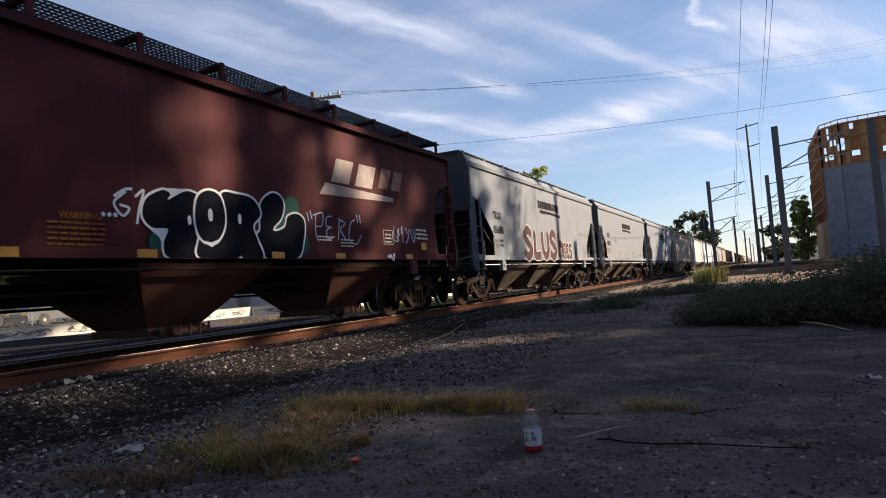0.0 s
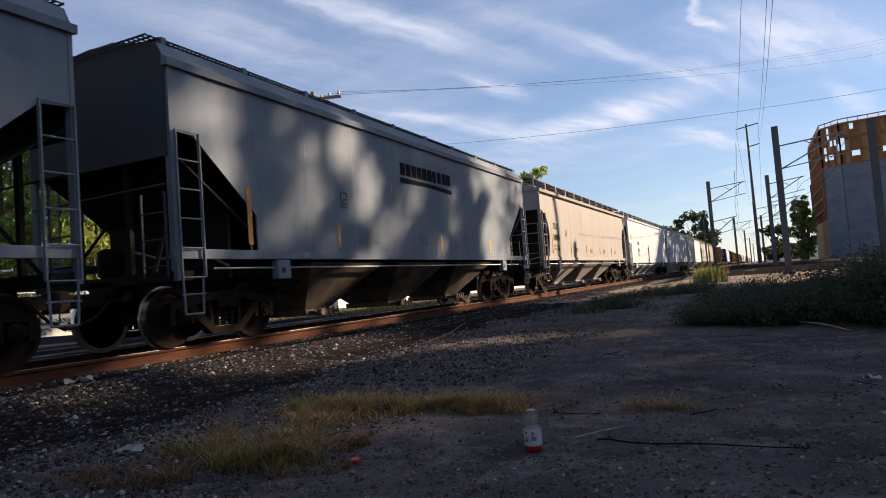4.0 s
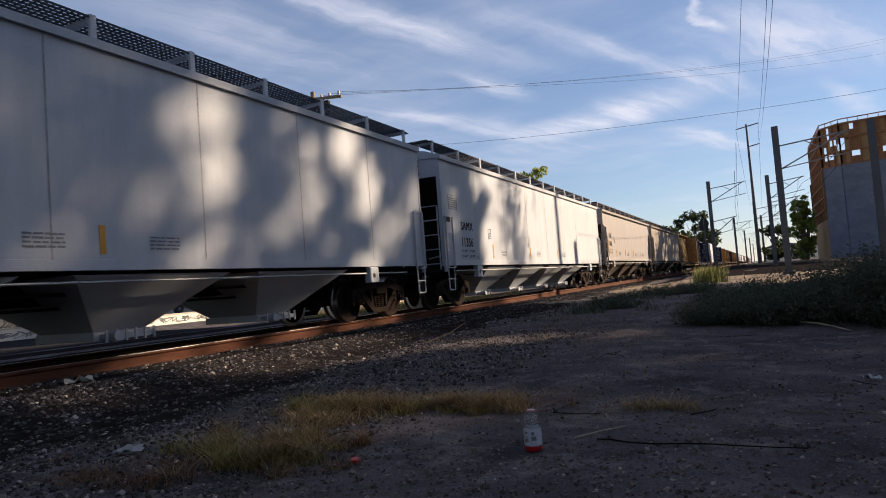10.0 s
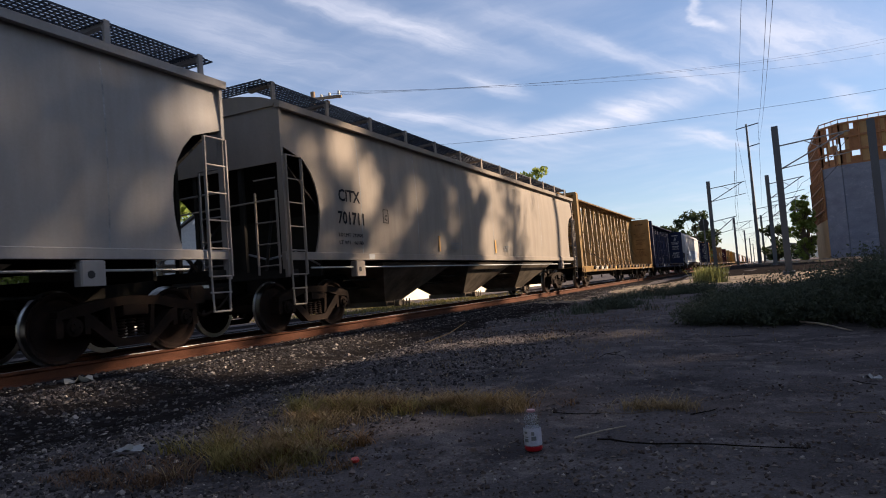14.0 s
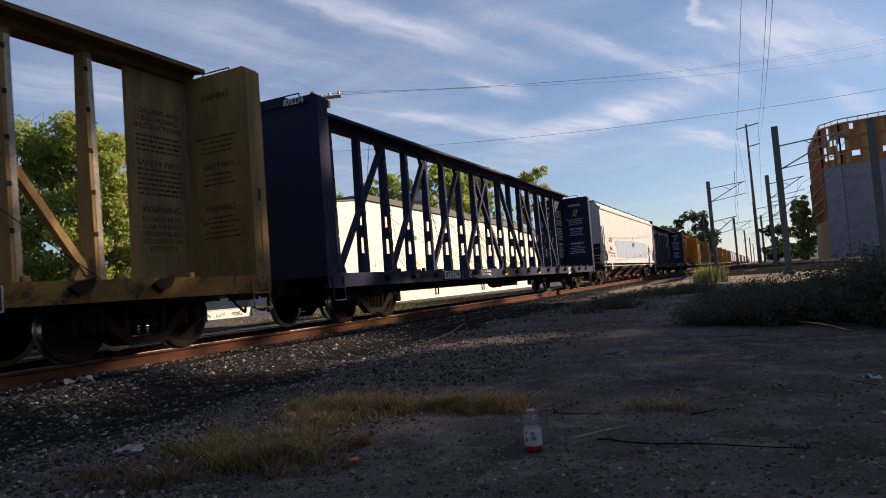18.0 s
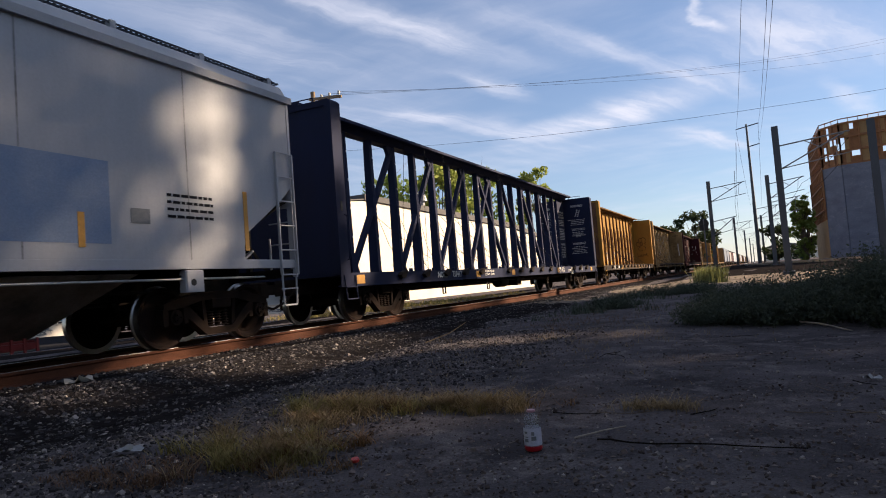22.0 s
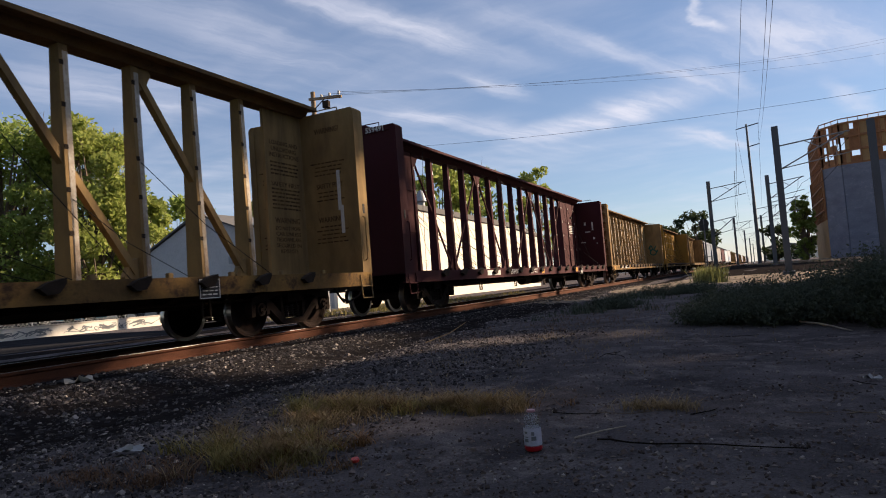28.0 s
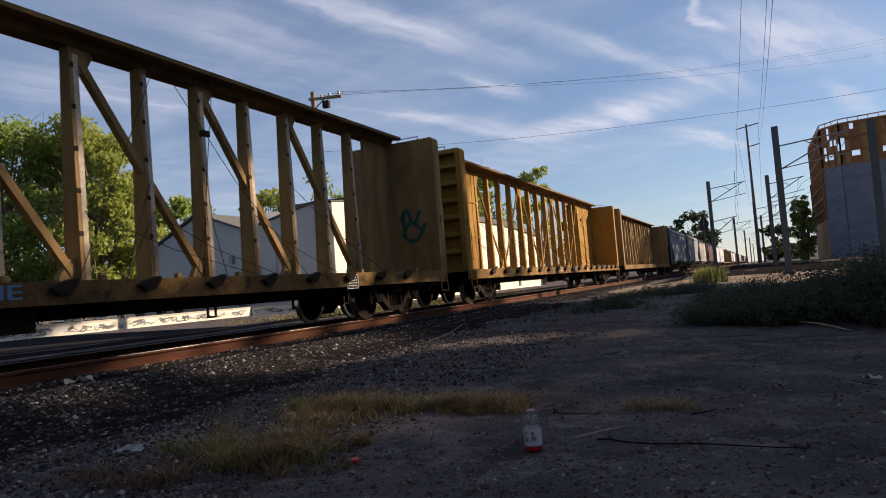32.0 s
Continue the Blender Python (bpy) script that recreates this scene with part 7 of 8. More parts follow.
stroke_white = material("spray_white", (0.70, 0.74, 0.78), 0.6, color2=(0.55, 0.60, 0.66), scale=6, amount=.5, bump=0, spec=0.08)
stroke_dark = material("spray_blue_black", (0.005, 0.006, 0.011), 0.7, color2=(0.009, 0.012, 0.02), scale=4, amount=.6, bump=0, spec=0.03)
stroke_red = material("spray_maroon", (0.066, 0.030, 0.033), 0.6, color2=(0.046, 0.026, 0.032), scale=4, amount=.6, bump=0, spec=0.08)
stroke_green = material("spray_green", (0.02, 0.10, 0.075), 0.6, color2=(0.015, 0.06, 0.05), scale=4, amount=.6, bump=0, spec=0.08)
stroke_pale = material("spray_pale_blue", (0.38, 0.46, 0.66), 0.6, scale=6, amount=.4, bump=0, spec=0.08)
stroke_yellow = material("spray_yellow", (0.38, 0.24, 0.03), 0.6, color2=(0.30, 0.18, 0.02), scale=4, amount=.6, bump=0, spec=0.08)
stroke_faded = material("spray_faded", (0.52, 0.54, 0.58), 0.7, color2=(0.40, 0.42, 0.46), scale=6, amount=.6, bump=0, spec=0.08)
stroke_black = M["black_letter"]
stroke_blue = material("spray_blue", (0.06, 0.15, 0.34), 0.6, color2=(0.12, 0.20, 0.36), scale=4, amount=.6, bump=0, spec=0.08)

GLYPH = dict(
    S=[[(.92, .84), (.5, 1), (.14, .76), (.5, .52), (.88, .26), (.5, 0), (.06, .16)]],
    L=[[(.22, 1), (.22, .5), (.22, .05), (.9, .05)]],
    U=[[(.14, 1), (.12, .35), (.48, .02), (.86, .3), (.86, 1)]],
    H=[[(.2, 1), (.2, .5), (.2, 0)], [(.2, .5), (.6, .58), (.84, .4), (.84, 0)]],
    E=[[(.9, .9), (.45, 1), (.15, .72), (.5, .54), (.15, .3), (.45, .0), (.95, .12)]],
)


def throw_up(car, letters, y0, z0, w, h, fat, fill, edge, x=SIDE_X, rim=.05, squeeze=.92):
    """Bubble letters: a fat stroke with a pale rim."""
    y0 += SHIFT.get(car.name, 0)
    for i, ch in enumerate(letters):
        for pts in GLYPH[ch]:
            p = curve_points([(y0 + (i + u * squeeze) * w, z0 + v * h) for u, v in pts], 6)
            s, t = Shape(), Shape()
            ribbon(s, p, fat + rim * 2, x, .0012 * i)
            ribbon(t, p, fat, x, .0012 * i + .0006)
            part("graffiti_rim", s, edge, car, "pale sprayed outline")
            part("graffiti_fill", t, fill, car, "sprayed letter fill")


PORC = dict(
    P=[(0, .58), (.07, .83), (.32, .97), (.45, .93), (.41, .84), (.73, 1), (.97, .91), (1, .65), (.85, .41), (.93, .2), (.91, 0), (.38, 0), (.30, .2), (.38, .41), (.14, .42)],
    O=[(0, .48), (.12, .86), (.5, 1), (.88, .9), (1, .52), (.86, .2), (.5, 0), (.12, .14)],
    R=[(.36, .96), (.62, 1), (.88, .95), (1, .72), (.86, .52), (.92, .3), (1.0, 0), (.66, 0), (.62, .16), (.58, 0), (.02, 0), (0, .22), (.12, .42), (.36, .45)],
    C=[(.18, .62), (.22, .85), (.40, 1), (.56, .97), (.62, .82), (.55, .62), (.40, .46), (.46, .42), (.62, .50), (.68, .66), (.86, .72), (1, .62), (.98, .34), (.82, 0), (.28, 0), (.10, .16), (0, .30), (.16, .40)],
)
SKIT = dict(
    S=[(.05, .98), (.45, .90), (.95, .98), (.9, .72), (1, .3), (.98, 0), (.03, 0), (.12, .35), (.02, .6)],
    K=[(0, .95), (.5, .92), (.98, 1), (.88, .7), (.8, .55), (1, .2), (.98, .02), (.55, .08), (.06, 0), (.1, .5)],
    I=[(0, .93), (.45, 1), (.8, .86), (.95, .5), (1, .03), (.5, 0), (.03, .02), (.08, .5)],
    T=[(0, .98), (.5, .93), (1, 1), (.98, .68), (.72, .62), (.75, .3), (.8, 0), (.06, .02), (.16, .4), (.02, .7)],
)


def outlined(car, pts, y0, y1, z0, z1, fill, edge, rim, lift, x=SIDE_X):
    """One bubble letter: a closed rounded outline with a pale sprayed rim; it stops at the sill."""
    c = [(y0 + (y1 - y0) * u, z0 + (z1 - z0) * v) for u, v in pts]
    loop = curve_points(c[-2:] + c + c[:2], 5)[10:10 + 5 * len(c)]
    n = len(loop)
    area = sum(loop[i][0] * loop[(i + 1) % n][1] - loop[(i + 1) % n][0] * loop[i][1] for i in range(n))
    out = []
    for i, (y, z) in enumerate(loop):
        d = Vector((loop[(i + 1) % n][0] - loop[i - 1][0], loop[(i + 1) % n][1] - loop[i - 1][1]))
        d = d.normalized() if d.length > 1e-6 else Vector((1, 0))
        k = rim if area > 0 else -rim
        out.append((y + d.y * k, max(z - d.x * k, z0)))
    for name, ring, mat, up, label in (("graffiti_rim", out, edge, lift, "pale sprayed outline"), ("graffiti_fill", [(y, max(z, z0)) for y, z in loop], fill, lift + .0012, "black sprayed letter fill")):
        s = Shape().add([(x + up, y, z) for y, z in ring], [tuple(range(n)) if area > 0 else tuple(range(n - 1, -1, -1))])
        part(name, s, mat, car, label)


def scribble(car, y0, y1, z0, z1, n, width, mat, seed, x=SIDE_X):
    """A quick hand-style tag of looping strokes."""
    r = random.Random(seed)
    y0, y1 = y0 + SHIFT.get(car.name, 0), y1 + SHIFT.get(car.name, 0)
    for i in range(n):
        a = y0 + (y1 - y0) * i / n
        b = (y1 - y0) / n
        pts = [(a + r.uniform(-.1, 1.1) * b, r.uniform(z0, z1)) for _ in range(5)]
        s = Shape()
        ribbon(s, curve_points(pts, 5), width, x, .001 * (i % 3))
        part("graffiti_tag", s, mat, car, "thin sprayed tag")


# oxide-red hopper
plain_sign(red_car, 10.55, 12.2, 2.80, 3.28, 2, "worn_white", .22, seed=3)
plain_sign(red_car, 12.3, 13.4, 2.85, 3.30, 2, "faded_letter", .2, seed=4)
part("sign_band", Shape().prism([(10.15, 2.52), (12.9, 2.58), (12.95, 2.68), (10.35, 2.76)], "x", 1.552, 1.558), M["worn_white"], red_car)
for ch, y0, y1, z0, z1, lift in (("C", 8.20, 9.62, 1.30, 2.40, .001), ("P", 6.16, 7.22, 1.30, 2.26, .003), ("R", 7.10, 8.47, 1.30, 2.31, .0055), ("O", 7.06, 7.66, 1.50, 2.31, .008)):
    outlined(red_car, PORC[ch], y0, y1, z0, z1, stroke_dark, stroke_white, .036, lift)
for (y, z, a, b) in ((6.95, 1.84, .035, .07), (7.36, 1.94, .05, .10), (7.97, 1.92, .04, .085)):
    part("graffiti_rim", Shape().add([(1.5675, y + a * math.cos(k * .524), z + b * math.sin(k * .524)) for k in range(12)], [tuple(range(12))]), stroke_white, red_car)
for pts in ([(6.36, 1.68), (6.60, 1.68), (6.56, 1.50), (6.62, 1.30), (6.56, 1.30)], [(8.14, 1.30), (8.20, 1.62), (8.42, 1.78), (8.30, 1.5), (8.52, 1.30)], [(7.12, 1.56), (7.36, 1.53), (7.56, 1.60), (7.36, 1.46)]):
    part("graffiti_rim", Shape().add([(1.5565 + (.010 if pts[0][0] == 7.12 else 0), y, z) for y, z in pts], [tuple(range(len(pts)))]), stroke_white, red_car)
for (y, z, a, b) in ((6.40, 1.50, .16, .12), (8.9, 2.05, .35, .2), (9.55, 1.55, .2, .2), (9.3, 2.2, .2, .12)):
    part("graffiti_cloud", Shape().lathe([(.001, 0), (a, 0), (a, .002), (.001, .002)], (1.551, y, z), "x", 16), stroke_green, red_car)
for k in range(3):
    part("graffiti_rim", Shape().lathe([(.001, 0), (.03, 0), (.03, .002), (.001, .002)], (1.556, 5.58 + k * .085, 1.84), "x", 10), stroke_white, red_car)
for stroke in ([(5.92, 2.16), (5.74, 2.0), (5.86, 1.84), (5.96, 1.94), (5.82, 1.98)], [(6.06, 2.10), (6.20, 2.2), (6.12, 1.96), (6.07, 1.74)], [(5.74, 2.08), (5.9, 2.18), (6.02, 2.2)],
               [(9.98, 2.12), (9.95, 1.78), (10.02, 1.62)], [(9.9, 2.1), (10.2, 2.16), (10.15, 1.92), (9.98, 1.9)], [(10.5, 2.12), (10.32, 2.08), (10.3, 1.92), (10.46, 1.9), (10.3, 1.84), (10.32, 1.68), (10.55, 1.72)],
               [(10.74, 2.06), (10.66, 1.66)], [(10.7, 2.08), (10.92, 2.0), (10.76, 1.86), (10.98, 1.64)], [(11.3, 2.1), (11.12, 2.0), (11.05, 1.7), (11.3, 1.6), (11.5, 1.78)], [(9.72, 2.14), (9.76, 1.98)], [(9.82, 2.18), (9.86, 2.02)], [(11.36, 2.2), (11.4, 2.04)], [(11.46, 2.2), (11.5, 2.04)]):
    tag_line = Shape()
    ribbon(tag_line, curve_points(stroke, 6), .036 if stroke[0][0] < 7 else .026, SIDE_X)
    part("graffiti_tag", tag_line, stroke_white if stroke[0][0] < 7 else stroke_pale, red_car, "thin sprayed tag")
scribble(red_car, 12.85, 13.9, 1.62, 2.05, 6, .022, stroke_pale, 8)
bars(red_car, 10.0, 10.5, 1.70, 2, .06, .025, "white_letter", seed=2)
bars(red_car, 10.75, 11.2, 1.66, 3, .06, .025, "white_letter", seed=3)
mark(red_car, "WARNING", 5.0, 5.55, 1.80, .09, "faded_ochre")
bars(red_car, 4.85, 5.6, 1.70, 5, .065, .024, "faded_ochre", seed=6)
frame_box(red_car, 12.6, 1.78, .20, .16, "white_letter")
bars(red_car, 12.47, 12.73, 1.82, 3, .08, .035, "white_letter", seed=7)
bars(red_car, 13.95, 14.5, 1.98, 3, .10, .045, "white_letter", seed=8)
for y in (4.2, 6.05, 8.7, 10.55, 13.35):
    patch(red_car, y, y + .32, 1.30, 1.41, "ochre_mark", x=1.5565)
patch(red_car, 14.15, 14.42, 1.52, 1.70, "ochre_mark")
scribble(red_car, 12.5, 12.8, 1.26, 1.42, 2, .05, stroke_white, 11, 1.558)

# blue-grey hoppers
for car, num, ld, lt in ((rich, "856888", "226500", "59900"), (rich2, "855922", "225900", "60100"), (rich3, "", "", "")):
    hopper_marks(car, 1.85, "TRGX" if num else "", num, ld, lt, box=(4.28, 2.46), strip=(1.5, 1.52, 2.44) if car is not rich else None, strips=() if car is rich else ((4.0, 1.52, 1.95), (8.6, 1.5, 1.9), (12.0, 1.5, 1.88)), seed=20)
    plain_sign(car, 6.70, 9.50, 3.27, 3.56, 10, "black_letter", .0, seed=5)
    part("sign_band", Shape().prism([(6.68, 3.08), (8.1, 3.10), (9.5, 3.04), (9.5, 3.15), (8.1, 3.20), (6.68, 3.21)], "x", 1.552, 1.558), M["black_letter"], car)
    if car is not rich:
        for y in (5.1, 7.45, 9.9):
            bars(car, y, y + .45, 1.84, 4, .07, .04, seed=int(y * 10))
throw_up(rich, "SLUSH", 4.65, 1.42, 1.06, .95, .33, stroke_red, stroke_faded, rim=.028)
throw_up(rich, "SES", 9.75, 1.40, .48, .56, .19, stroke_red, stroke_faded, rim=.030)
scribble(rich, 13.2, 14.6, 1.35, 2.0, 7, .022, M["grey_letter"], 33)
scribble(rich, 1.75, 2.2, 1.35, 2.1, 5, .025, M["grey_letter"], 34)
patch(rich, 12.4, 12.8, 1.31, 1.41, "ochre_mark", x=1.5565)

# light hoppers
hopper_marks(tilx, 1.62, "TILX", "540921", "221500", "64500", z=2.66, box=(3.56, 2.44), strip=(1.40, 1.60, 2.50), strips=((4.28, 1.61, 2.03), (7.18, 1.60, 2.0), (10.1, 1.6, 2.0), (13.1, 1.6, 1.98)), seed=40)
hopper_marks(samx1, 3.2, "SAMX", "11369", "195300", "67900", z=2.46, box=(5.49, 2.34), w=.75, seed=50)
for y in (3.25, 6.9, 10.5):
    patch(samx1, y, y + .4, 1.36, 1.43, "ochre_mark")
hopper_marks(samx2, 1.2, "SAMX", "11272", "195390", "67700", z=2.40, box=(3.08, 1.88), w=.92, strips=((4.62, 1.34, 1.74), (8.3, 1.34, 1.70), (10.0, 1.34, 1.7)), seed=60)
hopper_marks(samx3, 1.36, "SAMX", "11356", "195300", "67700", z=2.22, box=(3.5, 2.08), w=.9, strips=((3.68, 1.34, 1.76), (7.36, 1.36, 1.74), (10.9, 1.36, 1.7)), seed=70)
hopper_marks(tan1, 1.80, "CGEX", "1832", "223400", "63600", z=2.67, box=(3.28, 2.45), w=.72, strip=(1.58, 1.55, 2.42), strips=((3.76, 1.55, 1.93), (6.5, 1.55, 1.95), (9.4, 1.55, 1.95), (12.4, 1.55, 1.9)), seed=80)
hopper_marks(tan2, 1.80, "CITX", "701711", "219900", "66100", z=2.55, box=(3.6, 2.24), w=.85, strips=((6.2, 1.5, 1.9), (10.2, 1.5, 1.9)), seed=90)
hopper_marks(nclx, 1.95, "NCLX", "4064", "", "", z=2.41, strip=(1.48, 1.42, 2.36), w=.84, seed=100)
for text, z in (("LD LMT 220600     100050 KG", 1.70), ("LT WT   65400       29650 KG", 1.54)):
    mark(nclx, text, 1.87, 3.36, z, .085)
frame_box(nclx, 3.68, 2.22, .12, .16, text="C")
mark(nclx, "PLATE", 3.62, 3.75, 2.31, .035)
for y in (4.18, 6.90, 9.63, 12.32, 15.1):
    patch(nclx, y, y + .09, 1.42, 1.85, "ochre_mark", x=1.558)
bars(nclx, 16.45, 17.3, 2.16, 4, .10, .04, "black_letter", seed=13)
patch(nclx, 17.95, 18.04, 1.42, 2.36, "ochre_mark")
patch(nclx, 15.85, 16.15, 1.75, 1.95, "grey_letter", "data_plate")
bars(nclx, 9.25, 10.2, 2.42, 4, .085, .045, "black_letter", 1.559, seed=12)
ribbon_mark = Shape()
ribbon(ribbon_mark, [(9.55, 2.73), (9.66, 2.75), (9.74, 2.70), (9.76, 2.60)], .09, 1.557)
part("sign_arrow", ribbon_mark, M["black_letter"], nclx)
part("data_disc", Shape().lathe([(.001, 0), (.07, 0), (.07, .002), (.001, .002)], (1.556, 1.76, 1.76), "x", 16), stroke_green, nclx)
wash = material("blue_band_paint", (0.17, 0.235, 0.36), 0.75, color2=(0.24, 0.29, 0.38), scale=2, amount=.8, bump=0)
part("painted_band", Shape().prism([(3.85, 1.47), (15.55, 1.47), (15.55, 2.52), (10.4, 2.56), (3.85, 2.46)], "x", 1.5525, 1.5545), wash, nclx, "pale blue painted band along the side")
for car, code, num in ((nclx, "NCLX", "4064"), (samx2, "SAMX", "11272"), (samx3, "SAMX", "11356"), (tan1, "CGEX", "1832")):
    lettering(code, .15, M["black_letter"], facing_back(.75, 3.88, .026), car, width=.42)
    lettering(num, .15, M["black_letter"], facing_back(.75, 3.64, .026), car, width=.42)
slot = Shape().box(1.552, 1.56, .10, .47, 2.30, 2.44)
for car in (samx1, samx2, samx3):
    part("ladder_recess", slot, M["rubber"], car)
    patch(car, .26, .36, 1.35, 2.0, "ochre_mark")
    bars(car, .7, 1.15, 2.95, 5, .06, .022, seed=5)
    frame_box(car, .92, 2.85, .27, .19, "grey_letter")

# centre-beam cars: sill numbers, loading plates and bulkhead instructions
SILL_X = 1.424


def sill(car, items, plates=(), ochre=()):
    for text, y0, y1 in items:
        mark(car, text, y0, y1, .905, .16, "white_letter", SILL_X)
    for (y, a, b) in plates:
        mark(car, a, y, y + .75, .955, .07, "white_letter", SILL_X)
        mark(car, b, y, y + .75, .855, .07, "white_letter", SILL_X)
    for y in ochre:
        patch(car, y, y + .30, .80, .98, "ochre_mark", x=SILL_X)


def clear_winches(car, y0, y1):
    """No winch hangs in front of the numbers."""
    y0, y1 = y0 + SHIFT.get(car.name, 0), y1 + SHIFT.get(car.name, 0)
    for o in list(car.children):
        if o.name.startswith("tie_down_winch") and o.location.x > 0 and y0 < o.location.y < y1:
            bpy.data.objects.remove(o)


def data_board(car, y):
    dy = SHIFT.get(car.name, 0)
    part("data_board", Shape().box(SILL_X - .01, SILL_X + .006, y + dy, y + dy + .42, .70, 1.0), M["rubber"], car)
    frame_box(car, y + .21, .85, .20, .145, "white_letter", SILL_X + .008)
    bars(car, y + .06, y + .36, .92, 4, .055, .02, "white_letter", SILL_X + .008, seed=int(y * 7))


sill(cb_y1, [("TTZX", 2.55, 3.35), ("861985", 3.95, 5.5)], [(15.0, "LD LMT", "LT WT")], (7.62, 12.8))
patch(cb_b1, 5.04, 6.02, .80, 1.0, "white_letter", "number_plate", SILL_X - .002)
mark(cb_b1, "875274", 5.1, 5.95, .90, .15, "black_letter", SILL_X + .002)
frame_box(cb_b1, 6.75, .90, .09, .09, "white_letter", SILL_X, "C")
mark(cb_y1, "286K", 6.94, 7.19, .895, .09, "black_letter", SILL_X)
mark(cb_y1, "FB5", 7.24, 7.42, .925, .06, "black_letter", SILL_X)
sill(cb_b1, [], [(7.6, "LD LMT 224100", "LT WT  61900")], (6.95, 9.6, 13.2))
clear_winches(cb_b1, 4.9, 6.2)
clear_winches(cb_b1, 7.5, 8.5)
clear_winches(cb_b2, 7.2, 8.2)
sill(cb_b2, [("NOKL", 4.05, 4.6), ("737417", 4.93, 5.55)], [(7.3, "LD LMT 224100", "LT WT  61900")], (.25, 6.6, 9.7, 15.2, 21.2))
for text, y0, y1, z, h in (("IH  11-5", 15.55, 16.3, .965, .10), ("IL  73-0", 15.55, 16.3, .845, .10), ("L  75-0", 16.95, 17.5, .86, .10), ("JACK", 19.3, 19.55, .97, .06), ("HERE", 19.3, 19.55, .88, .06)):
    mark(cb_b2, text, y0, y1, z, h, "white_letter", SILL_X)
clear_winches(cb_b2, 15.3, 17.7)
sill(cb_op, [("TTZX 86244", 2.2, 4.25)], [], (4.6, 11.4))
for k in range(9):
    plate = random.Random(k + 300)
    patch(cb_op, 5.05 + k * 1.22, 5.05 + k * 1.22 + plate.uniform(.5, .85), .80 + plate.uniform(0, .04), 1.0, "sill_grime", "sill_panel", SILL_X - .0025)
    scribble(cb_op, 5.15 + k * 1.22, 5.6 + k * 1.22, .84, .97, 2, .018, stroke_black, 310 + k, SILL_X)
sill(cb_br, [("559491", 7.1, 7.9)], [(9.3, "LD LMT", "LT WT")], (10.6, 15.8))
plain_sign(cb_br, 5.0, 6.2, .83, .98, 3, "white_letter", 0, SILL_X)
sill(cb_y3, [("TTZX", 2.0, 3.1), ("863431", 3.57, 5.2)], [], (5.5, .15))
sill(cb_y4, [], [(9.0, "LD LMT", "LT WT")], (6.0, 14.0))
lettering("ANE", .17, stroke_blue, facing_x(11.35, .905, SILL_X + .002), cb_y3, "graffiti_tag", width=.72)
for car, y in ((cb_y1, 17.7), (cb_b1, 17.5), (cb_b2, 17.4), (cb_op, 15.6), (cb_y2, 17.7), (cb_br, 16.6), (cb_y3, 17.7)):
    data_board(car, y)


def instructions(car, L, mat, ladder_sign=True):
    """Loading instructions on the trailing bulkhead and on the end panel beside it."""
    y = L - .336
    for xc in (.72, -.72):
        def line(text, z, h, w):
            lettering(text, h, M[mat], facing_back(xc, z, y), car, width=w)

        def rows(z, n, w=.9, seed=1):
            r = random.Random(seed)
            s = Shape()
            for i in range(n):
                k = w * r.uniform(.6, 1)
                a = xc - k / 2
                while a < xc + k / 2 - .04:
                    l = r.uniform(.06, .17)
                    s.box(a, min(a + l, xc + k / 2), y - .002, y + .002, z - i * .085, z - i * .085 + .028)
                    a += l + .03
            part("small_print", s, M[mat], car)
        line("WARNING!", 4.15, .12, .62)
        if ladder_sign:
            s = Shape().bar((xc - .12, y, 3.60), (xc + .02, y, 3.98), .03, .004, (0, 1, 0)).bar((xc + .02, y, 3.58), (xc + .14, y, 3.94), .03, .004, (0, 1, 0))
            for i in range(4):
                s.bar((xc - .10 + i * .03, y, 3.66 + i * .085), (xc + .05 + i * .03, y, 3.63 + i * .085), .02, .004, (0, 1, 0))
            part("ladder_symbol", s, M[mat], car)
        rows(3.44, 4, .95, 2)
        line("SAFETY FIRST", 2.95, .11, .68)
        rows(2.80, 3, .9, 3)
        line("WARNING!", 2.22, .12, .66)
        rows(2.06, 5, .85, 4)
    x = .038
    def side(text, z, h, w):
        lettering(text, h, M[mat], facing_x(L - .95, z, x), car, width=w)
    side("LOADING AND", 3.85, .10, .9)
    side("UNLOADING", 3.72, .10, .8)
    side("INSTRUCTIONS", 3.59, .10, .95)
    bars(car, L - 1.4, L - .5, 3.42, 4, .08, .035, mat, x, seed=9, own=False)
    side("SAFETY FIRST", 2.98, .10, .9)
    bars(car, L - 1.4, L - .5, 2.86, 6, .08, .035, mat, x, seed=10, own=False)
    side("WARNING", 2.22, .12, .8)
    for i, tx in enumerate(("DO NOT MOVE", "CAR UNLESS", "TIEDOWNS ARE", "SECURED IN", "KEYSLOTS")):
        side(tx, 2.06 - i * .12, .085, .8 if i < 4 else .55)


instructions(cb_b1, 22.9, "white_letter")
instructions(cb_b2, 22.9, "white_letter")
instructions(cb_y1, 22.9, "brown_letter", False)
instructions(cb_y2, 22.9, "brown_letter", False)
lettering("73'-0\"", .12, M["white_letter"], facing_back(.72, 2.62, 22.9 - .337), cb_b2, width=.3)
# number panel on the outer face of the leading bulkhead
for car, num, mt in ((cb_b1, "875274", "white_letter"), (cb_br, "559491", "white_letter")):
    lettering(num, .13, M[mt], facing_back(.85, 4.48, .016), car, width=.5)
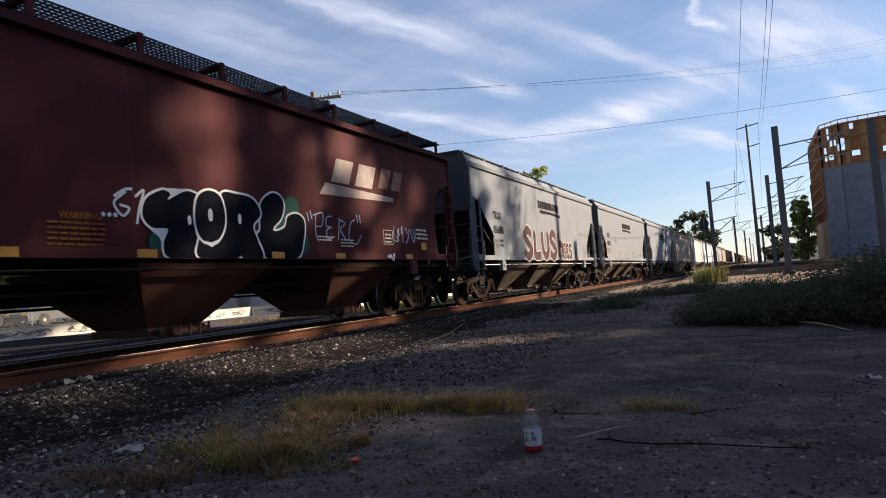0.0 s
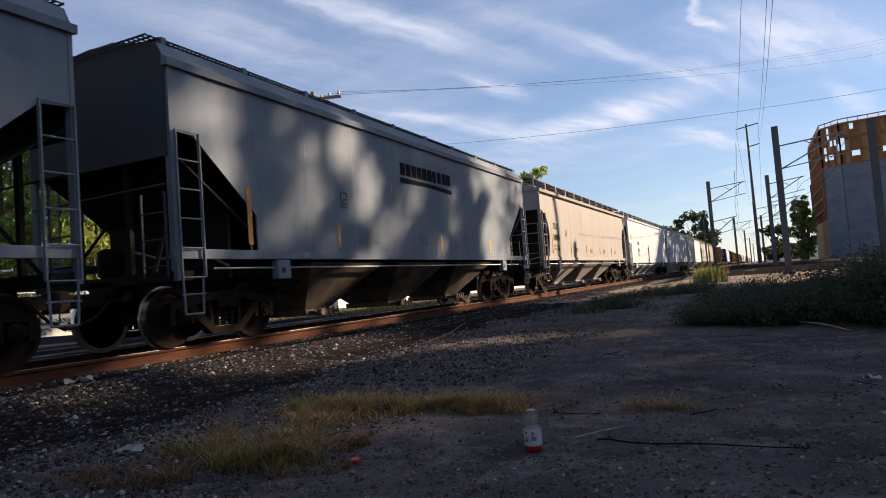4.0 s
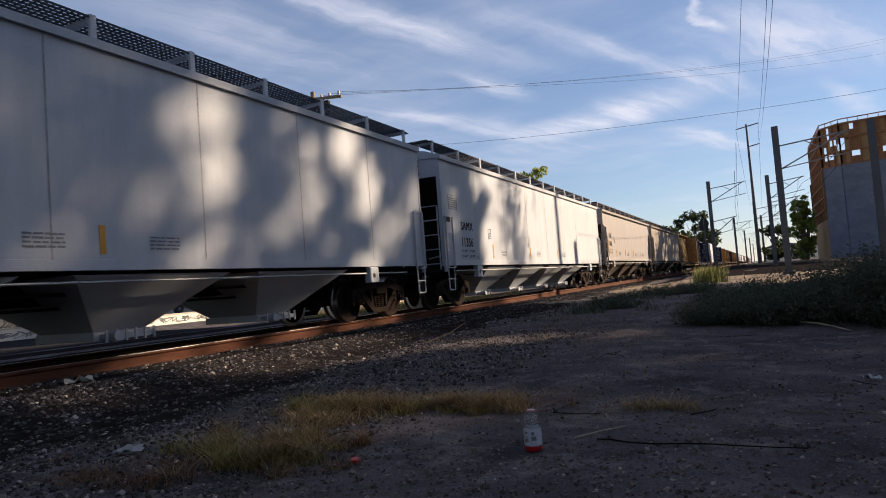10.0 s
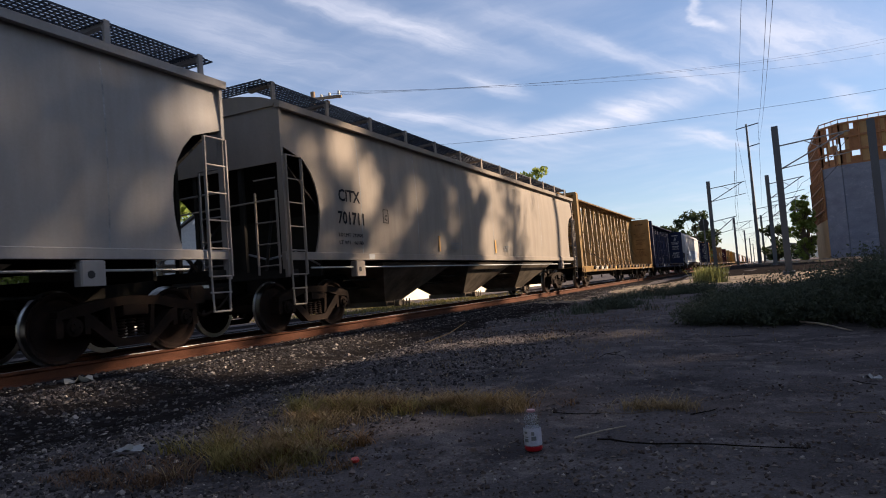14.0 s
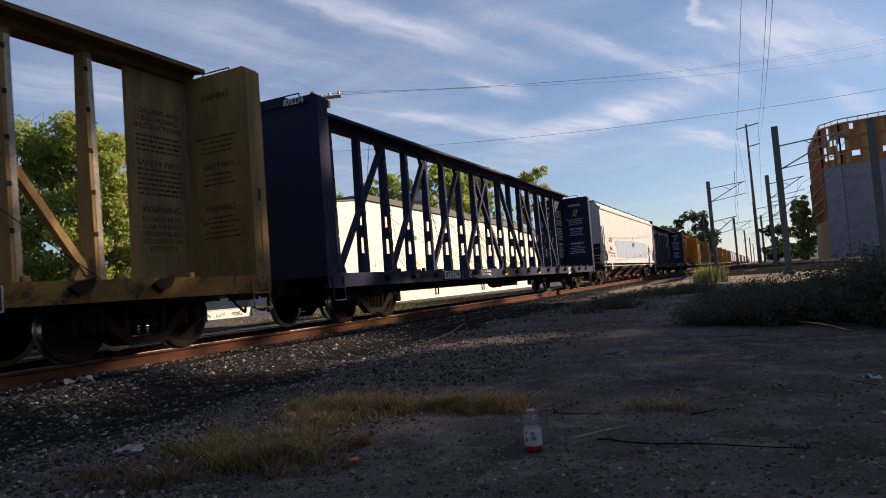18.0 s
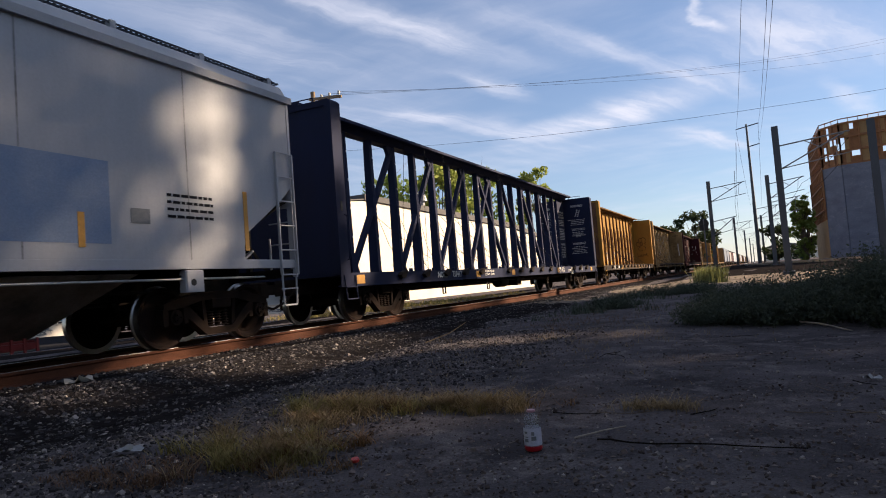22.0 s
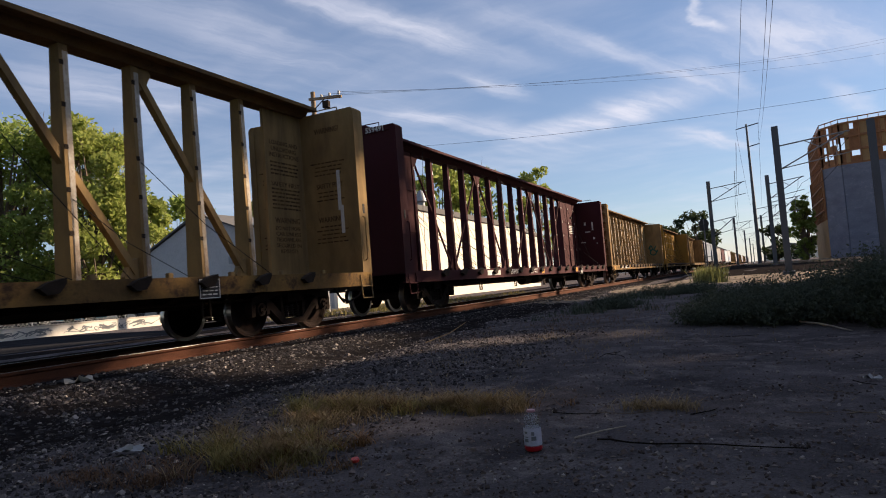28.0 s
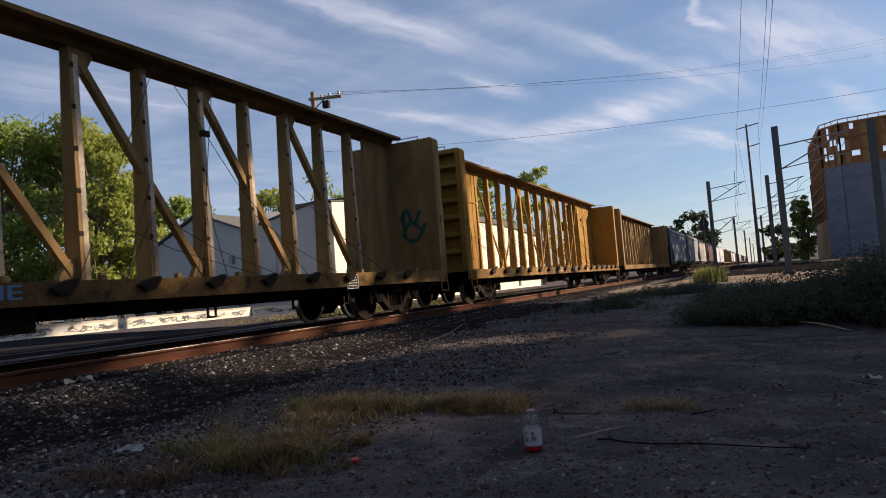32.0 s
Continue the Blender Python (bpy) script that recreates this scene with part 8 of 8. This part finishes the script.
# graffiti on the windowed web, the trailing bulkheads and the end panels
for ch, y0, y1, z0, z1 in (("S", 5.96, 6.88, 1.14, 1.80), ("K", 7.13, 8.05, 1.14, 1.86), ("I", 8.40, 9.33, 1.14, 1.74), ("T", 9.58, 10.42, 1.14, 1.86)):
    outlined(cb_op, SKIT[ch], y0, y1, z0, z1, stroke_black, stroke_pale, .075, .0, .0245)
    outlined(cb_op, SKIT[ch], y0, y1, z0, z1, stroke_yellow, stroke_black, .042, .0024, .0245)
for stroke in ([(6.02, 1.62), (6.25, 1.70), (6.45, 1.56), (6.42, 1.36)], [(6.62, 1.72), (6.76, 1.5), (6.80, 1.25)], [(7.62, 1.80), (7.56, 1.5), (7.70, 1.40)], [(7.60, 1.42), (7.55, 1.2)], [(8.62, 1.62), (8.95, 1.60), (9.12, 1.35)], [(9.9, 1.5), (10.1, 1.42), (10.15, 1.22)]):
    tag_line = Shape()
    ribbon(tag_line, curve_points(stroke, 6), .05, .030)
    part("graffiti_tag", tag_line, stroke_black, cb_op, "black line inside a sprayed letter")
for k, y0 in enumerate((10.62, 11.84, 13.06, 14.28)):
    scribble(cb_op, y0 - .32, y0 + .42, 1.18, 1.62, 4, .05, stroke_black, 61 + k, .026)
    scribble(cb_op, y0 - .30, y0 + .42, 1.62, 1.95 - .1 * k, 3, .036, stroke_black, 161 + k, .027)
for y0, z0 in ((13.1, 1.3), (14.2, 1.35)):
    scribble(cb_op, y0, y0 + .4, z0, z0 + .3, 2, .10, stroke_blue, int(y0 * 9), .0245)
scribble(cb_op, 3.4, 3.85, 1.55, 1.85, 2, .20, stroke_blue, 62, .024)
scribble(cb_op, 14.6, 17.2, 1.2, 2.2, 6, .03, stroke_black, 63, .03)
for car, L_, mt, sd, strokes in (
        (cb_op, 18.9, stroke_black, .013, [[(.72, 3.1), (.5, 3.15), (.46, 2.9), (.66, 2.8), (.7, 3.0)], [(.62, 3.1), (.8, 3.2), (1.0, 3.05), (.92, 2.85)], [(.28, 2.85), (.25, 2.6), (.5, 2.5), (.55, 2.75), (.3, 2.85)], [(.6, 2.85), (.68, 2.52), (.78, 2.85)],
                                           [(1.0, 2.8), (.85, 2.72), (1.0, 2.6), (.88, 2.5)], [(.55, 2.5), (.4, 2.3), (.55, 2.12), (.72, 2.2)], [(.78, 2.5), (.95, 2.35), (.85, 2.15)],
                                           [(.3, 1.95), (.32, 1.7), (.42, 1.72)], [(.5, 1.85), (.45, 1.72), (.56, 1.72), (.54, 1.85)], [(.62, 1.86), (.64, 1.72), (.74, 1.74), (.74, 1.88)], [(.82, 1.72), (.84, 1.86), (.92, 1.72), (1.0, 1.95), (1.0, 1.72), (1.12, 1.72)]]),
        (cb_y3, 22.9, stroke_green, .05, [[(.3, 2.4), (.5, 2.7), (.7, 2.3), (.9, 2.65)], [(.35, 2.0), (.6, 2.35), (1.0, 2.1)], [(.4, 2.55), (.45, 1.95), (.8, 1.9), (1.05, 2.3)]])):
    for i, stroke in enumerate(strokes):
        flat = Shape()
        ribbon(flat, curve_points(stroke, 5), sd * 2, 0)
        flat.v = [(y, L_ - .338 - .0005 * i, z) for x, y, z in flat.v]
        part("graffiti_tag", flat, mt, car, "sprayed tag on the bulkhead")
for (z0, z1, y0) in ((2.4, 3.25, .95), (1.9, 2.5, 1.0)):
    part("tape_strip", Shape().box(y0 - .04, y0 + .04, 22.9 - .340, 22.9 - .336, z0, z1), M["white_letter"], cb_y2, "torn white paper strip")
for (x_, z_, w_, h_) in ((.5, 3.3, .05, .16), (.9, 3.0, .04, .45), (.62, 2.9, .14, .05), (.95, 2.5, .05, .12), (.35, 2.35, .12, .03), (1.1, 2.25, .04, .04)):
    part("paint_scrape", Shape().box(x_ - w_, x_ + w_, 22.75 - .341, 22.75 - .336, z_, z_ + h_), M["white_letter"], cb_br, "bare scraped paint")
bars(cb_br, 20.3, 21.3, 3.2, 5, .09, .05, "white_letter", .075, seed=44)

# ---- the rest of the train, far down the line ----
FINE = ("tie_down_winch", "stake_pocket", "post_foot", "cross_bearer", "weld_seam", "rib", "panel_rib", "bearing_cap", "tie_down_cable", "corner_protector", "roof_hatch", "board_bracket", "spring", "worn_edge", "key_slot", "rung", "stile", "hanging_step", "hanger", "lettering", "graffiti", "small_print", "grab_iron", "step", "hand_hole", "gusset_plate", "pad_hole", "brake", "reflector", "clearance_plate", "sign_", "data_", "end_strut", "end_upright", "outlet_gate", "air_reservoir", "ladder_symbol", "ladder_recess", "buffed_patch", "paint_scrape", "tape_strip")


STRIPPED = {}


def distant(car, Y, label):
    """A copy for the far end of the train, without the small fittings; each later copy is taken from the first."""
    first = STRIPPED.get(car.name)
    c = copy_thing(first or car, pose(0, Y, 0))
    c["label"] = label
    if not first:
        for o in list(c.children_recursive):
            if o.name.startswith(FINE):
                bpy.data.objects.remove(o)
        STRIPPED[car.name] = c
    CARS.append((c, Y))
    for o in c.children_recursive:
        if o.name.startswith("wheelset"):
            WHEELS.append((o, o.matrix_basis.translation.y))


Y = 399.4
FAR = dict(y=(cb_y2, 24.4, "yellow centre-beam lumber car far down the train"), b=(cb_b2, 24.4, "dark blue centre-beam lumber car far down the train"), r=(red_car, 17.4, "oxide-red covered hopper car far down the train"),
           h=(tan1, 18.2, "beige covered hopper car far down the train"), s=(samx1, 19.9, "light grey covered hopper car far down the train"), n=(nclx, 20.9, "white covered hopper car far down the train"), g=(rich3, 17.2, "blue-grey covered hopper car far down the train"))
for kind in "ygghrsnyyhsryynhyyyrsbyhnysry":
    src, step_, lab = FAR[kind]
    distant(src, Y, lab)
    Y += step_



# how far the train falls behind an even speed, in metres
PACE = ((0, 0), (1.2, -.03), (2.3, -.1), (3.4, -.02), (5.5, 0), (7, -.02), (8.8, -.28), (10.6, -.28), (12.4, -.02), (14, 0), (18, 0), (22.2, 0), (24.4, -.28), (25.5, 0), (28.4, .71), (30.6, .72), (32, .63))


def motions():
    """The whole train runs past at a nearly even speed; its wheels roll."""
    for car, y in CARS:
        walk(car, [(t, pose(0, y - TRAIN_SPEED * t + lag, 0)) for t, lag in PACE])
    # every wheelset turns alike, so the two ends of a truck share one roll each
    step = 1.0 / FPS
    roll = math.degrees(TRAIN_SPEED / 0.459)
    shared = {}
    for wheel, y in WHEELS:
        key = round(y, 2)
        if key not in shared:
            walk(wheel, [(i * step, pose(0, y, .459, (roll * i * step) % 360)) for i in range(int(32 * FPS) + 1)])
            shared[key] = wheel.animation_data
        else:
            wheel.rotation_mode = "QUATERNION"
            keys = wheel.animation_data_create()
            keys.action = shared[key].action
            keys.action_slot = shared[key].action_slot


motions()
